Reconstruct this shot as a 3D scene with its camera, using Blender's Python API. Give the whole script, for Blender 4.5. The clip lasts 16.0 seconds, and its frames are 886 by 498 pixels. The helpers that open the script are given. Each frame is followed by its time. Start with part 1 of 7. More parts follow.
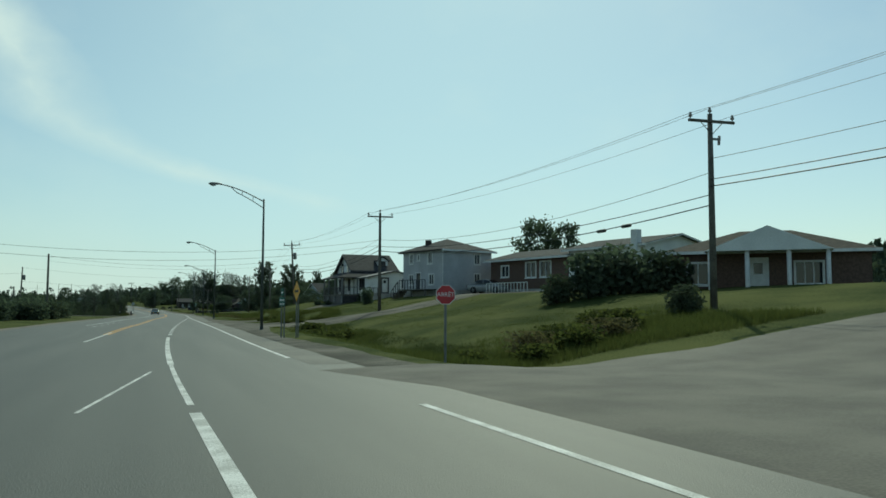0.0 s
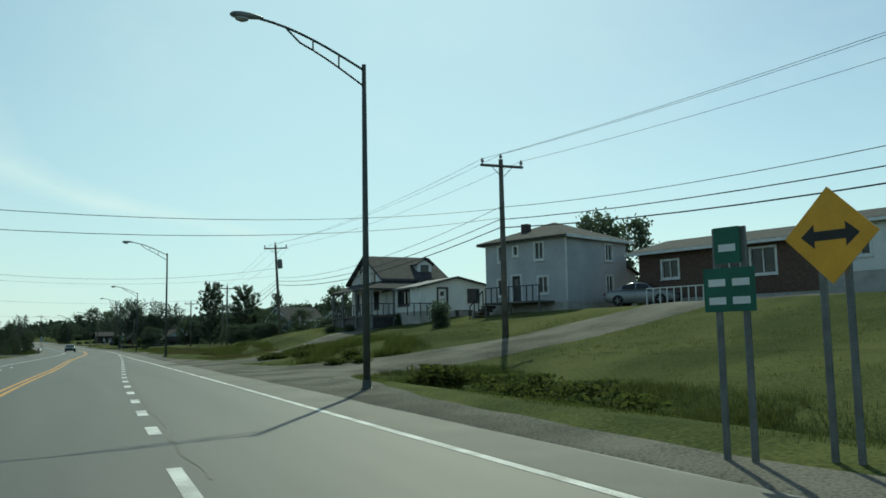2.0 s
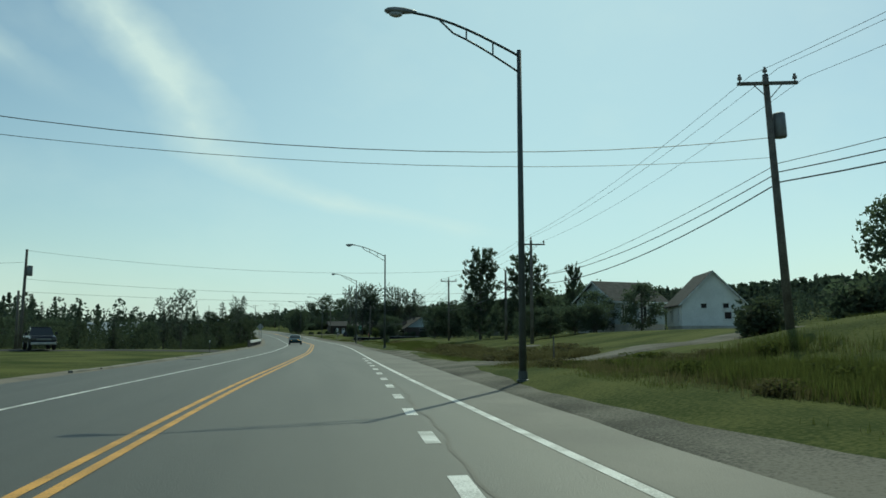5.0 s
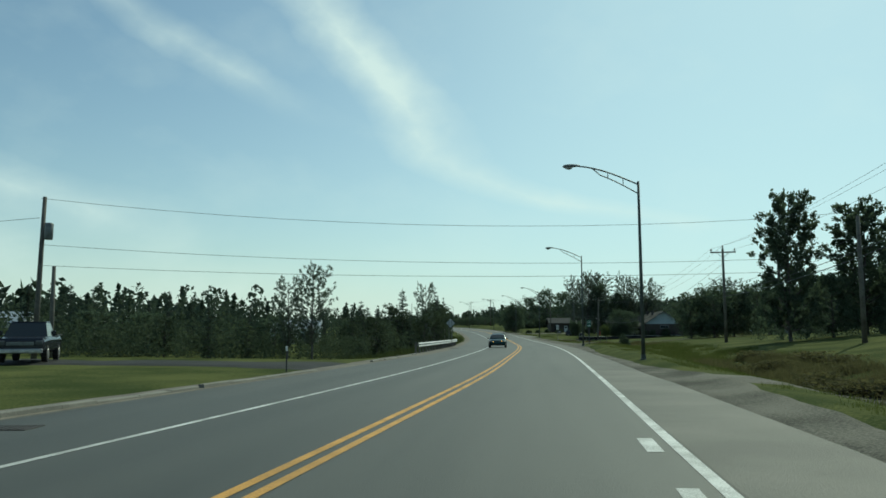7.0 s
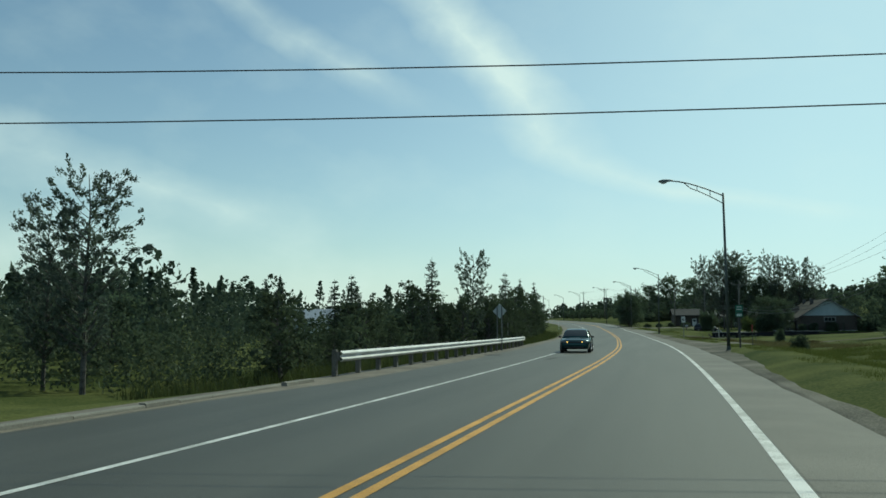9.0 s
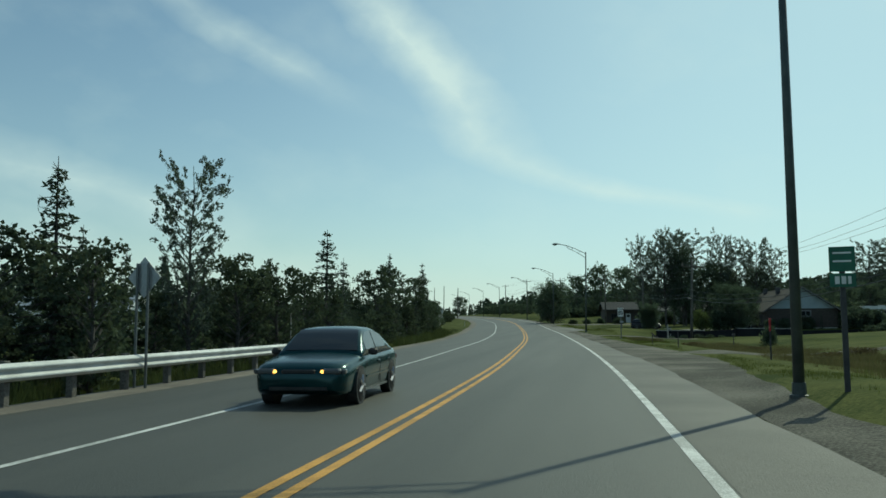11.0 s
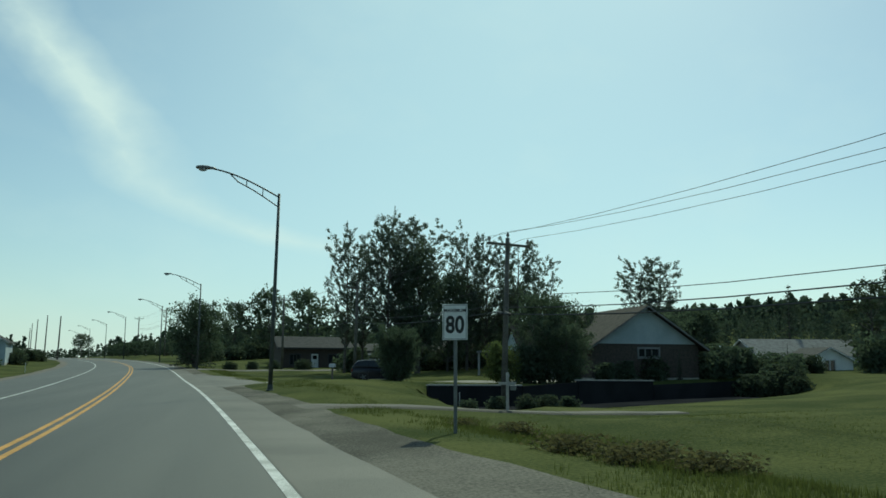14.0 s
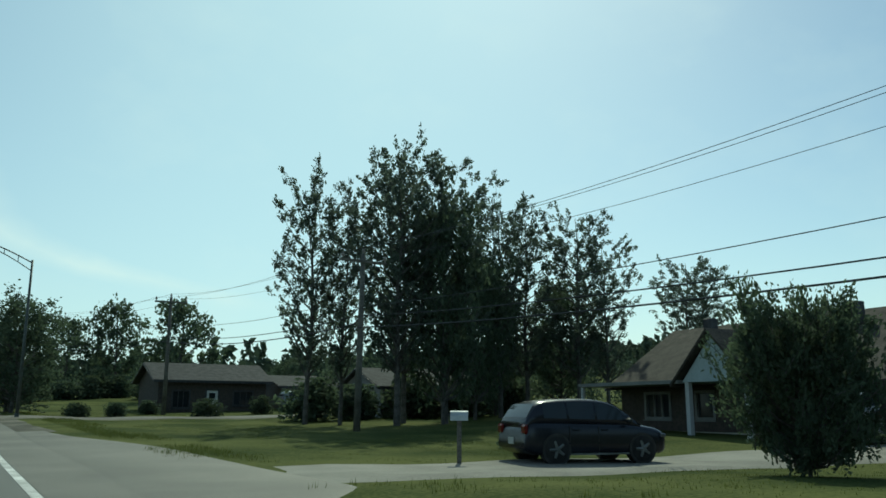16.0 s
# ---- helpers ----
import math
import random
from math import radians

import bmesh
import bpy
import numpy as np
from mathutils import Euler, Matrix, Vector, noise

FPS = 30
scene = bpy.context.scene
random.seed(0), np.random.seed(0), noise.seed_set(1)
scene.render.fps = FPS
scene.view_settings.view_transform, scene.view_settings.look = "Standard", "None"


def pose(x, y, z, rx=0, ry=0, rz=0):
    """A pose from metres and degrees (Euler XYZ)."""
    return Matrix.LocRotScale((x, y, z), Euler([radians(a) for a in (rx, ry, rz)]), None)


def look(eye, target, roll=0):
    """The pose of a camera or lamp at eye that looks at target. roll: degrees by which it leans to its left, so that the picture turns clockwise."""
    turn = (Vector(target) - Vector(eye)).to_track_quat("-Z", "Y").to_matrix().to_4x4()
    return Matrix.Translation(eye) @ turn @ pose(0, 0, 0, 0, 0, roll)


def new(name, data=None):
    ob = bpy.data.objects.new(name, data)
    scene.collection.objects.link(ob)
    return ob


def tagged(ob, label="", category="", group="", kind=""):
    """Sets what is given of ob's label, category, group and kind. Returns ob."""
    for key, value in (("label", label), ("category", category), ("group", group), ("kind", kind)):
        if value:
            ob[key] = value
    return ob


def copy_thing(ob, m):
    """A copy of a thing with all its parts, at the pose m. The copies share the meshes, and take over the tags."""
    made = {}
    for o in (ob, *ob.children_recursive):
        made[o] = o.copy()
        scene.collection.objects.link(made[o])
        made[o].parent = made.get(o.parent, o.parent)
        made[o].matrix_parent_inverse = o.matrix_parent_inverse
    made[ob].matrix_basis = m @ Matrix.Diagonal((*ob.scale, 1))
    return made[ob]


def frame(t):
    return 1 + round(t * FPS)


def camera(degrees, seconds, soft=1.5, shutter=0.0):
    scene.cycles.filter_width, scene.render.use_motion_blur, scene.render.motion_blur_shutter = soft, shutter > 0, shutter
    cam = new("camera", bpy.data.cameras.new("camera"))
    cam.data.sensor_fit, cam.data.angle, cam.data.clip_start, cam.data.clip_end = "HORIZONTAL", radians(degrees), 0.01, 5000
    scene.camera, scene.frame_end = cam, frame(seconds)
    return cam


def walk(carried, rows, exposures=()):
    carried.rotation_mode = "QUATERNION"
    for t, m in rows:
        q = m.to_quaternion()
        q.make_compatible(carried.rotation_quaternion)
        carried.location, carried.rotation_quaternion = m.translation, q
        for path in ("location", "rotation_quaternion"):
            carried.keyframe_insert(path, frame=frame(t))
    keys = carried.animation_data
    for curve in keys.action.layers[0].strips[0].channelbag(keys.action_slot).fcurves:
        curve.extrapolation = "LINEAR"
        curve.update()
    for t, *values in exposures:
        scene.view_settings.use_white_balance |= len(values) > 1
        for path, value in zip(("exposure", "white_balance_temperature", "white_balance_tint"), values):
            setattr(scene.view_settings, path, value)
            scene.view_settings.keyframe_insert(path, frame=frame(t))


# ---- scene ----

# camera: x across the road, y along it, z up
cam = camera(57.45, 16.0, soft=1.6)
ROWS = [
    (0.0, 0.001, 0.0, 1.431, -19.307, 4.148, 0.126),
    (0.5, -0.262, 8.717, 1.364, -22.776, 3.799, 0.054),
    (1.0, -0.447, 17.493, 1.294, -25.221, 4.364, 0.027),
    (1.5, -0.587, 26.31, 1.255, -26.672, 5.042, -0.037),
    (2.0, -0.586, 35.138, 1.282, -24.643, 6.108, -1.139),
    (2.5, -0.551, 43.809, 1.244, -19.744, 7.225, -0.995),
    (3.0, -0.384, 52.431, 1.195, -16.477, 7.071, -0.263),
    (5.5, 1.635, 96.496, 1.225, -6.627, 5.329, -0.338),
    (6.0, 1.984, 105.299, 1.244, -2.996, 4.685, -0.288),
    (6.5, 2.389, 114.041, 1.249, 1.326, 5.116, 0.144),
    (7.0, 2.831, 122.819, 1.171, 6.318, 5.877, -0.31),
    (7.5, 3.301, 131.585, 1.168, 10.26, 5.628, -0.507),
    (8.0, 3.708, 140.313, 1.179, 14.088, 5.485, -0.289),
    (10.5, 4.134, 182.308, 1.064, 15.105, 5.481, -0.22),
    (11.0, 4.185, 191.276, 1.043, 10.1, 5.242, -0.231),
    (11.5, 4.135, 200.228, 1.023, 4.692, 4.666, -0.223),
    (12.0, 3.899, 209.148, 0.988, -1.301, 4.611, -0.13),
    (12.5, 3.572, 218.061, 0.964, -5.649, 5.043, -0.404),
    (13.0, 3.353, 226.945, 0.903, -8.03, 5.695, -0.358),
    (13.5, 3.036, 235.778, 0.942, -9.299, 6.65, -0.424),
    (14.0, 2.688, 244.57, 0.962, -13.92, 8.393, 0.134),
    (14.5, 2.091, 253.383, 0.992, -20.749, 9.922, 0.421),
    (15.0, 1.432, 262.192, 1.025, -22.908, 10.694, 0.529),
    (15.5, 0.803, 271.201, 1.165, -24.517, 11.3, 0.329),
    (16.0, -0.033, 280.162, 1.261, -25.588, 11.22, 0.134),
]
walk(cam, [(t, pose(x, y, z, 90 + pitch, 0, yaw) @ pose(0, 0, 0, 0, 0, roll)) for t, x, y, z, yaw, pitch, roll in ROWS],
     exposures=[(0.0, -0.16, 6230, -17), (1.0, 0.0, 6230, -17), (2.0, 0.0, 6230, -17), (3.0, -0.12, 6230, -18), (5.5, -0.14, 6230, -18), (6.5, -0.06, 6230, -17), (8.0, -0.05, 6230, -17), (10.5, 0.02, 6200, -17), (11.0, -0.14, 6200, -17), (11.5, -0.06, 6200, -17), (12.5, -0.1, 6180, -19), (13.5, -0.1, 6170, -19), (14.5, -0.11, 6140, -19), (16.0, 0.0, 6140, -19)])

# ---- sky and sun ----
SUN_AZ, SUN_EL = 29.5, 43.5      # degrees from +y towards +x, and above the horizon
world = bpy.data.worlds.new("sky")
scene.world = world
world.use_nodes = True
wn, wl = world.node_tree.nodes, world.node_tree.links
for n in list(wn):
    wn.remove(n)


def wmath(op, a, b=None, c=None):
    n = wn.new("ShaderNodeMath")
    n.operation = op
    for k, v in enumerate((a, b, c)):
        if v is None:
            continue
        if isinstance(v, (int, float)):
            n.inputs[k].default_value = v
        else:
            wl.new(v, n.inputs[k])
    return n.outputs[0]


sky = wn.new("ShaderNodeTexSky")
sky.sky_type = "NISHITA"
sky.sun_disc = False
sky.sun_elevation, sky.sun_rotation = radians(SUN_EL), radians(SUN_AZ)
sky.altitude, sky.air_density, sky.dust_density, sky.ozone_density = 50, 1.0, 0.62, 1.0
coord = wn.new("ShaderNodeTexCoord")
split = wn.new("ShaderNodeSeparateXYZ")
wl.new(coord.outputs["Generated"], split.inputs[0])
az = wmath("MULTIPLY", wmath("ARCTAN2", split.outputs[0], split.outputs[1]), 57.2958)
el = wmath("MULTIPLY", wmath("ARCSINE", split.outputs[2]), 57.2958)
both = wn.new("ShaderNodeCombineXYZ")
wl.new(az, both.inputs[0]), wl.new(el, both.inputs[1])
warp = wn.new("ShaderNodeTexNoise")
warp.inputs["Scale"].default_value, warp.inputs["Detail"].default_value, warp.inputs["Roughness"].default_value = 0.16, 3.5, 0.55
wl.new(both.outputs[0], warp.inputs["Vector"])
wisp = wn.new("ShaderNodeTexNoise")
wisp.inputs["Scale"].default_value, wisp.inputs["Detail"].default_value, wisp.inputs["Roughness"].default_value = 0.13, 5, 0.55
stretch = wn.new("ShaderNodeMapping")
stretch.inputs["Rotation"].default_value = (0, 0, radians(35))
stretch.inputs["Scale"].default_value = (0.7, 1.15, 1)
wl.new(both.outputs[0], stretch.inputs["Vector"]), wl.new(stretch.outputs[0], wisp.inputs["Vector"])
wob = wmath("MULTIPLY", wmath("SUBTRACT", warp.outputs[0], 0.5), 5.0)


def streak(knots, width, low, high):
    """A cloud band: azimuth along knots of (elevation, azimuth), fading outside low and high."""
    ramp = wn.new("ShaderNodeFloatCurve")
    cm = ramp.mapping
    pts = [((e + 10) / 60, (a + 60) / 120) for e, a in knots]
    cv = cm.curves[0]
    cv.points[0].location, cv.points[1].location = pts[0], pts[-1]
    for p in pts[1:-1]:
        cv.points.new(*p)
    cm.update()
    wl.new(wmath("DIVIDE", wmath("ADD", el, 10.0), 60.0), ramp.inputs["Value"])
    line = wmath("SUBTRACT", wmath("MULTIPLY", ramp.outputs[0], 120.0), 60.0)
    off = wmath("ABSOLUTE", wmath("ADD", wmath("SUBTRACT", az, line), wob))
    body = wmath("SUBTRACT", 1.0, wmath("DIVIDE", off, width))
    body = wmath("MAXIMUM", body, 0.0)
    fade = wmath("MULTIPLY", wmath("MINIMUM", wmath("MAXIMUM", wmath("DIVIDE", wmath("SUBTRACT", el, low), 3.0), 0.0), 1.0),
                 wmath("MINIMUM", wmath("MAXIMUM", wmath("DIVIDE", wmath("SUBTRACT", high, el), 8.0), 0.0), 1.0))
    return wmath("MULTIPLY", body, fade)


main_cloud = streak([(6.5, 14), (8.0, 7), (9.1, 1.6), (10.0, -1.6), (11.4, -5.0), (13.0, -7.4), (15.4, -8.3), (17.8, -10.6), (20.6, -13.4), (26, -19), (33, -28)], 4.0, 6.4, 34)
side_cloud = streak([(13, -11), (15.0, -15.6), (17.5, -20.7), (19.6, -24.8), (21.8, -28.6), (30, -45)], 3.2, 14.2, 36)
low_cloud = wmath("MULTIPLY", wmath("MAXIMUM", wmath("SUBTRACT", 1.0, wmath("DIVIDE", wmath("ABSOLUTE", wmath("SUBTRACT", wmath("ADD", el, wob), wmath("MULTIPLY", wmath("ADD", az, 10.0), -0.14))), 4.5)), 0.0), 0.6)
rise = wmath("ADD", wmath("MULTIPLY", wmath("ADD", az, 28.5), -0.255), 7.7)
long_cloud = wmath("MAXIMUM", wmath("SUBTRACT", 1.0, wmath("DIVIDE", wmath("ABSOLUTE", wmath("SUBTRACT", wmath("ADD", el, wmath("MULTIPLY", wob, 0.6)), rise)), 2.3)), 0.0)
long_cloud = wmath("MULTIPLY", long_cloud, wmath("MULTIPLY", wmath("MINIMUM", wmath("MAXIMUM", wmath("DIVIDE", wmath("SUBTRACT", -22.0, az), 8.0), 0.0), 1.0), 0.6))
low_cloud = wmath("ADD", low_cloud, long_cloud)
veil = wmath("MULTIPLY", wmath("MAXIMUM", wmath("SUBTRACT", wisp.outputs[0], 0.5), 0.0), 0.6)
cloud = wmath("MULTIPLY", wmath("ADD", wmath("ADD", wmath("MULTIPLY", main_cloud, 0.85), wmath("MULTIPLY", side_cloud, 0.5)), low_cloud), wmath("ADD", wmath("MULTIPLY", wisp.outputs[0], 2.2), -0.5))
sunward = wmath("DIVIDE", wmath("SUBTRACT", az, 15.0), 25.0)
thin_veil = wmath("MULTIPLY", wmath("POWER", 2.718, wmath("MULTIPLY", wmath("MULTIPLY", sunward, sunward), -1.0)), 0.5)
cloud = wmath("MINIMUM", wmath("MAXIMUM", wmath("ADD", cloud, veil), 0.0), 0.8)
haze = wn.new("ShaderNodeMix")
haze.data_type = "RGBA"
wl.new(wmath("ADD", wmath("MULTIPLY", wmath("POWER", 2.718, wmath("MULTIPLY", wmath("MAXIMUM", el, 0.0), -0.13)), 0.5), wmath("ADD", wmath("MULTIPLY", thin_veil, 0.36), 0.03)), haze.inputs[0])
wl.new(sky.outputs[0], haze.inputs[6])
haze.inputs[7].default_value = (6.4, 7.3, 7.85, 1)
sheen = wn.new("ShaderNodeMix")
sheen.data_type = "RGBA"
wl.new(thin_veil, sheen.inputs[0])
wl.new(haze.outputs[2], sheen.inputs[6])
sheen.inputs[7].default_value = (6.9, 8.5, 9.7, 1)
mix = wn.new("ShaderNodeMix")
mix.data_type = "RGBA"
wl.new(cloud, mix.inputs[0])
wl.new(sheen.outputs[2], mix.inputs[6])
mix.inputs[7].default_value = (8.7, 9.0, 9.1, 1)
back = wn.new("ShaderNodeBackground")
back.inputs["Strength"].default_value = 0.099
wl.new(mix.outputs[2], back.inputs["Color"])
wout = wn.new("ShaderNodeOutputWorld")
wl.new(back.outputs[0], wout.inputs[0])

sun = new("sun", bpy.data.lights.new("sun", "SUN"))
sun.data.energy, sun.data.angle, sun.data.color = 2.8, radians(0.55), (1.0, 0.91, 0.76)
sun_dir = Vector((math.sin(radians(SUN_AZ)) * math.cos(radians(SUN_EL)), math.cos(radians(SUN_AZ)) * math.cos(radians(SUN_EL)), math.sin(radians(SUN_EL))))
sun.matrix_world = look(sun_dir * 100, (0, 0, 0))


# ---- materials ----
def surface(name, a, b, scale=1.0, rough=0.8, bump=0.0, fine=30.0, metal=0.0, detail=0.5, random_shift=0.0, island=False, spread=(0.35, 0.65), gloss=0.5, stretch=None):
    """A material whose colour wanders from a to b over patches of 1/scale metres, with fine grain and relief."""
    m = bpy.data.materials.new(name)
    m.use_nodes = True
    nt = m.node_tree
    bsdf = nt.nodes["Principled BSDF"]
    tc = nt.nodes.new("ShaderNodeTexCoord")
    big, small = nt.nodes.new("ShaderNodeTexNoise"), nt.nodes.new("ShaderNodeTexNoise")
    big.inputs["Scale"].default_value, big.inputs["Detail"].default_value = scale, 6
    small.inputs["Scale"].default_value, small.inputs["Detail"].default_value = fine, 4
    if stretch:
        mp = nt.nodes.new("ShaderNodeMapping")
        mp.inputs["Scale"].default_value = stretch
        nt.links.new(tc.outputs["Object"], mp.inputs["Vector"])
        nt.links.new(mp.outputs[0], big.inputs["Vector"])
    else:
        nt.links.new(tc.outputs["Object"], big.inputs["Vector"])
    nt.links.new(tc.outputs["Object"], small.inputs["Vector"])
    mixer = nt.nodes.new("ShaderNodeMath")
    mixer.operation = "MULTIPLY_ADD"
    nt.links.new(small.outputs[0], mixer.inputs[0])
    mixer.inputs[1].default_value = detail
    nt.links.new(big.outputs[0], mixer.inputs[2])
    level = nt.nodes.new("ShaderNodeMapRange")
    level.inputs[1].default_value, level.inputs[2].default_value = spread[0] + detail * 0.5, spread[1] + detail * 0.5
    nt.links.new(mixer.outputs[0], level.inputs[0])
    mx = nt.nodes.new("ShaderNodeMix")
    mx.data_type = "RGBA"
    mx.inputs[6].default_value, mx.inputs[7].default_value = (*a, 1), (*b, 1)
    nt.links.new(level.outputs[0], mx.inputs[0])
    colour = mx.outputs[2]
    if random_shift:
        if island:
            src = nt.nodes.new("ShaderNodeNewGeometry").outputs["Random Per Island"]
        else:
            src = nt.nodes.new("ShaderNodeObjectInfo").outputs["Random"]
        hsv = nt.nodes.new("ShaderNodeHueSaturation")
        val = nt.nodes.new("ShaderNodeMapRange")
        val.inputs[3].default_value, val.inputs[4].default_value = 1 - random_shift, 1 + random_shift
        nt.links.new(src, val.inputs[0])
        nt.links.new(val.outputs[0], hsv.inputs["Value"])
        nt.links.new(colour, hsv.inputs["Color"])
        colour = hsv.outputs[0]
    nt.links.new(colour, bsdf.inputs["Base Color"])
    bsdf.inputs["Roughness"].default_value, bsdf.inputs["Metallic"].default_value = rough, metal
    bsdf.inputs["Specular IOR Level"].default_value = gloss
    if bump:
        bp = nt.nodes.new("ShaderNodeBump")
        bp.inputs["Strength"].default_value, bp.inputs["Distance"].default_value = bump, 0.02
        nt.links.new(small.outputs[0], bp.inputs["Height"])
        nt.links.new(bp.outputs[0], bsdf.inputs["Normal"])
    return m


def foliage(name, a, b, through_light=0.3, rough=0.8):
    """Leaves: colour differs from leaf to leaf, and some light comes through."""
    m = surface(name, a, b, 0.6, rough, 0, 8, random_shift=0.35, island=True)
    nt = m.node_tree
    bsdf, out = nt.nodes["Principled BSDF"], nt.nodes["Material Output"]
    bsdf.inputs["Specular IOR Level"].default_value = 0.03
    tr = nt.nodes.new("ShaderNodeBsdfTranslucent")
    tr.inputs["Color"].default_value = (b[0] * 1.25, b[1] * 1.35, b[2] * 1.2, 1)
    ms = nt.nodes.new("ShaderNodeMixShader")
    ms.inputs[0].default_value = through_light
    nt.links.new(bsdf.outputs[0], ms.inputs[1])
    nt.links.new(tr.outputs[0], ms.inputs[2])
    nt.links.new(ms.outputs[0], out.inputs["Surface"])
    return m


def glassy(name, tint=(0.02, 0.025, 0.03), rough=0.05):
    m = bpy.data.materials.new(name)
    m.use_nodes = True
    b = m.node_tree.nodes["Principled BSDF"]
    b.inputs["Base Color"].default_value = (*tint, 1)
    b.inputs["Roughness"].default_value = rough
    b.inputs["IOR"].default_value = 1.5
    return m


ASPHALT = surface("asphalt", (0.042, 0.043, 0.035), (0.075, 0.074, 0.061), 0.9, 0.6, 0.4, 60, detail=0.35, stretch=(1.0, 0.05, 1.0), spread=(0.3, 0.7))
GRAVEL = surface("gravel", (0.072, 0.069, 0.057), (0.19, 0.178, 0.149), 0.3, 0.95, 0.8, 22, detail=0.8, gloss=0.1)
SAND = surface("sandy_edge", (0.12, 0.105, 0.085), (0.2, 0.175, 0.14), 0.8, 0.95, 0.6, 25, detail=0.6)
DRIVE = surface("worn_drive", (0.085, 0.078, 0.064), (0.15, 0.138, 0.112), 0.5, 0.9, 0.5, 30, detail=0.6)
PAVED = surface("pale_paving", (0.15, 0.142, 0.122), (0.24, 0.228, 0.195), 0.6, 0.9, 0.4, 30, detail=0.6)
DARK_ASPHALT = surface("dark_asphalt", (0.028, 0.028, 0.028), (0.045, 0.045, 0.044), 0.5, 0.9, 0.3, 40, gloss=0.2)
# Black of the yard; on its walls shade is put into this colour.
YARD_BLACK = surface("black_tar", (0.020, 0.021, 0.024), (0.032, 0.033, 0.037), 0.4, 1.0, 0.2, 40, gloss=0.0)
LAWN = surface("lawn", (0.043, 0.058, 0.018), (0.112, 0.120, 0.042), 0.22, 1.0, 0.9, 14, detail=0.8, gloss=0.03)
PALE_ASPHALT = surface("older_asphalt", (0.072, 0.069, 0.058), (0.125, 0.118, 0.099), 0.35, 0.72, 0.5, 45, detail=0.5)
ROAD_DARK = surface("crack_filler", (0.03, 0.03, 0.028), (0.05, 0.049, 0.044), 1.5, 0.85)
IRON = surface("cast_iron", (0.03, 0.028, 0.026), (0.06, 0.05, 0.045), 4, 0.7, 0.3, 40, metal=0.4)
SIDING_TAUPE = surface("taupe_siding", (0.16, 0.165, 0.17), (0.24, 0.24, 0.245), 0.7, 0.8, 0.1, 10)
WHITE_PAINT = surface("road_white", (0.36, 0.36, 0.34), (0.72, 0.72, 0.70), 1.6, 0.7, 0.2, 50, detail=0.9)
YELLOW_PAINT = surface("road_yellow", (0.42, 0.22, 0.04), (0.66, 0.34, 0.06), 1.6, 0.7, 0.2, 50, detail=0.9)
STEEL = surface("galvanised_steel", (0.11, 0.12, 0.12), (0.19, 0.2, 0.2), 3, 0.45, 0.1, 60, metal=0.25)
ZINC = surface("bright_zinc", (0.42, 0.43, 0.43), (0.58, 0.59, 0.59), 2, 0.5, 0.1, 60, metal=0.15)
POST_GREY = surface("painted_post", (0.055, 0.066, 0.064), (0.09, 0.105, 0.1), 2, 0.55, 0.1, 40, metal=0.2)
LAMP_HEAD = surface("lamp_housing", (0.16, 0.17, 0.17), (0.24, 0.25, 0.25), 4, 0.5, 0.05, 40)
LENS = glassy("lamp_lens", (0.35, 0.36, 0.36), 0.2)
POLE_WOOD = surface("weathered_pole", (0.082, 0.077, 0.066), (0.165, 0.155, 0.137), 1.2, 0.9, 0.5, 25, detail=0.9)
WIRE = surface("cable", (0.02, 0.02, 0.022), (0.04, 0.04, 0.042), 1, 0.6)
CERAMIC = surface("insulator", (0.12, 0.10, 0.09), (0.25, 0.22, 0.2), 3, 0.3)
BARK = surface("bark", (0.05, 0.046, 0.042), (0.12, 0.114, 0.105), 3, 0.95, 0.7, 22, detail=0.9)
LEAF = foliage("broad_leaves", (0.056, 0.075, 0.054), (0.098, 0.122, 0.084), 0.38)
LEAF_DRY = foliage("olive_leaves", (0.05, 0.066, 0.044), (0.09, 0.108, 0.068), 0.24)
LEAF_SILVER = foliage("poplar_leaves", (0.062, 0.078, 0.066), (0.118, 0.14, 0.118), 0.42, 0.5)
NEEDLE = foliage("needles", (0.044, 0.06, 0.046), (0.08, 0.1, 0.073), 0.24)
WEED = foliage("tall_grass", (0.05, 0.069, 0.019), (0.103, 0.113, 0.036), 0.36)
# Darker than WEED; the ditch's shaded side is partly put into this colour.
WEED_DARK = foliage("ditch_weeds", (0.045, 0.060, 0.022), (0.088, 0.1, 0.04), 0.24)
RUST_WEED = foliage("seedy_weeds", (0.064, 0.068, 0.03), (0.14, 0.122, 0.062), 0.32)
# Paler, yellower leaves: sunlight on two bushes is put into the colour.
LEAF_SUNLIT = foliage("light_leaves", (0.066, 0.086, 0.036), (0.12, 0.142, 0.058), 0.36)
DRY_WEED = foliage("dry_weeds", (0.075, 0.062, 0.03), (0.14, 0.11, 0.06), 0.25)
SIDING_GREY = surface("grey_siding", (0.40, 0.41, 0.44), (0.5, 0.51, 0.54), 0.7, 0.7, 0.1, 10)
SIDING_WHITE = surface("white_siding", (0.66, 0.67, 0.67), (0.78, 0.79, 0.79), 0.7, 0.7, 0.1, 10)
SIDING_BLUE = surface("pale_blue_siding", (0.32, 0.38, 0.42), (0.42, 0.48, 0.52), 0.7, 0.7, 0.1, 10)
BRICK = surface("brown_brick", (0.085, 0.058, 0.047), (0.15, 0.095, 0.075), 6, 0.9, 0.5, 18, detail=0.8)
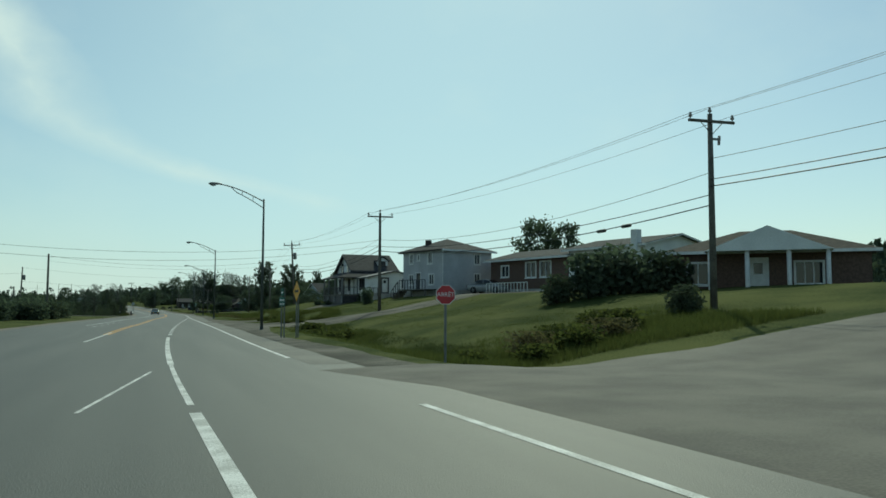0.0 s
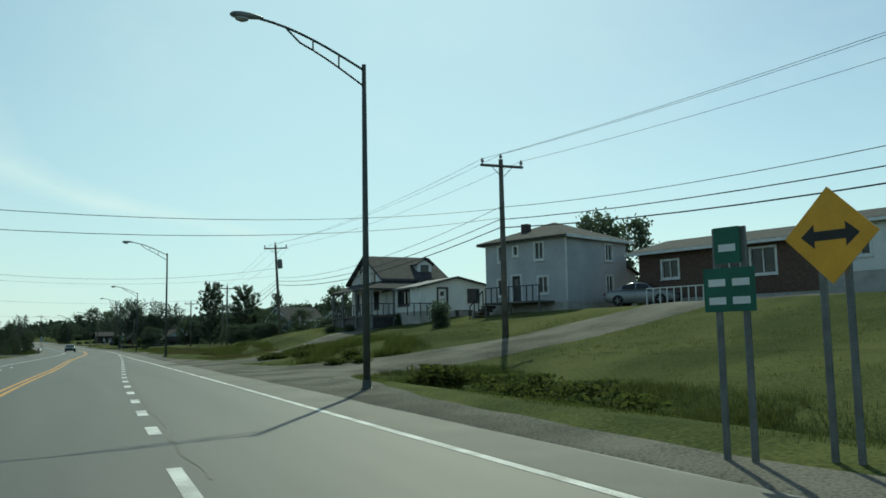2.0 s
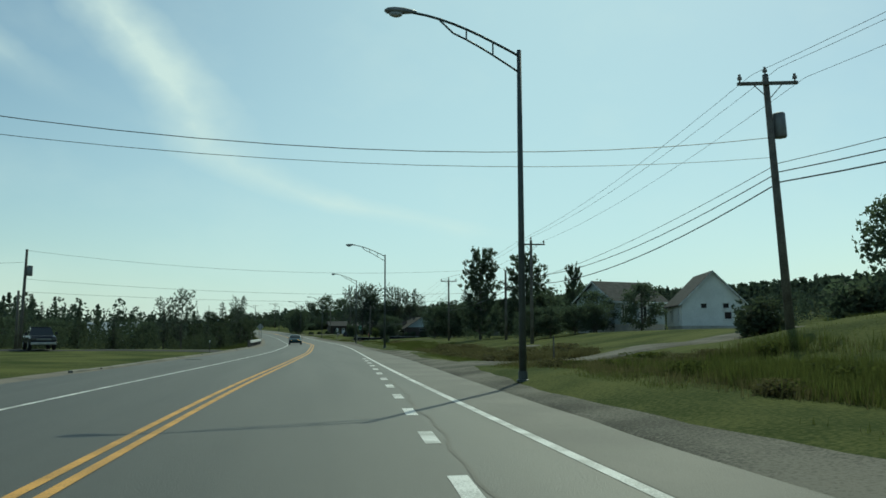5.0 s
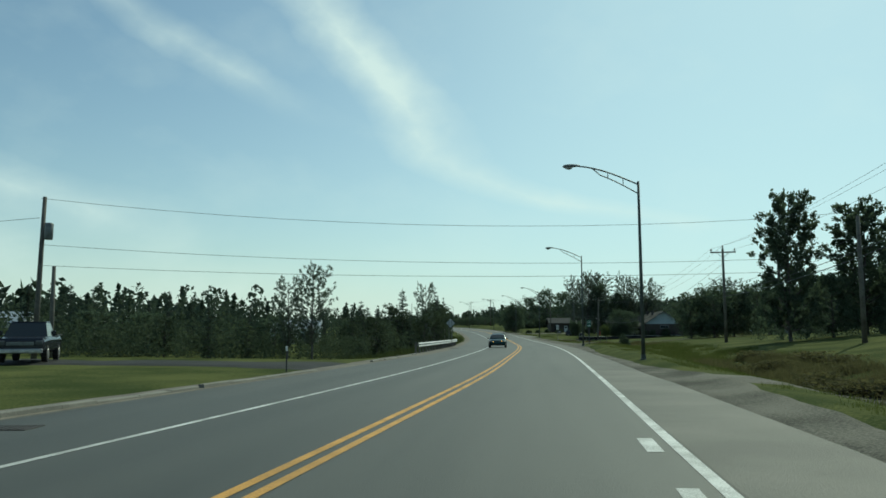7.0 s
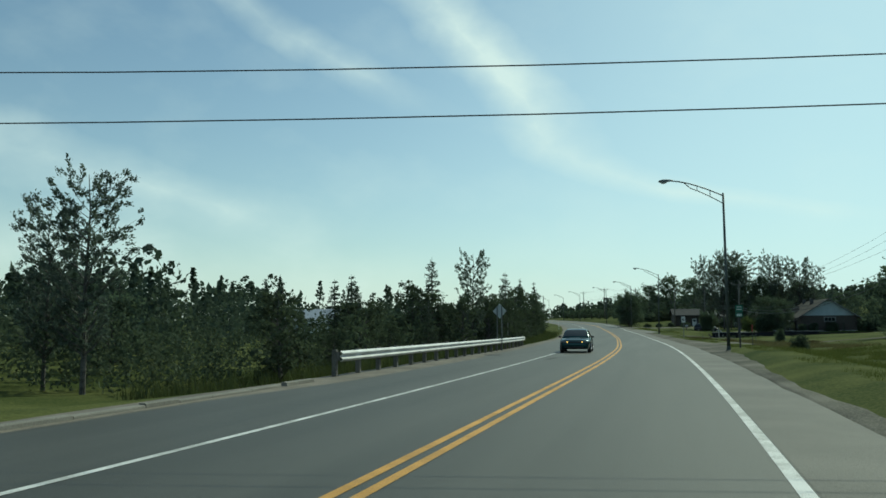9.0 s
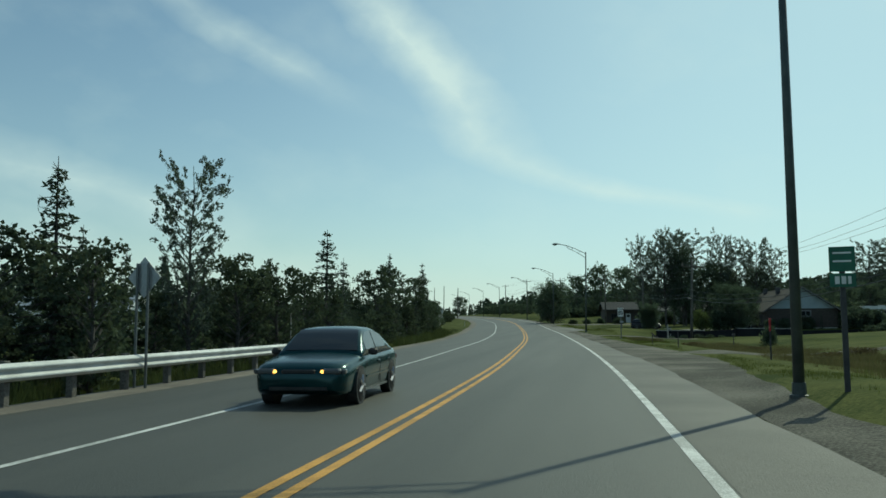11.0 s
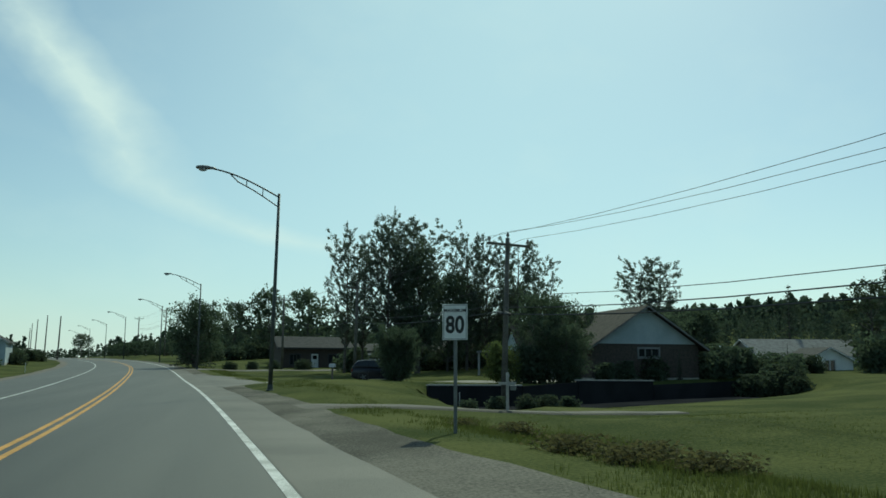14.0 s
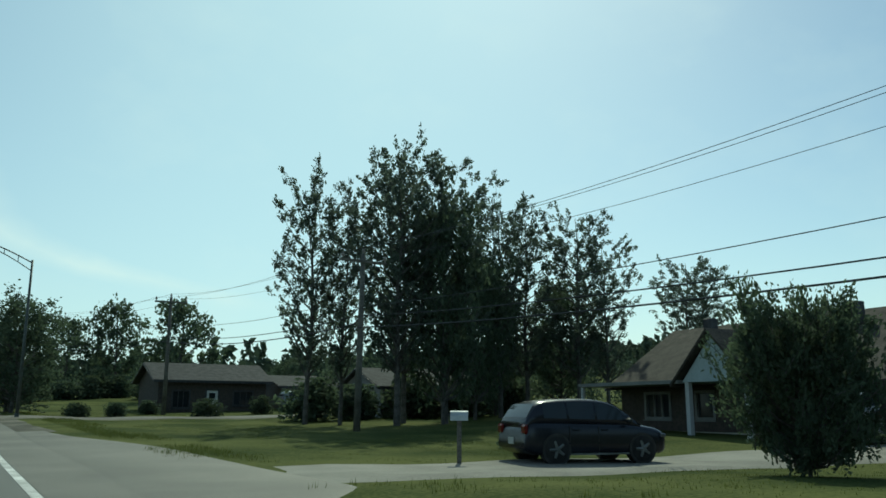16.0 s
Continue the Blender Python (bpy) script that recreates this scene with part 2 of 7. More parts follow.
# Darkened brick: shade on the house fronts is put into this colour.
BRICK_DARK_SHADED = surface("dark_brick", (0.05, 0.043, 0.039), (0.085, 0.069, 0.061), 6, 0.9, 0.5, 18, detail=0.8)
ROOF_DARK = surface("dark_shingle", (0.04, 0.041, 0.043), (0.07, 0.071, 0.074), 2.5, 0.9, 0.5, 12, detail=0.8, gloss=0.15)
ROOF_GREY = surface("grey_shingle", (0.15, 0.155, 0.155), (0.24, 0.245, 0.245), 2.5, 0.9, 0.5, 12, detail=0.8, gloss=0.1)
ROOF_BROWN = surface("brown_shingle", (0.04, 0.037, 0.033), (0.072, 0.063, 0.056), 2.5, 0.9, 0.5, 12, detail=0.8, gloss=0.15)
TRIM_WHITE = surface("white_trim", (0.62, 0.63, 0.63), (0.76, 0.77, 0.77), 3, 0.6)
TRIM_DARK = surface("dark_trim", (0.03, 0.03, 0.035), (0.06, 0.06, 0.065), 3, 0.6)
DOOR_TEAL = surface("turquoise_door", (0.08, 0.25, 0.28), (0.12, 0.32, 0.35), 3, 0.5)
PANE = glassy("window_glass")
CONCRETE = surface("concrete", (0.34, 0.33, 0.31), (0.48, 0.47, 0.44), 1.5, 0.9, 0.4, 30, detail=0.7)
SIGN_WHITE = surface("sign_white", (0.70, 0.71, 0.70), (0.78, 0.79, 0.78), 4, 0.45)
SIGN_GREEN = surface("sign_green", (0.012, 0.10, 0.062), (0.018, 0.13, 0.08), 4, 0.45)
SIGN_YELLOW = surface("sign_yellow", (0.72, 0.36, 0.02), (0.82, 0.43, 0.03), 4, 0.45)
SIGN_RED = surface("sign_red", (0.36, 0.02, 0.03), (0.46, 0.03, 0.04), 4, 0.45)
SIGN_BLACK = surface("sign_black", (0.012, 0.012, 0.012), (0.02, 0.02, 0.02), 4, 0.5)
SIGN_BACK = surface("sign_back", (0.36, 0.38, 0.40), (0.46, 0.48, 0.5), 4, 0.4, metal=0.4)
TEAL_PAINT = surface("teal_car_paint", (0.005, 0.034, 0.039), (0.008, 0.048, 0.053), 1, 0.2, metal=0.4)
BLACK_PAINT = surface("dark_blue_car_paint", (0.014, 0.016, 0.024), (0.022, 0.025, 0.036), 1, 0.25, metal=0.3)
SILVER_PAINT = surface("silver_car_paint", (0.26, 0.27, 0.29), (0.32, 0.33, 0.35), 1, 0.28, metal=0.4)
TYRE = surface("tyre_rubber", (0.012, 0.012, 0.012), (0.025, 0.025, 0.025), 6, 0.9)
RIM = surface("alloy_rim", (0.35, 0.35, 0.36), (0.5, 0.5, 0.51), 6, 0.35, metal=0.7)
PLASTIC = surface("black_plastic", (0.015, 0.015, 0.016), (0.03, 0.03, 0.031), 6, 0.6)
AMBER = glassy("amber_lens", (0.6, 0.25, 0.02), 0.2)
CLEAR = glassy("clear_lens", (0.10, 0.105, 0.11), 0.1)
RED_LENS = glassy("red_lens", (0.10, 0.006, 0.006), 0.15)
GLOW = bpy.data.materials.new("lit_amber_lamp")
GLOW.use_nodes = True
GLOW.node_tree.nodes["Principled BSDF"].inputs["Base Color"].default_value = (0.9, 0.5, 0.1, 1)
GLOW.node_tree.nodes["Principled BSDF"].inputs["Emission Color"].default_value = (1.0, 0.55, 0.12, 1)
GLOW.node_tree.nodes["Principled BSDF"].inputs["Emission Strength"].default_value = 2.5


# ---- mesh tools ----
class Shape:
    """Collects vertices and faces for one mesh."""

    def __init__(self):
        self.v, self.f = [], []

    def add(self, verts, faces, m=None):
        n = len(self.v)
        self.v += [tuple(m @ Vector(p)) for p in verts] if m else [tuple(p) for p in verts]
        self.f += [tuple(n + i for i in face) for face in faces]
        return self

    def box(self, x0, x1, y0, y1, z0, z1, m=None, bevel=0.0):
        b = min(bevel, (x1 - x0) / 2.2, (y1 - y0) / 2.2, (z1 - z0) / 2.2)
        if b <= 0:
            vs = [(x, y, z) for z in (z0, z1) for x, y in ((x0, y0), (x1, y0), (x1, y1), (x0, y1))]
            return self.add(vs, [(0, 3, 2, 1), (4, 5, 6, 7), (0, 1, 5, 4), (1, 2, 6, 5), (2, 3, 7, 6), (3, 0, 4, 7)], m)
        rings = []
        for z, i in ((z0, b), (z0 + b, 0), (z1 - b, 0), (z1, b)):
            rings.append([(x0 + i + b, y0 + i, z), (x1 - i - b, y0 + i, z), (x1 - i, y0 + i + b, z), (x1 - i, y1 - i - b, z),
                          (x1 - i - b, y1 - i, z), (x0 + i + b, y1 - i, z), (x0 + i, y1 - i - b, z), (x0 + i, y0 + i + b, z)])
        return self.loft(rings, m)

    def loft(self, rings, m=None, cap=True):
        k = len(rings[0])
        vs = [p for r in rings for p in r]
        fs = [(a * k + i, a * k + (i + 1) % k, (a + 1) * k + (i + 1) % k, (a + 1) * k + i) for a in range(len(rings) - 1) for i in range(k)]
        if cap:
            fs += [tuple(reversed(range(k))), tuple((len(rings) - 1) * k + i for i in range(k))]
        return self.add(vs, fs, m)

    def tube(self, path, radii, sides=8, m=None):
        path = [Vector(p) for p in path]
        if isinstance(radii, (int, float)):
            radii = [radii] * len(path)
        rings = []
        for i, p in enumerate(path):
            d = (path[min(i + 1, len(path) - 1)] - path[max(i - 1, 0)]).normalized()
            u = d.orthogonal().normalized() if i == 0 else (u - d * u.dot(d)).normalized()
            w = d.cross(u)
            rings.append([tuple(p + (u * math.cos(a) + w * math.sin(a)) * radii[i]) for a in (2 * math.pi * k / sides for k in range(sides))])
        return self.loft(rings, m)

    def prism(self, outline, y0, y1, m=None):
        """An outline in x and z, pushed along y."""
        return self.loft([[(x, y0, z) for x, z in outline], [(x, y1, z) for x, z in outline]], m)

    def mesh(self, name):
        me = bpy.data.meshes.new(name)
        me.from_pydata(self.v, [], self.f)
        me.update()
        return me


def part(name, shape, material, parent=None, label="", smooth=False):
    """Links a shape as one mesh object under a thing or a part."""
    me = shape.mesh(name) if isinstance(shape, Shape) else shape
    if not me.materials:
        me.materials.append(material)
    ob = new(name, me)
    if smooth:
        me.polygons.foreach_set("use_smooth", [True] * len(me.polygons))
    if parent is not None:
        ob.parent = parent
    if label:
        ob["label"] = label
    return ob


def thing(name, label, category, group="", at=(0, 0, 0), turn=0.0, kind=""):
    """An Empty at the base of a thing."""
    e = new(name)
    e.matrix_basis = pose(*at, 0, 0, turn)
    return tagged(e, label, category, group, kind)


def words(text, size, material, parent, m, name="lettering", bold=0.0):
    """Flat built-in lettering, turned into a mesh."""
    cu = bpy.data.curves.new(name, "FONT")
    cu.body, cu.size, cu.align_x, cu.align_y, cu.extrude, cu.resolution_u, cu.offset = text, size, "CENTER", "CENTER", 0.002, 3, bold
    tmp = bpy.data.objects.new("tmp", cu)
    scene.collection.objects.link(tmp)
    me = bpy.data.meshes.new_from_object(tmp.evaluated_get(bpy.context.evaluated_depsgraph_get()))
    bpy.data.objects.remove(tmp)
    me.materials.clear()
    me.materials.append(material)
    ob = new(name, me)
    ob.parent = parent
    ob.matrix_basis = m
    return ob


# ---- lie of the land ----
def curve_of(knots):
    """A smooth line through (y, value) knots."""
    ky, kv = np.array([k[0] for k in knots], float), np.array([k[1] for k in knots], float)
    slope = np.gradient(kv, ky)

    def at(y):
        y = np.asarray(y, float)
        i = np.clip(np.searchsorted(ky, y) - 1, 0, len(ky) - 2)
        h = ky[i + 1] - ky[i]
        t = np.clip((y - ky[i]) / h, 0, 1)
        inside = ((1 + 2 * t) * (1 - t) ** 2 * kv[i] + t * (1 - t) ** 2 * h * slope[i] + t * t * (3 - 2 * t) * kv[i + 1] + t * t * (t - 1) * h * slope[i + 1])
        return inside + np.where(y > ky[-1], (y - ky[-1]) * slope[-1], 0) + np.where(y < ky[0], (y - ky[0]) * slope[0], 0)
    return at


yellow_x = curve_of([(-40, -5.5), (0, -4.3), (43, -3.0), (65, -2.35), (86, -1.35), (108, -0.7), (130, 0.3), (151, 1.1), (173, 1.4), (194, 1.55),
                     (216, 1.18), (238, 0.2), (259, -0.95), (281, -2.68), (302, -4.7), (324, -7.03), (346, -9.8), (389, -17.9), (424, -27.0), (468, -37.4), (512, -48.7), (560, -61), (800, -123)])
right_x = curve_of([(-40, 4.2), (0, 4.0), (22, 3.8), (43, 3.9), (65, 4.05), (86, 4.1), (108, 4.15), (130, 4.48), (151, 4.95), (173, 5.33), (194, 5.34),
                    (216, 5.02), (238, 4.18), (259, 2.95), (281, 1.17), (302, -1.0), (324, -3.29), (346, -5.95), (389, -14.0), (424, -23.1), (468, -33.5), (512, -44.8), (560, -57), (800, -119)])
left_x = curve_of([(-40, -9.5), (0, -8.6), (43, -7.0), (65, -6.1), (86, -5.1), (108, -4.0), (130, -2.83), (151, -1.96), (173, -1.6), (194, -1.63),
                   (216, -2.2), (238, -3.4), (259, -4.5), (281, -6.1), (302, -8.24), (324, -10.7), (346, -13.6), (389, -21.8), (424, -31.0), (468, -41.5), (512, -52.8), (560, -65), (800, -127)])
dash_x = curve_of([(-40, 1.6), (0, 0.86), (22, 0.40), (43, 0.52), (65, 1.14), (86, 2.15), (108, 3.25), (130, 4.15), (140, 4.4)])
road_z = curve_of([(-200, 0.3), (-32, 0.05), (0, 0.0), (32, -0.15), (65, -0.15), (97, -0.14), (130, -0.22), (162, -0.32), (194, -0.38), (227, -0.46),
                   (259, -0.39), (292, 0.02), (324, 0.57), (356, 1.25), (389, 1.94), (421, 2.54), (454, 3.05), (486, 3.5), (560, 4.2), (800, 4.6), (2500, 4.6)])

D_R = np.array([0, 1.3, 2.4, 3.2, 4.4, 6.0, 7.2, 9.0, 12, 15, 21, 30, 60, 100, 230, 400])
ZONES_R = [
    (-40, [0, 0, 0, 0, 0, 0.05, 0.1, 0.3, 0.8, 1.2, 2.0, 2.6, 3.0, 5, 16, 22]),
    (16, [0, 0, 0, 0, 0, 0.02, 0.05, 0.1, 0.3, 0.8, 1.6, 2.6, 3.0, 5, 16, 22]),
    (24, [0, 0, 0.02, 0.08, -0.1, -0.3, -0.3, 0.1, 0.6, 1.0, 1.7, 2.7, 3.1, 5, 16, 22]),
    (34, [0, 0, 0.03, 0.15, 0.05, -0.75, -0.85, -0.2, 0.5, 0.95, 2.2, 2.95, 3.2, 5, 16, 22]),
    (58, [0, 0, 0.03, 0.15, 0.05, -0.55, -0.65, 0.0, 0.7, 1.2, 2.65, 3.05, 3.2, 5, 16, 22]),
    (62, [0, 0, 0.03, 0.10, 0.08, -0.2, -0.2, 0.15, 0.75, 1.3, 2.7, 3.05, 3.2, 5, 16, 22]),
    (66, [0, 0, 0, 0.02, 0.02, 0.03, 0.08, 0.3, 0.8, 1.35, 2.7, 3.05, 3.2, 5, 16, 22]),
    (70, [0, 0, 0, 0.02, 0.02, 0.04, 0.1, 0.32, 0.85, 1.4, 2.75, 3.05, 3.2, 5, 16, 22]),
    (77, [0, 0, 0.02, 0.05, 0.12, 0.4, 0.65, 0.95, 1.35, 1.75, 2.75, 3.05, 3.2, 5, 16, 22]),
    (84, [0, 0, 0.03, 0.06, 0.05, 0.15, 0.35, 0.7, 1.25, 1.75, 2.75, 3.05, 3.2, 5, 16, 22]),
    (91, [0, 0, 0.03, 0.08, 0.05, 0.05, 0.2, 0.55, 1.15, 1.7, 2.75, 3.05, 3.2, 5, 16, 22]),
    (105, [0, 0.0, 0.07, 0.3, 0.43, 0.42, 0.5, 0.95, 1.9, 2.3, 2.7, 2.9, 3.1, 5, 16, 22]),
    (122, [0, 0, 0.03, 0.10, 0.1, 0.05, 0.05, 0.2, 0.7, 0.9, 1.6, 1.8, 2.6, 5, 16, 22]),
    (140, [0, 0, 0.03, 0.15, 0.05, -0.35, -0.5, -0.2, 0.3, 0.7, 1.6, 1.8, 2.2, 5, 16, 22]),
    (205, [0, 0, 0.05, 0.3, 0.38, 0.15, -0.2, -0.1, 0.3, 0.5, 0.9, 1.2, 2.0, 5, 16, 22]),
    (222, [0, 0, 0.0, 0.0, 0.02, 0.1, 0.0, -0.15, 0.2, 0.5, 0.8, 1.2, 2.0, 5, 16, 22]),
    (246, [0, 0, 0.0, 0.0, 0.0, 0.1, -0.1, -0.3, -0.3, 0.1, 0.5, 1.0, 2.0, 5, 16, 22]),
    (262, [0, 0, 0.03, 0.1, 0.05, -0.15, -0.3, -0.2, 0.1, 0.2, 0.45, 0.9, 2.0, 5, 16, 22]),
    (271, [0, 0, 0.02, 0.03, 0.0, -0.05, -0.1, -0.22, -0.36, -0.38, -0.3, -0.05, 1.2, 5, 16, 22]),
    (280, [0, 0, 0.05, 0.2, 0.35, 0.4, 0.3, -0.05, -0.25, -0.25, -0.15, -0.05, 0.8, 5, 16, 22]),
    (286, [0, 0, 0.05, 0.15, 0.35, 0.45, 0.45, 0.4, 0.3, 0.2, 0.1, 0.1, 0.8, 5, 16, 22]),
    (296, [0, 0, 0, 0, -0.02, -0.04, -0.06, -0.08, -0.08, -0.06, 0.0, 0.1, 0.8, 5, 16, 22]),
    (304, [0, 0, 0.03, 0.05, 0.0, -0.05, -0.1, -0.1, -0.1, -0.1, 0.0, 0.1, 0.8, 5, 16, 22]),
    (340, [0, 0, 0.03, 0.05, 0.0, -0.1, -0.1, -0.1, -0.1, -0.1, 0.0, 0.3, 1.2, 5, 16, 22]),
    (420, [0, 0, 0.03, 0.1, 0.2, 0.4, 0.5, 0.6, 0.7, 0.8, 1.0, 1.3, 2.0, 4, 14, 20]),
]
D_L = np.array([0, 3.4, 4.4, 5.5, 7.0, 10, 20, 40, 90, 200, 400])
ZONES_L = [
    (-40, [0, 0, 0, -0.1, -0.2, -0.1, 0, 0, 0, 1, 3]),
    (100, [0, 0, 0, 0.0, 0.05, 0.1, 0.15, 0.2, 0.2, 1, 3]),
    (165, [0, 0, 0, 0.05, 0.05, 0.1, 0.15, 0.2, 0.2, 1, 3]),
    (180, [0, 0, 0, -0.2, -0.6, -0.5, -0.2, 0, 0, 1, 3]),
    (225, [0, 0, 0, -0.2, -0.6, -0.5, -0.2, 0, 0, 1, 3]),
    (260, [0, 0, -0.05, -0.2, -0.3, -0.2, -0.1, 0, 0, 1, 3]),
    (420, [0, 0, 0, -0.1, -0.1, 0.1, 0.3, 0.3, 0.3, 1, 3]),
]


def pit_back(x):
    return np.interp(x, [11.4, 16.8, 20.4, 28, 36, 42], [283.6, 284.7, 285.9, 290.7, 295.0, 298.0])


def pit_near(x):
    return np.interp(x, [12, 15, 19, 25, 31, 37], [273.2, 275.8, 279.6, 283.4, 286.9, 290.4])


def pit_at(x, y):
    """1 on the floor of the sunken yard, 0 outside it."""
    return np.clip((pit_back(x) + 0.9 - y) / 0.5, 0, 1) * np.clip((y - pit_near(x)) / 2.2, 0, 1) * np.clip((x - 10.5 - 0.1 * (y - 277)) / 0.9, 0, 1) * np.clip((39 - x) / 1.5, 0, 1)


def lawn_fall(x, y):
    """0 on the lawn before the yard, 1 where it has come down to the yard's edge."""
    crest = np.interp(x, [15, 19, 23, 27, 30, 34, 36, 38], [273.5, 272, 271.5, 273, 276.5, 280, 281.5, 283.5])
    return np.clip((y - crest) / (pit_near(x) + 1.2 - crest), 0, 1) * np.clip((x - 15) / 3, 0, 1) * np.clip((41 - x) / 3, 0, 1) * np.clip((pit_back(x) + 0.9 - y) / 0.5, 0, 1)


def land(x, y):
    """Height of the ground at (x, y)."""
    x, y = np.broadcast_arrays(np.asarray(x, float), np.asarray(y, float))
    out = np.zeros(x.shape)
    for side, ds, zones in ((1, D_R, ZONES_R), (-1, D_L, ZONES_L)):
        d = (x - right_x(y)) if side > 0 else (left_x(y) - x)
        zy = np.array([z[0] for z in zones], float)
        prof = np.stack([np.interp(d, ds, z[1]) for z in zones])
        i = np.clip(np.searchsorted(zy, y) - 1, 0, len(zy) - 2)
        t = np.clip((y - zy[i]) / (zy[i + 1] - zy[i]), 0, 1)
        t = t * t * (3 - 2 * t)
        a, b = np.take_along_axis(prof, i[None], 0)[0], np.take_along_axis(prof, (i + 1)[None], 0)[0]
        out = np.where(d > 0, a * (1 - t) + b * t, out)
    rough = 0.04 * np.sin(x * 0.9 + 1.7 * np.sin(y * 0.31)) * np.cos(y * 0.53 + 0.8 * np.sin(x * 0.37))
    away = np.clip(np.maximum(x - right_x(y) - 3.5, left_x(y) - x - 5) / 4, 0, 1)
    z = road_z(y) + out + rough * away
    fall = lawn_fall(x, y)
    z = z * (1 - fall) - 0.92 * fall
    pit = pit_at(x, y)
    return z * (1 - pit) - 0.95 * pit


def gz(x, y):
    return float(land(x, y))


def sheet(name, us, ys, xs_of, zs_of, material, label, category, dz=0.0):
    """A strip of ground over rows ys and columns us."""
    U, Y = np.meshgrid(us, ys)
    Xg = xs_of(U, Y)
    Zg = zs_of(Xg, Y) + dz
    n, k = U.shape
    vs = np.stack([Xg, Y, Zg], -1).reshape(-1, 3)
    idx = np.arange(n * k).reshape(n, k)
    fs = np.stack([idx[:-1, :-1], idx[:-1, 1:], idx[1:, 1:], idx[1:, :-1]], -1).reshape(-1, 4)
    me = bpy.data.meshes.new(name)
    me.from_pydata(vs.tolist(), [], fs.tolist())
    me.materials.append(material)
    me.polygons.foreach_set("use_smooth", [True] * len(me.polygons))
    return tagged(new(name, me), label, category, "", "structure")


YS = np.concatenate([[-1500, -700, -300, -150], np.arange(-80, 270, 2.0), np.arange(270, 298, 0.7), np.arange(298, 460, 2.0), np.arange(460, 640, 10), [680, 740, 820, 1000, 1400, 2200]])
US = np.concatenate([[-1500, -800, -400, -200, -130, -90, -60], np.arange(-40, -8, 2.0), [-7, -6.2, -5.5, -5, -4.4, -3.9, -3.4, 0, 1, 2.3, 2.8, 3.4, 4.2, 4.8],
                     np.arange(5.4, 12, 0.75), np.arange(12, 50, 2.0), [55, 61, 70, 85, 101, 130, 170, 231, 300, 401, 800, 1500]])


def across(U, Y):
    return np.where(U <= 0, left_x(Y) + U, np.where(U >= 1, right_x(Y) + U - 1, left_x(Y) + U * (right_x(Y) - left_x(Y))))


paved_w = curve_of([(-80, 1.1), (22, 1.25), (60, 1.35), (100, 1.45), (118, 1.8), (126, 2.0), (142, 1.9), (160, 1.65), (200, 1.55), (218, 1.6), (240, 1.5), (300, 1.35), (460, 1.2)])


def sheet_height(X, Y):
    z = land(X, Y)
    under = (X > left_x(Y) - 3.3) & (X < right_x(Y) + paved_w(Y) + 0.45)
    return np.where(under, z - 0.12, z) - 0.3 * np.clip(pit_at(X, Y) * 3 - 1.6, 0, 1)


sheet("ground", US, YS, across, sheet_height, LAWN, "mown and rough grass beside the road", "grass")
RYS = np.concatenate([[-150], np.arange(-80, 460, 2.0), np.arange(460, 660, 10), [700, 760, 800]])
sheet("road", np.linspace(0, 1, 9), RYS, lambda U, Y: left_x(Y) - 3.45 + U * (right_x(Y) - left_x(Y) + 4.75), lambda X, Y: road_z(Y), ASPHALT,
      "grey worn asphalt road with paved shoulders", "road", 0.0)


def shoulder(name, inner, outer, material, label, ys, inner_road=True):
    def height(X, Y):
        u = (X - inner(Y)) / (outer(Y) - inner(Y))
        return land(X, Y) + np.interp(u, [0, 0.12, 0.85, 1], [-0.02, 0.015, 0.02, -0.06] if inner_road else [-0.06, 0.02, 0.02, -0.03])
    return sheet(name, np.array([0, 0.12, 0.3, 0.5, 0.7, 0.85, 1]), ys, lambda U, Y: inner(Y) + U * (outer(Y) - inner(Y)), height, material, label, "shoulder", 0.0)


def wave(y, a=0.22):
    return a * (np.sin(y * 0.7) * 0.5 + np.sin(y * 0.23 + 1) + 0.4 * np.sin(y * 1.9))


gravel_w = curve_of([(-80, 3.0), (20, 3.0), (26, 2.9), (40, 2.7), (50, 2.8), (57, 3.4), (61, 4.2), (64, 5.2), (70, 6.3), (74, 5.2), (77, 4.3), (81, 4.0), (86, 4.3), (90, 3.9), (96, 3.0), (105, 2.4), (116, 3.0), (122, 3.8), (130, 3.0), (140, 3.1),
                     (146, 3.6), (156, 2.7), (200, 2.7), (212, 3.3), (222, 4.6), (240, 4.6), (250, 3.8), (260, 3.2), (272, 3.2), (280, 2.7), (288, 2.7), (300, 3.2), (320, 2.6), (460, 2.6)])
shoulder("gravel_shoulder", lambda Y: right_x(Y) + paved_w(Y) - 0.04, lambda Y: right_x(Y) + gravel_w(Y) + wave(Y, 0.12), GRAVEL, "loose grey gravel shoulder beside the asphalt", np.arange(-80, 4, 1.0))
shoulder("gravel_shoulder", lambda Y: right_x(Y) + paved_w(Y) - 0.04, lambda Y: right_x(Y) + gravel_w(Y) + wave(Y, 0.12), GRAVEL, "loose grey gravel shoulder beside the asphalt", np.arange(19.5, 289, 1.0))
shoulder("gravel_shoulder", lambda Y: right_x(Y) + paved_w(Y) - 0.04, lambda Y: right_x(Y) + gravel_w(Y) + wave(Y, 0.12), GRAVEL, "loose grey gravel shoulder beside the asphalt", np.arange(313.5, 462, 1.0))
sheet("paved_shoulder", np.linspace(0, 1, 4), np.arange(22, 462, 2.0), lambda U, Y: right_x(Y) + 0.1 + U * (paved_w(Y) - 0.1 + 0.5 * wave(Y, 0.12)), lambda X, Y: road_z(Y), PALE_ASPHALT, "paler older asphalt outside the edge line", "shoulder", 0.004)
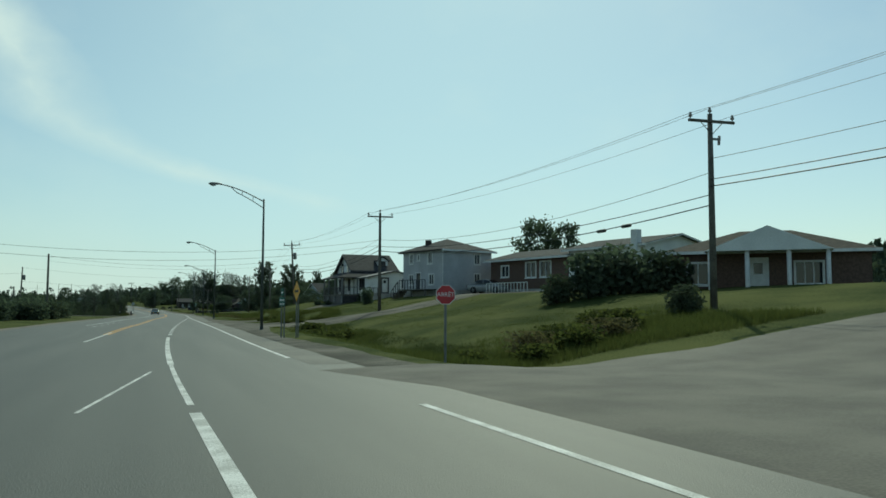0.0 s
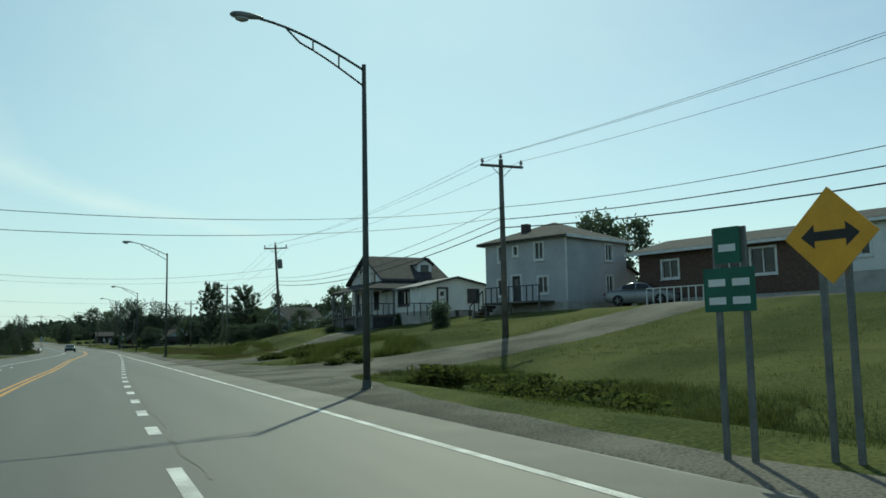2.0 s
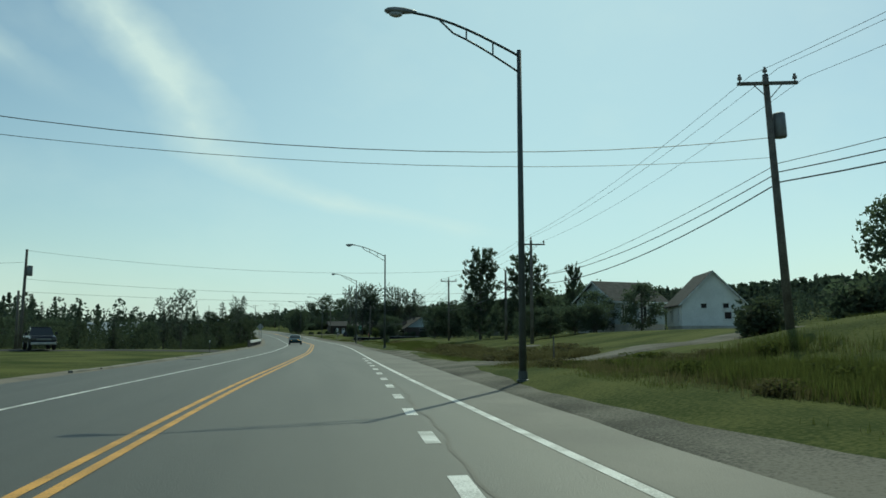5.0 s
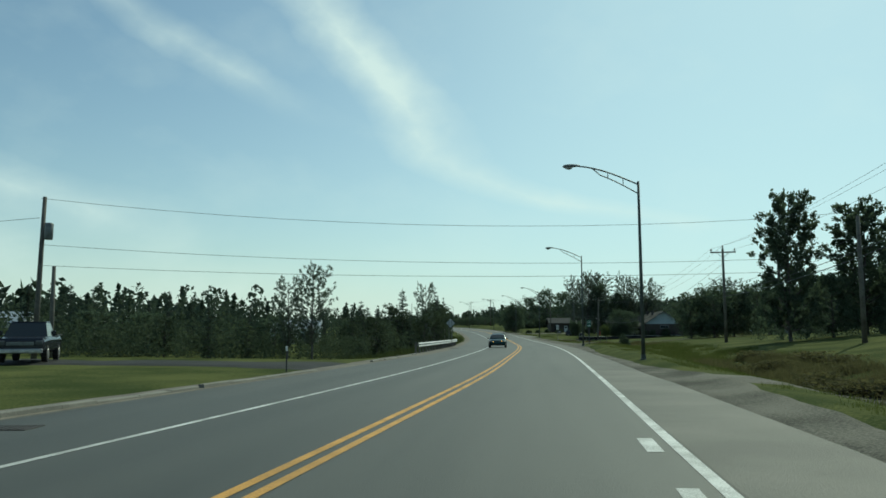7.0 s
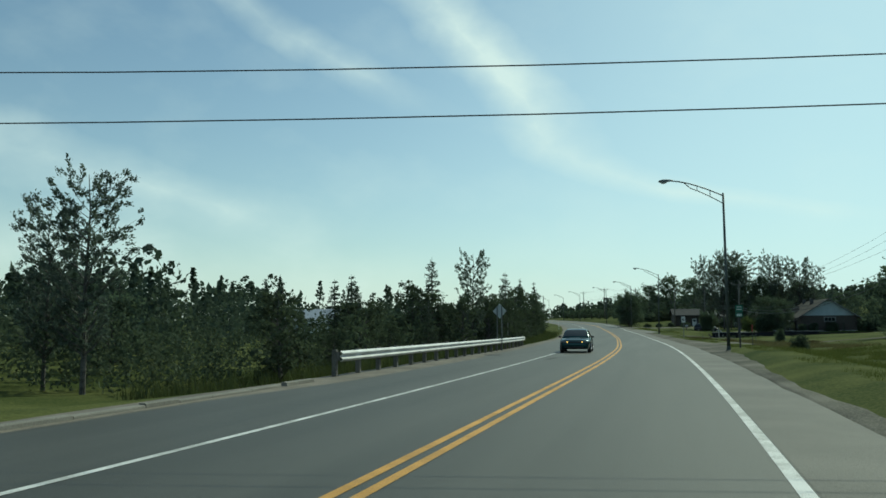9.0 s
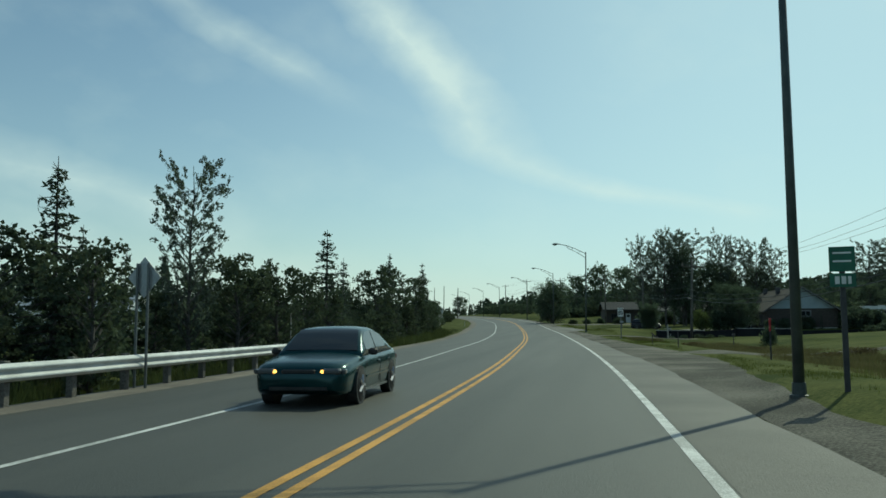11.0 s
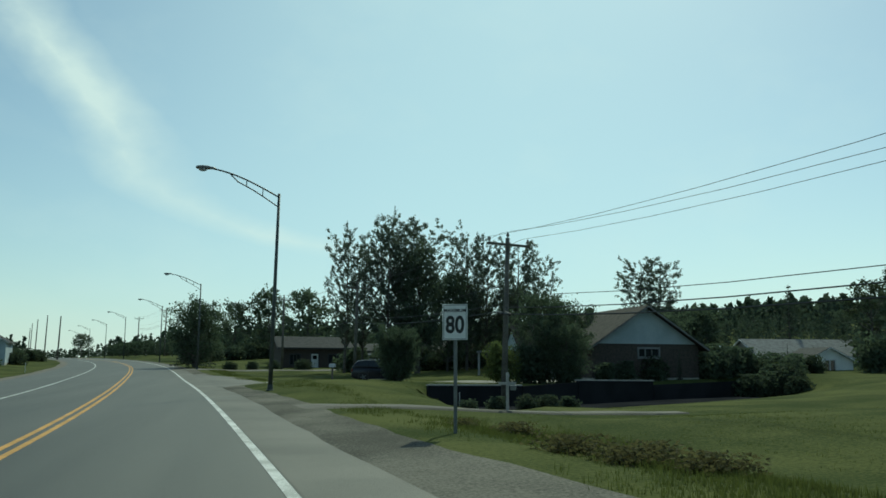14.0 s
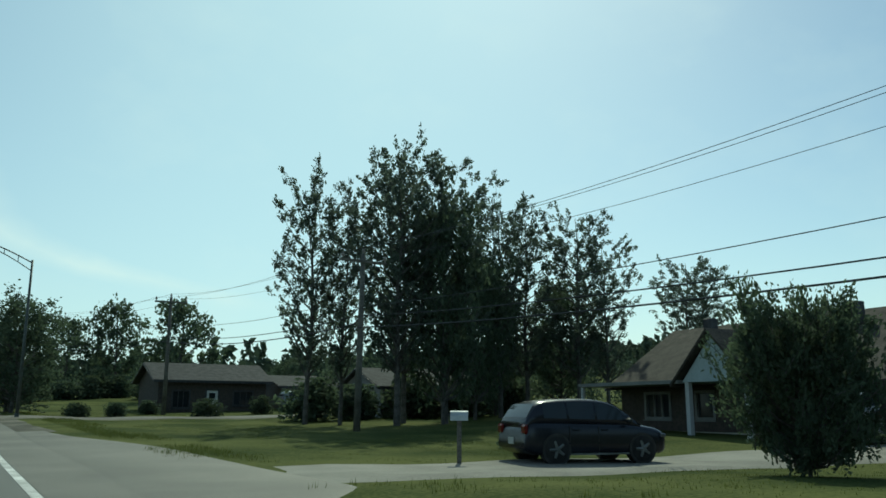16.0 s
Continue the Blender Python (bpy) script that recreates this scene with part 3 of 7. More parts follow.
shoulder("sandy_shoulder", lambda Y: left_x(Y) - 4.5 - wave(Y, 0.1), lambda Y: left_x(Y) - np.interp(Y, [172, 178, 197, 200], [3.28, 2.7, 2.7, 3.28]), SAND, "pale sandy strip along the asphalt edge", np.arange(-80, 462, 1.0), False)


def stripe(name, xs, y0, y1, width, material, label, step=2.0):
    ys = np.arange(y0, y1 + 0.01, min(step, y1 - y0))
    return sheet(name, np.array([-0.5, 0.5]) * width, ys, lambda U, Y: xs(Y) + U, lambda X, Y: road_z(Y), material, label, "road marking", 0.005)


stripe("yellow_line", lambda Y: yellow_x(Y) - 0.13, 50, 640, 0.125, YELLOW_PAINT, "solid yellow centre line, slightly worn")
stripe("yellow_line", lambda Y: yellow_x(Y) + 0.13, 50, 640, 0.125, YELLOW_PAINT, "solid yellow centre line, slightly worn")
stripe("edge_line", right_x, -80, 13.9, 0.13, WHITE_PAINT, "solid white edge line before the side street")
stripe("edge_line", right_x, 25.2, 640, 0.15, WHITE_PAINT, "solid white edge line")
stripe("edge_line", left_x, 74, 640, 0.12, WHITE_PAINT, "solid white edge line of the far lane")
stripe("lane_line", lambda Y: dash_x(Y) - 0.05, -80, 13.0, 0.17, WHITE_PAINT, "broad solid white lane line")
stripe("lane_line", lambda Y: dash_x(Y) - 0.05, 13.0, 23.0, 0.11, WHITE_PAINT, "worn solid white lane line")
stripe("lane_line", lambda Y: dash_x(Y) - 0.05, 23.0, 46.5, 0.17, WHITE_PAINT, "broad solid white lane line")
stripe("lane_line", lambda Y: -1.0 + (Y - 13) * 0.115, 12.5, 21, 0.07, WHITE_PAINT, "faded white turning mark")
stripe("lane_line", lambda Y: -3.2 + (Y - 38) * 0.03, 40, 55, 0.12, WHITE_PAINT, "faded white lane line")
for k in range(25):
    y0 = 48.6 + 3.5 * k
    stripe("lane_dash", dash_x, y0, y0 + 1.25, 0.2, WHITE_PAINT, "short white dash of the lane line")
for k in range(5):
    stripe("lane_dash", lambda Y: left_x(Y) + 1.0, 70 + 5 * k, 71.6 + 5 * k, 0.12, WHITE_PAINT, "short white dash near the far edge")


apron_w = curve_of([(287, 1.5), (289, 2.2), (290.5, 3.4), (292, 4.6), (294, 5.0), (298, 4.8), (304, 4.4), (308, 3.2), (312, 2.6), (315, 2.4)])
shoulder("drive_apron", lambda Y: right_x(Y) + 1.05, lambda Y: right_x(Y) + apron_w(Y) + wave(Y, 0.06), PALE_ASPHALT, "worn pale asphalt apron where the drive meets the road", np.arange(287.5, 314.6, 0.5))
DRIVES = []


def on_gravel(xy):
    """True where a spot lies on a drive or on the gravel shoulder."""
    x, y = xy[:, 0], xy[:, 1]
    hit = (x > right_x(y)) & (x < right_x(y) + gravel_w(y) - 0.25)
    for line, half in DRIVES:
        near = (x > line[:, 0].min() - 6) & (x < line[:, 0].max() + 6) & (y > line[:, 1].min() - 6) & (y < line[:, 1].max() + 6)
        for p, w in zip(line, half):
            hit |= near & ((x - p[0]) ** 2 + (y - p[1]) ** 2 < (w - 0.15) ** 2)
    return hit


def lane(name, pts, width, material, label, category="driveway", dz=0.06):
    """A drive laid over the ground along pts."""
    pts = [np.array(p, float) for p in pts]
    fine = []
    for a, b in zip(pts[:-1], pts[1:]):
        n = max(2, int(np.linalg.norm(b - a) / 0.8))
        fine += [a + (b - a) * t for t in np.linspace(0, 1, n, endpoint=False)]
    fine.append(pts[-1])
    DRIVES.append((np.array(fine), np.array([width if isinstance(width, (int, float)) else np.interp(i / (len(fine) - 1), [0, 0.15, 1], width) for i in range(len(fine))]) * 0.5))
    s = Shape()
    rows = []
    for i, p in enumerate(fine):
        d = fine[min(i + 1, len(fine) - 1)] - fine[max(i - 1, 0)]
        nrm = np.array([-d[1], d[0]]) / (np.linalg.norm(d) + 1e-9)
        w = width if isinstance(width, (int, float)) else np.interp(i / (len(fine) - 1), [0, 0.15, 1], width)
        rows.append([p + nrm * w * u for u in (-0.5, -0.42, -0.2, 0.2, 0.42, 0.5)])
    vs = [(q[0], q[1], gz(q[0], q[1]) + (-0.07 if j in (0, 5) else min(dz, -0.03 + 0.04 * i))) for i, r in enumerate(rows) for j, q in enumerate(r)]
    fs = [(a * 6 + i, a * 6 + i + 1, a * 6 + i + 7, a * 6 + i + 6) for a in range(len(rows) - 1) for i in range(5)]
    s.add(vs, fs)
    return tagged(part(name, s, material, smooth=True), label, category, "", "structure")


lane("side_street", [(4.55, 14.0), (9, 15.2), (20, 16), (60, 17)], (14, 10, 8), DRIVE, "cracked pale asphalt side street", "street", dz=0.06)
lane("street_mouth", [(4.6, 7.6), (16, 7.6)], (19, 16, 5), DRIVE, "pale asphalt flare at the mouth of the side street", "street", dz=0.04)
lane("gravel_drive", [(6.2, 69), (11, 69.2), (15.6, 66.9), (19, 65.6), (26, 64), (38, 62)], (11, 8.0, 2.8), GRAVEL, "grey gravel drive over the lawn")
lane("gravel_drive", [(6.6, 83), (10, 87.6), (14, 91.4), (18.4, 94.4), (22, 96.4)], (10, 5.4, 3.0), GRAVEL, "grey gravel drive rising behind a weedy bank")
lane("gravel_drive", [(6.5, 121), (12, 121.5), (20, 124), (34, 131)], (6, 3.6, 3.2), GRAVEL, "grey gravel drive across the ditch")
lane("gravel_drive", [(7.2, 146), (11, 146), (18, 148)], (6, 3.6, 2.6), GRAVEL, "short gravel field entrance")
lane("gravel_drive", [(8.6, 231), (14, 233.5), (30, 234)], (6, 2.8, 2.4), GRAVEL, "worn gravel drive through the grass")
lane("paved_drive", [(3.4, 270.4), (8, 270.9), (18.5, 271.8)], (4.4, 1.6, 1.0), DRIVE, "narrow worn drive across the lawn")
lane("paved_drive", [(3.6, 295.3), (9, 295.2), (30, 296.0)], (5.2, 4.4, 4.4), PAVED, "pale paved drive with a parked car")
lane("paved_drive", [(-4.6, 331), (2, 333), (20, 336)], (7, 4, 3.5), DRIVE, "pale paved drive by the bungalow")
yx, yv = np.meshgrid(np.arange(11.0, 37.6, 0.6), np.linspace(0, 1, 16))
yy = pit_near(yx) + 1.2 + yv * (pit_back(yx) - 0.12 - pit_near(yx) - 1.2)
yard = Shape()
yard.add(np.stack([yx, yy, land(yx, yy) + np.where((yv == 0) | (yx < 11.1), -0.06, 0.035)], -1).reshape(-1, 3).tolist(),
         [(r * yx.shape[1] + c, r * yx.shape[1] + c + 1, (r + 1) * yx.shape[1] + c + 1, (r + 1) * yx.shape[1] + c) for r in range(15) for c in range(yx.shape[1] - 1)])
tagged(part("sealed_yard", yard, YARD_BLACK, smooth=True), "sunken black yard below the garden wall", "yard", "", "structure")
lane("paved_drive", [(-5.6, 158), (-12, 158.6), (-34, 160)], (9, 5.5, 7), DARK_ASPHALT, "dark asphalt drive with a parked pickup")


def garden_wall(a, b, top_a, top_b, cap=True):
    """A low retaining wall, its shade put into a black colour, with a pale concrete cap."""
    a, b = Vector((*a, 0)), Vector((*b, 0))
    d = (b - a).normalized()
    nrm = Vector((-d.y, d.x, 0)) * 0.1
    w = thing("retaining_wall", "low retaining wall, shade put in as black, with a pale concrete cap" if cap else "low uncapped yard wall, shade put in as black", "wall")
    loop = lambda p, z, k=1.0: [tuple(p - nrm * k + Vector((0, 0, z[0]))), tuple(p + nrm * k + Vector((0, 0, z[0]))), tuple(p + nrm * k + Vector((0, 0, z[1]))), tuple(p - nrm * k + Vector((0, 0, z[1])))]
    part("wall_body", Shape().loft([loop(a, (-1.6, top_a - 0.07)), loop(b, (-1.6, top_b - 0.07))]), YARD_BLACK, w)
    if cap:
        part("cap", Shape().loft([loop(a, (top_a - 0.07, top_a), 1.5), loop(b, (top_b - 0.07, top_b), 1.5)]), CONCRETE, w, "pale concrete cap")


garden_wall((11.6, 283.65), (16.8, 284.7), 0.19, 0.14)
# Uncapped lengths carry the black of tree shadow and hedge in the wall colour.
garden_wall((16.85, 284.72), (20.4, 285.9), 0.12, 0.3, False)
garden_wall((20.45, 285.95), (27.2, 290.2), 0.38, 0.28)
garden_wall((27.25, 290.22), (37.2, 295.7), 0.05, 0.2, False)

kerb = thing("kerb", "worn pale concrete kerb along the asphalt edge", "kerb", "", (0, 0, 0), 0, "structure")
ky, kr = 118.0, random.Random(19)
while ky < 176:
    le = kr.uniform(1.0, 1.9)
    if not 153.0 < ky + le / 2 < 163.2:
        a, b, top = float(left_x(ky)) - 3.5, float(left_x(ky + le)) - 3.5, kr.uniform(0.07, 0.12)
        za, zb = float(road_z(ky)), float(road_z(ky + le))
        part("kerb_stone", Shape().loft([[(x - 0.16, y, z - 0.15), (x + 0.02, y, z - 0.15), (x, y, z + top - 0.02), (x - 0.025, y, z + top), (x - 0.16, y, z + top)] for x, y, z in ((a, ky, za), (b, ky + le, zb))]), PAVED, kerb)
    ky += le + (0.02 if kr.random() < 0.8 else 0.3)

# wear of the road, a dark strip and drains
stripe("joint_crack", lambda Y: dash_x(Y) + 0.2 + 0.05 * np.sin(Y * 0.9) + 0.03 * np.sin(Y * 2.7), 44, 112, 0.05, PALE_ASPHALT, "pale filled crack along the lane joint", 0.5)
stripe("joint_crack", lambda Y: right_x(Y) + 0.34 + 0.04 * np.sin(Y * 1.1) + 0.02 * np.sin(Y * 3.1), 128, 172, 0.04, PALE_ASPHALT, "pale crack beside the edge line", 0.5)
for y0, y1, off, w in ((194.5, 197.0, 0.7, 0.3),):
    stripe("crack_seal", lambda Y, off=off: left_x(Y) + off + 0.08 * np.sin(Y * 1.7), y0, y1, w, ROAD_DARK, "short dark strip on the asphalt", 0.5)
for x, y in ((-4.75, 200.4), (-5.1, 134.4)):
    drain = thing("storm_drain", "rusty iron storm drain set in the asphalt edge", "drain", "", (x, y, float(road_z(y))), 8)
    part("rim", Shape().box(-0.45, 0.45, -0.33, 0.33, -0.05, 0.012, None, 0.004), IRON, drain)
    for k in range(6):
        part("bar", Shape().box(-0.36 + 0.13 * k, -0.30 + 0.13 * k, -0.27, 0.27, 0.012, 0.018), IRON, drain)

# ---- street lamps ----
def street_lamp(x, y, turn=0.0, lean=0.0, top_z=None):
    """A tall tapered post with a trussed curved arm over the road and a cobra head."""
    h = 8.82 if top_z is None else top_z - gz(x, y)
    lamp = thing("street_lamp", "tall grey steel street lamp with a curved trussed arm", "street lamp", "lamps along the road", (x, y, gz(x, y) - 0.02), turn)
    lamp.matrix_basis = pose(x, y, gz(x, y) - 0.02, 0, lean, turn)
    part("post", Shape().tube([(0, 0, 0), (0, 0, h * 0.5), (0, 0, h)], [0.10, 0.08, 0.06], 12), POST_GREY, lamp, smooth=True)
    part("base_collar", Shape().tube([(0, 0, 0), (0, 0, 0.06), (0, 0, 0.07), (0, 0, 0.28)], [0.17, 0.17, 0.125, 0.118], 12), POST_GREY, lamp)
    top, low = [], []
    for k in range(9):
        t = k / 8
        top.append((-2.9 * t, 0, h - 0.16 + 1.06 * math.sin(t * 1.35)))
        if t < 0.8:
            low.append((-2.9 * t, 0, h - 0.62 + 1.35 * math.sin(t * 1.35) * (1 - 0.02 * t)))
    part("upper_arm", Shape().tube(top, [0.036] * 9, 8), POST_GREY, lamp, smooth=True)
    low[-1] = (low[-1][0], 0, top[len(low) - 1][2] - 0.03)
    part("lower_arm", Shape().tube(low, [0.028] * len(low), 8), POST_GREY, lamp, smooth=True)
    for k in (2, 4):
        part("strut", Shape().tube([low[k], top[k]], 0.022, 6), POST_GREY, lamp)
    x1, z1 = top[-1][0], top[-1][2]
    rings = []
    for dx, w, up, dn in ((0.1, 0.04, 0.04, 0.03), (-0.05, 0.07, 0.07, 0.05), (-0.25, 0.12, 0.10, 0.07), (-0.5, 0.155, 0.10, 0.09), (-0.68, 0.13, 0.07, 0.08), (-0.76, 0.05, 0.02, 0.04)):
        rings.append([(x1 + dx, w * math.cos(a), z1 + 0.02 + (up if math.sin(a) > 0 else dn) * math.sin(a)) for a in (2 * math.pi * i / 10 for i in range(10))])
    head = part("lamp_head", Shape().loft(rings), LAMP_HEAD, lamp, "grey cobra lamp head", True)
    lens = []
    for dz, r in ((-0.05, 0.13), (-0.11, 0.11), (-0.145, 0.05)):
        lens.append([(x1 - 0.46 + r * 1.5 * math.cos(a), r * math.sin(a), z1 + dz) for a in (2 * math.pi * i / 10 for i in range(10))])
    part("lens", Shape().loft(lens), LENS, head, "dull glass lens", True)
    return lamp


LAMPS = [(5.55, 4.6, 0), (6.57, 55.75, 1), (6.72, 108.3, 0), (8.06, 162.74, -4), (7.86, 206.7, -2), (3.98, 281.0, 5), (-1.54, 330.7, 7), (-9.5, 378, 12), (-20.8, 424, 14), (-31.1, 468, 14), (-42.4, 512, 14), (-53.3, 556, 14)]
for x, y, a in LAMPS:
    street_lamp(x, y, a, 0.8 if y == 281.0 else 0.0, {162.74: 8.5, 206.7: 8.92, 55.75: 8.8, 108.3: 8.85, 281.0: 8.75, 330.7: 9.5}.get(y))


# ---- power poles and cables ----
def power_pole(x, y, top, turn=0.0, lean=0.0, arm=True, gear=""):
    base = gz(x, y) - 0.05
    h = top - base
    pole = thing("power_pole", "weathered wooden power pole" + (" with a crossarm and insulators" if arm else ""), "power pole", "poles along the road", (x, y, base))
    pole.matrix_basis = pose(x, y, base, 0, lean, turn)
    part("post", Shape().tube([(0, 0, 0), (0, 0, h * 0.5), (0, 0, h)], [0.16, 0.135, 0.105], 10), POLE_WOOD, pole, smooth=True)
    if arm:
        part("crossarm", Shape().box(-1.15, 1.15, -0.17, -0.07, h - 0.42, h - 0.30, None, 0.01), POLE_WOOD, pole)
        for s in (-1, 1):
            part("brace", Shape().tube([(0, -0.12, h - 0.95), (s * 0.55, -0.12, h - 0.40)], 0.018, 6), STEEL, pole)
        for px, pz in ((-1.05, h - 0.30), (0, h), (1.05, h - 0.30)):
            part("insulator", Shape().tube([(px, -0.12 if px else 0, pz), (px, -0.12 if px else 0, pz + 0.08), (px, -0.12 if px else 0, pz + 0.09), (px, -0.12 if px else 0, pz + 0.17), (px, -0.12 if px else 0, pz + 0.2), (px, -0.12 if px else 0, pz + 0.28)],
                                           [0.03, 0.03, 0.085, 0.085, 0.05, 0.05], 8), CERAMIC, pole)
    if gear == "transformer":
        part("transformer", Shape().tube([(0.36, 0, h - 2.35), (0.36, 0, h - 2.3), (0.36, 0, h - 1.5), (0.36, 0, h - 1.44)], [0.2, 0.23, 0.23, 0.19], 12), STEEL, pole, "grey drum transformer", True)
        part("bracket", Shape().box(0.0, 0.2, -0.05, 0.05, h - 1.9, h - 1.7), STEEL, pole)
    if gear == "cutout":
        part("cutout_bracket", Shape().box(0.0, 0.5, -0.04, 0.04, h - 1.15, h - 1.06), STEEL, pole)
        part("cutout", Shape().tube([(0.42, 0, h - 1.35), (0.46, 0, h - 0.95)], 0.06, 8), CERAMIC, pole)
    return pole


POLES = [(22.5, 29.0, 9.9, "cutout"), (18.4, 69.5, 9.85, ""), (17.9, 113.85, 10.5, "transformer"), (19.4, 152.9, 8.9, ""), (20.5, 200.3, 8.8, ""), (15.2, 282.7, 7.45, ""),
         (12.2, 314.4, 8.2, ""), (7.4, 341.7, 9.25, ""), (-1.7, 373, 10.7, "transformer"), (-13.0, 426, 13.3, ""), (-24, 474, 14.2, "")]
for x, y, top, gear in POLES:
    power_pole(x, y, top, 5 if y > 260 else -3, {113.85: -3.2, 282.7: 2.0, 314.4: 1.0}.get(y, 0), True, gear)
power_pole(-23.8, 163.8, 8.65, 0, 1.5, False, "transformer")
power_pole(-25.5, 168.0, 5.2, 0, 0, False)
power_pole(24.4, 196.7, 9.6, 0, 0, True)
power_pole(-10.6, 62.0, 7.2, 0, 0, False)
power_pole(-13.0, 110.0, 7.95, 0, 0, False)
power_pole(22.0, 172.6, 7.9, 0, 0, False)
for x, y, t in ((-31.6, 415, 10.8), (-43, 457, 13.4), (-52.5, 490, 14.2), (-63, 530, 15), (-74, 575, 15.5)):
    power_pole(x, y, t, 0, 1.0, False)


def cable(a, b, sag, r=0.012, label="black overhead cable between poles"):
    n = 14
    path = [(a[0] + (b[0] - a[0]) * t, a[1] + (b[1] - a[1]) * t, a[2] + (b[2] - a[2]) * t - 4 * sag * t * (1 - t)) for t in (i / n for i in range(n + 1))]
    return tagged(part("cable", Shape().tube(path, r, 5), WIRE), label, "cable", "overhead cables")


LOW = {200.3: (3.6, 4.1, 4.5)}      # how far the lower cables hang below each pole's top
SPANS = {282.7: ((1.5, 2.4, 2.7), (2.85, 3.5, 3.82), (2.6, 2.18, 2.2)), 69.5: ((2.63, 3.59, 4.04), (2.4, 3.0, 3.4), (1.0, 0.8, 0.87)), 113.85: ((2.4, 3.0, 3.4), (3.27, 3.59, 3.96), (0.9, 0.9, 0.9)),
         152.9: ((3.27, 3.59, 3.96), (3.29, 3.04, 3.66), (0.5, 0.84, 0.98)), 314.4: ((2.46, 3.37, 3.70), (2.45, 2.85, 3.36), (0.3, 0.3, 0.3))}
for p, q in zip(POLES[:-1], POLES[1:]):
    wide = q[1] == 282.7
    for off, up in ((-1.05, -0.05), (0, 0.25), (1.05, -0.05)):
        cable((p[0] + off, p[1], p[2] + up), (q[0] + off, q[1], q[2] + up), (2.3 if off else 2.65) if wide else 0.55, 0.0085)
    downs = SPANS.get(q[1], (LOW.get(p[1], (2.0, 2.85, 3.2)), LOW.get(q[1], (2.0, 2.85, 3.2)), (0.5,) * 3))
    for da, db, sag, r in zip(*downs, (0.013, 0.02, 0.026)):
        cable((p[0] - 0.15, p[1], p[2] - da), (q[0] - 0.15, q[1], q[2] - db), sag, r)
for dy in (-1.5, -0.45):
    z = 7.45 - 3.72 - 0.1 * abs(dy)
    tagged(part("splice_case", Shape().tube([(14.95, 282.7 + dy - 0.4, z - 0.1), (14.95, 282.7 + dy - 0.3, z - 0.09), (14.95, 282.7 + dy + 0.3, z), (14.95, 282.7 + dy + 0.4, z)], [0.03, 0.085, 0.085, 0.03], 8), PLASTIC),
           "black splice case on a cable near the pole", "splice case")
for off, up in ((-1.05, -0.05), (0, 0.25), (1.05, -0.05)):
    cable((22.5 + off, 29, 9.9 + up), (23 + off, -14, 10.2 + up), 0.5, 0.0085)
for down, r in ((2.0, 0.013), (2.9, 0.02), (3.2, 0.026)):
    cable((22.4, 29, 9.9 - down), (23, -14, 10.2 - down), 0.5, r)
power_pole(23, -14, 10.2, 0, 0, True)
for za, zb, sag in ((7.42, 5.71, 0.82), (6.95, 5.11, 0.9)):
    cable((18.4, 69.5, za), (-10.6, 62.0, zb), sag, 0.012, "black cable across the road")
for za, zb, sag, r in ((8.17, 7.71, 1.15, 0.013), (7.44, 7.07, 0.9, 0.009)):
    cable((17.6, 113.85, za), (-13.0, 110.0, zb), sag, r, "black cable across the road")
for za, zb, sag in ((8.57, 8.13, 1.17), (6.03, 5.56, 0.73), (4.9, 4.75, 0.53)):
    cable((-23.8, 163.8, za), (22.0, 172.6, zb), sag, 0.011, "thin cable across the road")
cable((-23.8, 163.8, 7.5), (-70, 166, 8), 0.8, 0.012, "thin cable to the houses")
for t in (0.14, 0.19):
    p0, p1 = POLES[0], POLES[1]
    sx, sy = p0[0] + (p1[0] - p0[0]) * t - 0.15, p0[1] + (p1[1] - p0[1]) * t
    sz = 5.86 + (6.45 - 5.86) * t - 4 * 0.87 * t * (1 - t) - 0.03
    tagged(part("splice_box", Shape().tube([(sx, sy - 0.45, sz), (sx, sy - 0.35, sz), (sx, sy + 0.35, sz), (sx, sy + 0.45, sz)], [0.03, 0.09, 0.09, 0.03], 8), PLASTIC),
           "black splice case on an overhead cable", "splice case")


# ---- road signs ----
def sign_post(parent, x, h, r=0.035):
    part("sign_post", Shape().box(x - r, x + r, -r * 0.7, r * 0.7, -0.05, h, None, 0.006), STEEL, parent)


def plate(parent, name, outline, material, y=-0.05, thick=0.012, label=""):
    return part(name, Shape().prism(outline, y - thick, y), material, parent, label)


def inset(outline, k):
    cx, cz = sum(p[0] for p in outline) / len(outline), sum(p[1] for p in outline) / len(outline)
    return [(cx + (x - cx) * k, cz + (z - cz) * k) for x, z in outline]


def rect(x0, x1, z0, z1):
    return [(x0, z0), (x1, z0), (x1, z1), (x0, z1)]



limit = thing("speed_limit_sign", "white speed limit sign on a steel post", "road sign", "", (6.9, 260.5, gz(6.9, 260.5)), -24)
h80 = 2.25 - gz(6.9, 260.5)
sign_post(limit, 0, h80 - 0.05)
plate(limit, "panel", rect(-0.255, 0.255, h80 - 0.72, h80), SIGN_WHITE)
for nm, r in (("border_line", rect(-0.235, 0.235, h80 - 0.705, h80 - 0.695)), ("border_line", rect(-0.235, 0.235, h80 - 0.025, h80 - 0.015)),
              ("border_line", rect(-0.235, -0.225, h80 - 0.695, h80 - 0.025)), ("border_line", rect(0.225, 0.235, h80 - 0.695, h80 - 0.025))):
    plate(limit, nm, r, SIGN_BLACK, -0.0625, 0.002)
words("MAXIMUM", 0.098, SIGN_BLACK, limit, pose(0, -0.066, h80 - 0.13, 90, 0, 0), bold=0.002)
words("80", 0.43, SIGN_BLACK, limit, pose(0, -0.066, h80 - 0.43, 90, 0, 0) @ Matrix.Diagonal((0.9, 1.12, 1, 1)), bold=0.012)

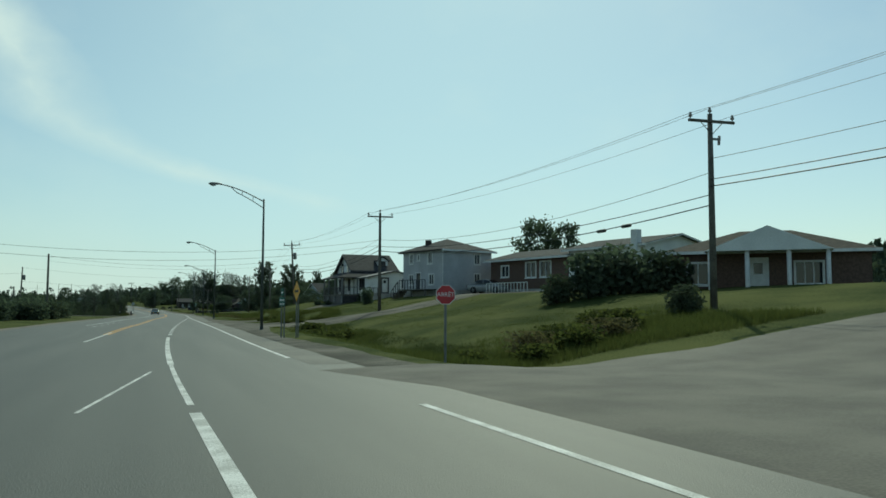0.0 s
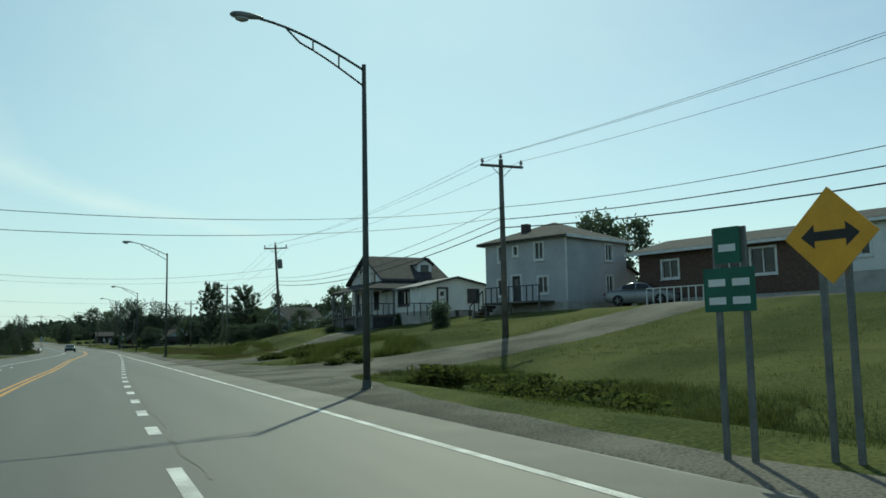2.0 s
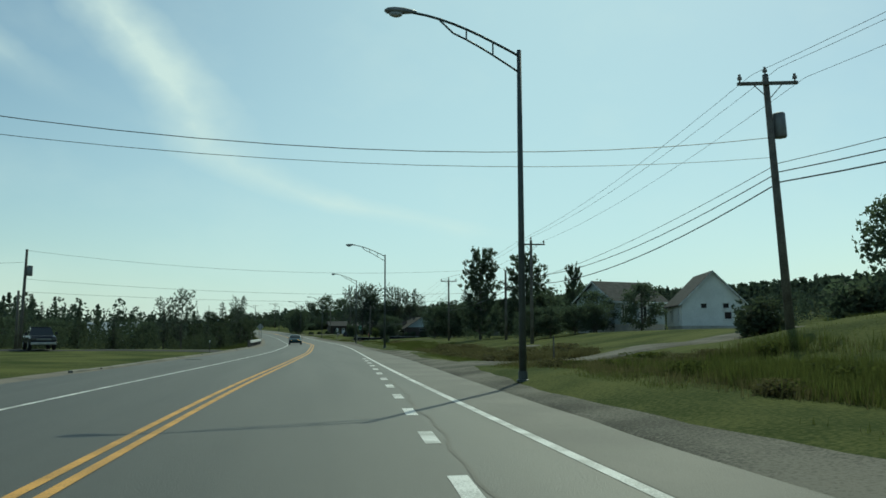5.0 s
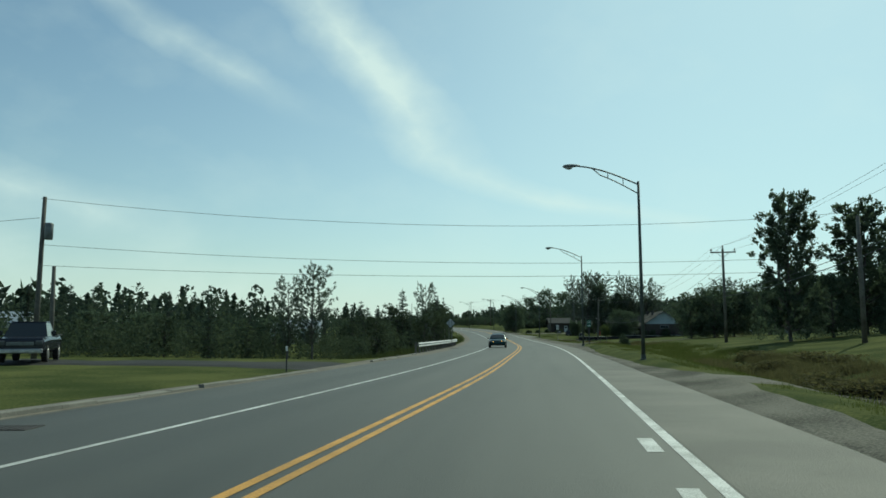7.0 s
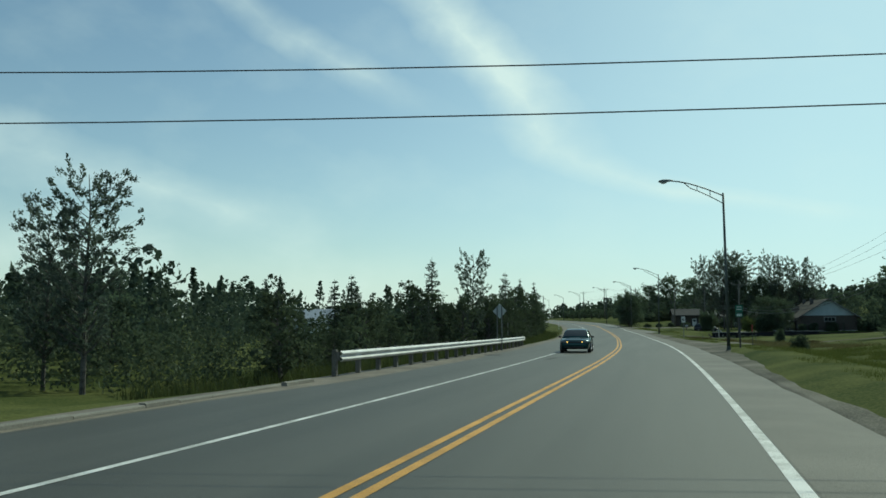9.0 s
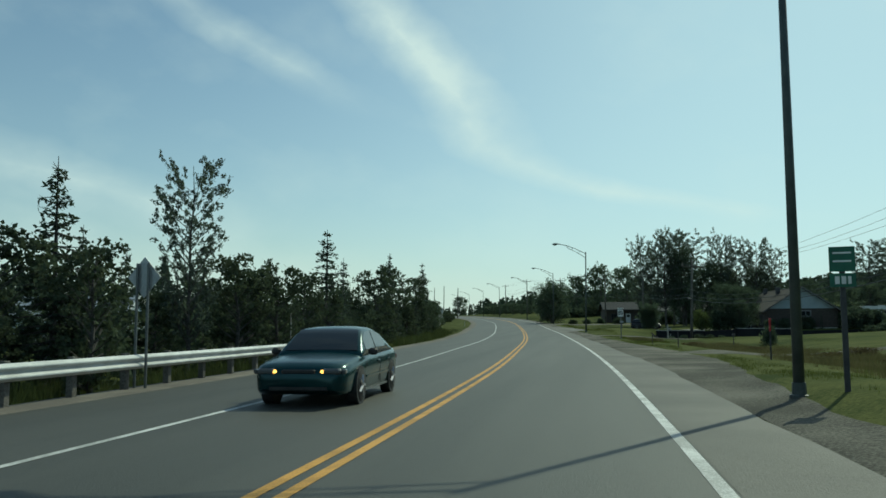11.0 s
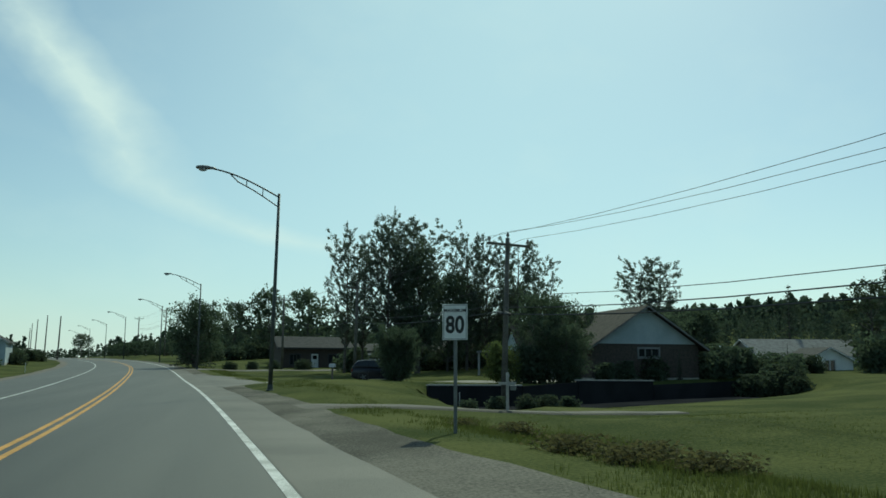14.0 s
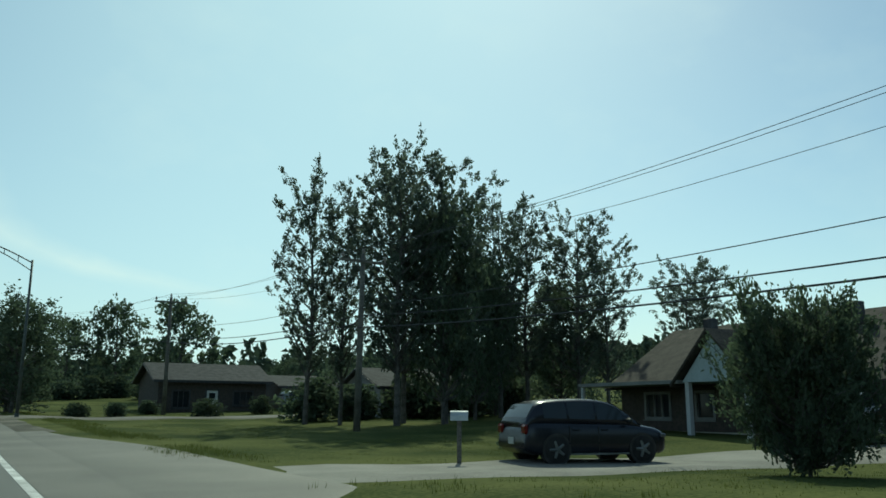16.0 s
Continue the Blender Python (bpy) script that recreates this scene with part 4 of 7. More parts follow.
stop = thing("stop_sign", "red octagonal stop sign on a steel post at the side street", "stop sign", "", (7.75, 21.9, gz(7.75, 21.9)), -12)
hs = 2.12 - gz(7.75, 21.9)
sign_post(stop, 0, hs - 0.05)
octo = [(0.30 * math.cos(math.pi / 8 + k * math.pi / 4), hs - 0.32 + 0.30 * math.sin(math.pi / 8 + k * math.pi / 4)) for k in range(8)]
plate(stop, "panel", octo, SIGN_WHITE)
plate(stop, "red_face", inset(octo, 0.93), SIGN_RED, -0.0625, 0.002)
words("ARR\u00caT", 0.17, SIGN_WHITE, stop, pose(0, -0.066, hs - 0.32, 90, 0, 0))

warn = thing("warning_sign", "yellow diamond warning sign with a black double arrow", "road sign", "", (6.6, 41.05, gz(6.6, 41.05)), -80)
hw = 2.75 - gz(6.6, 41.05)
for px in (-0.14, 0.14):
    sign_post(warn, px, hw - 0.2)
dia = [(0, hw - 1.02), (0.51, hw - 0.51), (0, hw), (-0.51, hw - 0.51)]
plate(warn, "panel", dia, SIGN_YELLOW)
arrow = [(-0.32, 0), (-0.17, -0.13), (-0.17, -0.05), (0.17, -0.05), (0.17, -0.13), (0.32, 0), (0.17, 0.13), (0.17, 0.05), (-0.17, 0.05), (-0.17, 0.13)]
plate(warn, "arrow", [(x, hw - 0.51 + z) for x, z in arrow], SIGN_BLACK, -0.0625, 0.002)

guide = thing("guide_sign", "green route sign on two steel posts", "road sign", "", (6.0, 41.9, gz(6.0, 41.9)), -72)
for px in (-0.16, 0.16):
    sign_post(guide, px, 2.55)
plate(guide, "upper_panel", rect(-0.15, 0.15, 2.15, 2.55), SIGN_GREEN)
plate(guide, "lower_panel", rect(-0.30, 0.30, 1.62, 2.10), SIGN_GREEN)
for x0, x1, z0, z1 in ((-0.24, -0.04, 1.9, 1.98), (0.04, 0.24, 1.9, 1.98), (-0.24, -0.04, 1.7, 1.78), (0.04, 0.24, 1.7, 1.78), (-0.1, 0.1, 2.28, 2.36)):
    plate(guide, "white_bar", rect(x0, x1, z0, z1), SIGN_WHITE, -0.0625, 0.002)

route = thing("route_sign", "small green route marker with white bars on a post", "road sign", "", (8.42, 205.85, gz(8.42, 205.85)), -10)
hr = 2.3 - gz(8.42, 205.85)
part("sign_post", Shape().box(-0.045, 0.045, -0.03, 0.03, -0.05, hr - 0.05, None, 0.006), TRIM_DARK, route)
plate(route, "upper_panel", rect(-0.2, 0.2, hr - 0.42, hr), SIGN_GREEN)
plate(route, "lower_panel", rect(-0.2, 0.2, hr - 0.68, hr - 0.45), SIGN_GREEN)
for x0, x1, z0, z1 in ((-0.14, 0.14, -0.12, -0.09), (-0.14, 0.14, -0.26, -0.23), (-0.12, -0.05, -0.63, -0.5), (-0.02, 0.05, -0.63, -0.5), (0.08, 0.13, -0.63, -0.5)):
    plate(route, "white_bar", rect(x0, x1, hr + z0, hr + z1), SIGN_WHITE, -0.0625, 0.002)

rear = thing("warning_sign", "back of a diamond sign on two posts behind the guardrail", "road sign", "", (-5.9, 208.4, gz(-5.9, 208.4)), 168)
hb = 2.6 - gz(-5.9, 208.4)
for px in (-0.16, 0.16):
    sign_post(rear, px, hb - 0.15, 0.03)
plate(rear, "panel", [(0, hb - 0.95), (0.48, hb - 0.475), (0, hb), (-0.48, hb - 0.475)], SIGN_BACK)


def marker_post(x, y, h, label, box=False, material=TRIM_DARK):
    m = thing("marker_post", label, "post", "", (x, y, gz(x, y) - 0.03), 10)
    part("stake", Shape().box(-0.024, 0.024, -0.024, 0.024, 0, h, None, 0.006), material, m)
    if box:
        part("cap", Shape().box(-0.11, 0.11, -0.05, 0.05, h - 0.02, h + 0.16, None, 0.02), material, m)
    return m


marker_post(9.3, 239.9, 0.92, "thin dark stake in the verge grass")
marker_post(8.5, 248.4, 0.62, "short thin dark stake in the verge")
marker_post(13.9, 249.1, 0.8, "short stake with a small dark box", True)
marker_post(-15.9, 324.2, 0.9, "small white marker on the far verge", False, SIGN_WHITE)
stake = marker_post(-6.4, 152.6, 0.95, "thin dark stake with a pale cap at the drive")
part("pale_cap", Shape().box(-0.035, 0.035, -0.036, 0.036, 0.82, 1.0, None, 0.01), SIGN_WHITE, stake, "pale reflective cap")
marker_post(13.0, 282.8, 0.8, "pale wooden stake in the flower bed", False, CONCRETE)
marker_post(-8.2, 224.0, 2.2, "thin pale pole behind the guardrail", False, CONCRETE)
marker_post(10.9, 119.2, 1.2, "thin wooden stake by the drive", False, POLE_WOOD)
red = marker_post(10.9, 223.4, 1.5, "dark stake with a red top in the verge", False, TRIM_DARK)
part("red_top", Shape().box(-0.032, 0.032, -0.028, 0.028, 1.08, 1.58, None, 0.01), SIGN_RED, red, "red reflective top")

cross = thing("mailbox_stand", "pale wooden cross-shaped stand with mailboxes", "mailbox", "", (11.7, 271.6, gz(11.7, 271.6)), -20)
part("post", Shape().box(-0.05, 0.05, -0.05, 0.05, -0.05, 1.35, None, 0.01), CONCRETE, cross)
part("bar", Shape().box(-0.3, 0.3, -0.035, 0.035, 0.92, 1.02, None, 0.01), CONCRETE, cross)
part("mailbox", Shape().box(0.10, 0.30, -0.2, 0.2, 0.74, 0.915, None, 0.015), STEEL, cross, "small grey mailbox")

box = thing("mailbox", "pale mailbox on a wooden post beside the drive", "mailbox", "", (8.4, 296.9, gz(8.4, 296.9)), 60)
part("post", Shape().box(-0.05, 0.05, -0.05, 0.05, -0.05, 1.0, None, 0.01), POLE_WOOD, box)
rings = [[(w * math.cos(a), y, 1.0 + (0.22 if math.sin(a) > 0 else 0.0) * math.sin(a)) for a in (2 * math.pi * k / 12 for k in range(12))] for y, w in ((-0.2, 0.09), (0.2, 0.09))]
part("body", Shape().loft(rings), SIGN_BACK, box, "pale rounded metal body")
part("flag", Shape().box(0.125, 0.135, -0.02, 0.1, 1.08, 1.16), SIGN_RED, box)


# ---- guardrail ----
def guardrail(y0, y1):
    rail = thing("guardrail", "galvanised steel guardrail on posts along the road edge", "guardrail")
    gx = lambda y: float(left_x(y)) - 3.75 - 0.3 * (y - y0) / (y1 - y0)
    prof = [(0.0, 0.785), (0.012, 0.782), (0.085, 0.722), (0.088, 0.70), (0.078, 0.684), (0.008, 0.642), (0.008, 0.61), (0.085, 0.55), (0.088, 0.528), (0.078, 0.512), (0.012, 0.468), (0.0, 0.463)]
    ring = prof + [(x - 0.012, z) for x, z in reversed(prof)]
    ys = np.arange(y0, y1 + 0.1, 2.0)
    for a, b in zip(ys[:-1:2], list(ys[2::2]) + [ys[-1]]):
        s = Shape()
        s.loft([[(gx(y) + x, y, float(road_z(y)) + z) for x, z in ring] for y in np.linspace(a, b + 0.15, 4)])
        part("beam", s, ZINC, rail)
    for y in ys:
        z = gz(gx(y) - 0.14, y)
        part("post", Shape().box(gx(y) - 0.24, gx(y) - 0.09, y - 0.08, y + 0.08, z - 0.1, float(road_z(y)) + 0.82, None, 0.015), POLE_WOOD, rail)
        part("spacer", Shape().box(gx(y) - 0.09, gx(y) - 0.012, y - 0.07, y + 0.07, float(road_z(y)) + 0.5, float(road_z(y)) + 0.75), POLE_WOOD, rail)
    return rail


guardrail(180, 222)

# ---- trees ----
def leaf_mesh(name, centres, sizes, rng, material, flat=0.0, aspect=0.6, along=None):
    """Many small leaves, each a bent pair of triangles."""
    n = len(centres)
    d = rng.normal(size=(n, 3)) if along is None else along
    d[:, 2] *= 1 - flat
    d /= np.linalg.norm(d, axis=1, keepdims=True) + 1e-9
    e = np.cross(d, rng.normal(size=(n, 3)))
    e /= np.linalg.norm(e, axis=1, keepdims=True) + 1e-9
    nn = np.cross(d, e)
    s = sizes[:, None]
    v = np.stack([centres - d * s, centres + e * s * aspect + nn * s * 0.15, centres + d * s, centres - e * s * aspect + nn * s * 0.15], 1).reshape(-1, 3)
    me = bpy.data.meshes.new(name)
    me.vertices.add(4 * n)
    me.vertices.foreach_set("co", v.ravel())
    me.loops.add(4 * n)
    me.loops.foreach_set("vertex_index", np.arange(4 * n))
    me.polygons.add(n)
    me.polygons.foreach_set("loop_start", np.arange(0, 4 * n, 4))
    me.update(calc_edges=True)
    me.materials.append(material)
    return me


def tree_model(name, label, seed, height, crown_r, bare, clumps, leaves, leaf, material, spread=0.55, clump_r=0.55, group="roadside trees", category="tree"):
    """A tapered trunk with limbs, and leaves in uneven clumps at the limbs' ends."""
    rng = np.random.default_rng(seed)
    t = thing(name, label, category, group)
    wood = Shape()
    bend = rng.normal(size=(5, 2)) * 0.02 * height
    bend[0] = 0
    trunk = [Vector((bend[i][0] * i / 4, bend[i][1] * i / 4, height * 0.93 * i / 4)) for i in range(5)]
    r0 = 0.016 * height + 0.03
    wood.tube(trunk, [r0, r0 * 0.8, r0 * 0.6, r0 * 0.35, r0 * 0.12], 7)

    def along(f):
        f = min(max(f, 0), 0.999) * 4
        i = int(f)
        return trunk[i].lerp(trunk[i + 1], f - i)
    cs = []
    for k in range(clumps):
        u = (k + rng.random()) / clumps
        zf = bare + (1 - bare) * u
        a = k * 2.4 + rng.normal() * 0.5
        env = crown_r * (0.35 + 0.75 * math.sin(math.pi * min(1, 0.12 + u * 0.85)) ** 0.8) * (0.7 + 0.5 * rng.random())
        start = along(max(zf - 0.10, bare * 0.8))
        tip = along(zf) + Vector((math.cos(a) * env, math.sin(a) * env, 0)) + Vector((0, 0, env * spread * (rng.random() + 0.1)))
        mid = start.lerp(tip, 0.5) + Vector((0, 0, -0.06 * env))
        rb = r0 * (1 - zf) * 0.45 + 0.015
        wood.tube([start, mid, tip], [rb, rb * 0.6, rb * 0.2], 5)
        for q, w in ((1.0, 1.0), (0.6, 0.8), (0.8, 0.7)):
            p = start.lerp(tip, q)
            cs.append((p.x + rng.normal() * 0.2, p.y + rng.normal() * 0.2, p.z + rng.normal() * 0.2, w * clump_r * crown_r * (0.6 + 0.6 * rng.random())))
    top = trunk[-1]
    cs.append((top.x, top.y, top.z, clump_r * crown_r * 0.7))
    cs = np.array(cs)
    wgt = cs[:, 3] ** 2
    pick = rng.choice(len(cs), leaves, p=wgt / wgt.sum())
    off = rng.normal(size=(leaves, 3)) * 0.5 * cs[pick, 3:4]
    off[:, 2] *= 0.8
    centres = cs[pick, :3] + off
    centres[:, 2] = np.maximum(centres[:, 2], 0.15)
    part("trunk", wood, BARK, t)
    part("crown", leaf_mesh("crown", centres, leaf * (0.6 + 0.8 * rng.random(leaves)), rng, material), material, t)
    return t


def poplar_model(name, label, seed, height, crown_r, bare, branches, per_twig, leaf, material, group, pointed=0.0):
    """A tall trunk with rising branches, whose twigs carry upright sprigs of leaves with gaps between them."""
    rng = np.random.default_rng(seed)
    t = thing(name, label, "tree", group)
    wood = Shape()
    bend = rng.normal(size=(7, 2)) * 0.014 * height
    bend[0] = 0
    trunk = [Vector((bend[i][0] * i / 6, bend[i][1] * i / 6, height * 0.95 * i / 6)) for i in range(7)]
    r0 = 0.011 * height + 0.03
    wood.tube(trunk, [r0 * (1 - 0.15 * i) for i in range(7)], 7)

    def spot(f):
        f = min(max(f, 0), 0.999) * 6
        return trunk[int(f)].lerp(trunk[int(f) + 1], f - int(f))
    base, aim = [], []
    for k in range(branches):
        u = (k + rng.random()) / branches
        zf = bare + (0.98 - bare) * u
        a = k * 2.4 + rng.normal() * 0.4
        full = 0.36 + 0.72 * math.sin(math.pi * min(1, 0.06 + 0.7 * u))
        env = crown_r * (full * (1 - pointed) + pointed * (1.08 - u)) * (0.58 + 0.46 * rng.random())
        out = Vector((math.cos(a), math.sin(a), 0))
        start = spot(max(zf - 0.09, bare * 0.75))
        tip = spot(zf) + out * env + Vector((0, 0, env * rng.uniform(0.1, 0.55)))
        mid = start.lerp(tip, 0.5) - Vector((0, 0, 0.10 * env))
        rb = r0 * (1 - zf) * 0.5 + 0.014
        wood.tube([start, mid, tip], [rb, rb * 0.65, rb * 0.25], 5)
        for q in (0.3, 0.45, 0.6, 0.72, 0.84, 0.93, 1.0):
            p = (start.lerp(mid, q * 2) if q < 0.5 else mid.lerp(tip, q * 2 - 1)) + Vector(rng.normal(size=3)) * 0.1 * env
            d = (out * 0.7 + Vector((0, 0, 0.62)) + Vector(rng.normal(size=3)) * 0.5).normalized() * rng.uniform(0.35, 0.95) * (0.5 + 0.12 * crown_r)
            wood.tube([p, p + d], [0.014, 0.005], 3)
            base.append(p)
            aim.append(d)
    base, aim = np.repeat(np.array(base), per_twig, 0), np.repeat(np.array(aim), per_twig, 0)
    n = len(base)
    centres = base + aim * rng.random((n, 1)) ** 0.7 + rng.normal(size=(n, 3)) * 0.085
    part("trunk", wood, BARK, t)
    dirs = aim / np.linalg.norm(aim, axis=1, keepdims=True) + rng.normal(size=(n, 3)) * 0.45
    part("crown", leaf_mesh("crown", centres, leaf * (0.6 + 0.8 * rng.random(n)), rng, material, 0.0, 0.5, dirs), material, t)
    return t


def spruce_model(name, label, seed, height, radius, whorls, density, leaf, material=None):
    rng = np.random.default_rng(seed)
    material = material or NEEDLE
    t = thing(name, label, "conifer", "roadside conifers")
    wood = Shape()
    r0 = 0.014 * height + 0.03
    wood.tube([(0, 0, 0), (0, 0, height * 0.5), (0, 0, height)], [r0, r0 * 0.55, 0.01], 6)
    pts = []
    for k in range(whorls):
        u = k / whorls
        z = height * (0.06 + 0.92 * u + 0.012 * rng.normal())
        rr = radius * (1 - u) ** 0.85 * (0.75 + 0.45 * rng.random()) + 0.08
        for j in range(6):
            a = j * 1.047 + k * 0.7 + rng.normal() * 0.2
            le = rr * (0.7 + 0.5 * rng.random())
            tip = Vector((math.cos(a) * le, math.sin(a) * le, z - 0.22 * le + 0.1 + 0.12 * rng.normal()))
            base = Vector((0, 0, z))
            wood.tube([base, tip], [0.02 + 0.004 * height * (1 - u), 0.006], 3)
            m = max(3, int(density * le))
            f = rng.random(m) ** 0.7
            for q in f:
                p = base.lerp(tip, q)
                w = 0.16 * le * (1 - q) + 0.07
                pts.append((p.x + rng.normal() * w, p.y + rng.normal() * w, p.z - abs(rng.normal()) * 0.10 + 0.03))
    pts = np.array(pts)
    part("trunk", wood, BARK, t)
    part("crown", leaf_mesh("crown", pts, leaf * (0.6 + 0.8 * rng.random(len(pts))), rng, material, 0.3, 0.4), material, t)
    return t


def shrub_model(name, label, seed, height, radius, leaves, leaf, material, group="garden shrubs"):
    """Several stems and an uneven dome of leaves."""
    rng = np.random.default_rng(seed)
    t = thing(name, label, "shrub", group)
    wood = Shape()
    cs = []
    for k in range(9):
        a = k * 2.4 + rng.normal() * 0.3
        f = 0.25 + 0.75 * rng.random()
        tip = Vector((math.cos(a) * radius * 0.62 * f, math.sin(a) * radius * 0.62 * f, height * (0.42 + 0.42 * rng.random() * (1.2 - 0.5 * f))))
        wood.tube([(0, 0, 0), tip * 0.5, tip], [0.04, 0.03, 0.01], 5)
        cs.append((*tip, radius * (0.38 + 0.2 * rng.random())))
        cs.append((tip.x, tip.y, tip.z * 0.45, radius * 0.45))
    cs = np.array(cs)
    pick = rng.choice(len(cs), leaves)
    off = rng.normal(size=(leaves, 3))
    off /= np.linalg.norm(off, axis=1, keepdims=True)
    off *= (rng.random((leaves, 1)) ** 0.35) * cs[pick, 3:4]
    c = cs[pick, :3] + off
    c[:, 2] = np.clip(c[:, 2], 0.05, height * 1.05)
    part("stems", wood, BARK, t)
    part("foliage", leaf_mesh("foliage", c, leaf * (0.6 + 0.8 * rng.random(leaves)), rng, material), material, t)
    return t


ASPENS = [poplar_model("poplar_tree", "tall slender poplar with a sparse silvery crown", 11 + k, 14.0, 2.75, 0.24, 56, 28, 0.1, LEAF_SILVER, "tall poplars by the drive") for k in range(3)]
COLUMN = [poplar_model("poplar_tree", "dense upright poplar beside the fields", 21 + k, 9.0, 2.3, 0.1, 56, 32, 0.115, LEAF, "poplars by the fields", 0.45) for k in range(2)]
FULL = [tree_model("broadleaf_tree", "broad leafy tree with a dark green crown", 31 + k, 8.0, 2.7, 0.14, 70, 9500, 0.12, LEAF, 0.5, 0.30) for k in range(2)]
BROAD = [tree_model("broadleaf_tree", "leafy roadside tree with a dark green crown", 41 + k, 8.0, 2.7, 0.12, 44, 3000, 0.19, LEAF, 0.5, 0.30) for k in range(3)]
SLIM = [tree_model("young_tree", "slim young roadside tree with olive leaves", 51 + k, 6.5, 1.4, 0.10, 40, 2900, 0.11, LEAF_DRY, 0.7, 0.27) for k in range(3)]
SPRUCE = [spruce_model("spruce_tree", "dark pointed spruce with drooping branches", 71 + k, 7.0, 1.7 - 0.3 * k, 24, 18, 0.103) for k in range(3)]
BUSH = [shrub_model("bush", "rounded dark green bush", 91 + k, 2.2, 1.5, 1800, 0.135, LEAF if k else LEAF_DRY) for k in range(3)]
GARDEN = [poplar_model("garden_shrub", "large uneven dark shrub beside the drive", 97, 2.9, 2.15, 0.1, 100, 44, 0.06, LEAF, "garden shrubs", 0.2)]
GARDEN[0]["category"] = "shrub"
CLUMP = [shrub_model("weed_clump", "low clump of olive weeds", 101 + k, 0.7, 0.85, 1050, 0.072, WEED, "weed clumps") for k in range(3)]
BROWN = [shrub_model("weed_clump", "rough brown clump of dry weeds", 111 + k, 0.7, 0.85, 1050, 0.06, DRY_WEED, "weed clumps") for k in range(2)]
LIGHT = [shrub_model("bush", "garden bush with sunlight put into bright green leaves", 121, 2.2, 1.5, 2600, 0.09, LEAF_SUNLIT)]
SCRUB = [shrub_model("weed_clump", "low dark clump of seedy weeds", 125 + k, 0.7, 0.85, 1150, 0.055, RUST_WEED, "weed clumps") for k in range(2)]
USED = set()


def plant(models, x, y, height, width=1.0, turn=None, dz=0.0, label=""):
    """A copy of one of the models, scaled to the height wanted."""
    rng = random.Random(int(x * 131 + y * 17))
    src = models[rng.randrange(len(models))]
    base = {id(ASPENS): 14.0, id(COLUMN): 9.0, id(BROAD): 8.0, id(FULL): 8.0,  id(GARDEN): 2.9, id(SLIM): 6.5, id(SPRUCE): 7.0, id(BUSH): 2.2, id(CLUMP): 0.7, id(LIGHT): 2.2, id(SCRUB): 0.7, id(BROWN): 0.7}[id(models)]
    s = height / base
    w = s * width
    turn = rng.uniform(0, 360) if turn is None else turn
    m = pose(x, y, gz(x, y) - 0.05 + dz, 0, rng.uniform(-2, 2), turn)
    if src.name not in USED:
        USED.add(src.name)
        ob = src
        ob.matrix_basis = m @ Matrix.Diagonal((w, w, s, 1))
    else:
        ob = copy_thing(src, m)
        ob.matrix_basis = m @ Matrix.Diagonal((w, w, s, 1))
    if label:
        ob["label"] = label
    return ob


# tall poplars beyond the drive
for x, y, h, w in ((12.4, 323.2, 14.4, 0.8), (13.9, 321.8, 13.0, 0.72), (15.9, 318.8, 15.2, 0.9), (17.4, 321.5, 15.0, 0.85), (18.9, 319.4, 14.4, 1.0), (24.9, 324.0, 14.6, 0.85), (27.3, 324.8, 13.4, 0.95), (30.0, 323.0, 13.4, 0.95), (32.4, 323.2, 11.6, 0.9)):
    plant(ASPENS, x, y, h, w)
plant(SLIM, 57.2, 305.5, 8.0, 1.1, label="light leafy young tree beside a spruce")
plant(FULL, 18.4, 318.6, 11.8, 0.5, label="dense dark tree between tall poplars")
for x, y, h in ((22.6, 323, 9.8), (26.2, 327, 9.0)):
    plant(FULL, x, y, h, 0.6, label="dense dark tree between tall poplars")
plant(FULL, 30.6, 326.0, 8.5, 0.7, label="dense dark tree behind tall poplars")
for x, y, h, w in ((50.2, 335.3, 13.0, 1.15), (53.6, 337, 12.6, 1.1)):
    plant(ASPENS, x, y, h, w, label="tall poplar behind the bungalow")
for x, y, h, w in ((13.0, 374.6, 11.2, 0.85), (7.6, 396, 12.0, 0.8), (1.6, 394, 10.0, 0.8), (-5.5, 386, 6.5, 1.1), (22, 362, 4.6, 1.3), (29, 365, 4.8, 1.3), (38, 352, 6, 1.2), (43, 347, 6.5, 1.2), (33, 345, 5.5, 1.3), (27, 343, 4.5, 1.3), (20, 342, 3.4, 1.4)):
    plant(BROAD, x, y, h, w)
plant(FULL, -2.2, 341, 7.4, 1.05, label="broad dark tree beside the street lamp")
plant(SPRUCE, -2.6, 344, 8.4, 1.3)
plant(BROAD, -60, 600, 9.5, 1.1)
for x, y, h, w in ((-15.5, 437, 3.4, 1.5), (-18.5, 442, 3.8, 1.5), (-21.5, 449, 3.6, 1.5), (-24.5, 458, 3.6, 1.5), (-13.0, 432, 3.0, 1.5), (-27.5, 468, 3.4, 1.6), (-31, 480, 3.4, 1.6)):
    plant(BROAD, x, y, h, w, label="dense dark shrub along the far verge")
for x, y, h in ((-34, 378, 1.9), (-33, 381.5, 2.0), (-32, 385, 1.9), (-31, 388.5, 2.0), (-30, 392, 1.9), (-27, 362, 1.8), (-25, 358, 1.6), (-29, 345, 1.7), (-26, 342, 1.8), (-23, 338, 1.5), (-24, 322, 1.6), (-21.5, 318, 1.5), (-27, 318, 1.8)):
    plant(BUSH, x, y, h, 1.6, label="dark clipped hedge shrub beyond the road")
plant(SPRUCE, -33.5, 376, 7.4, 1.0)
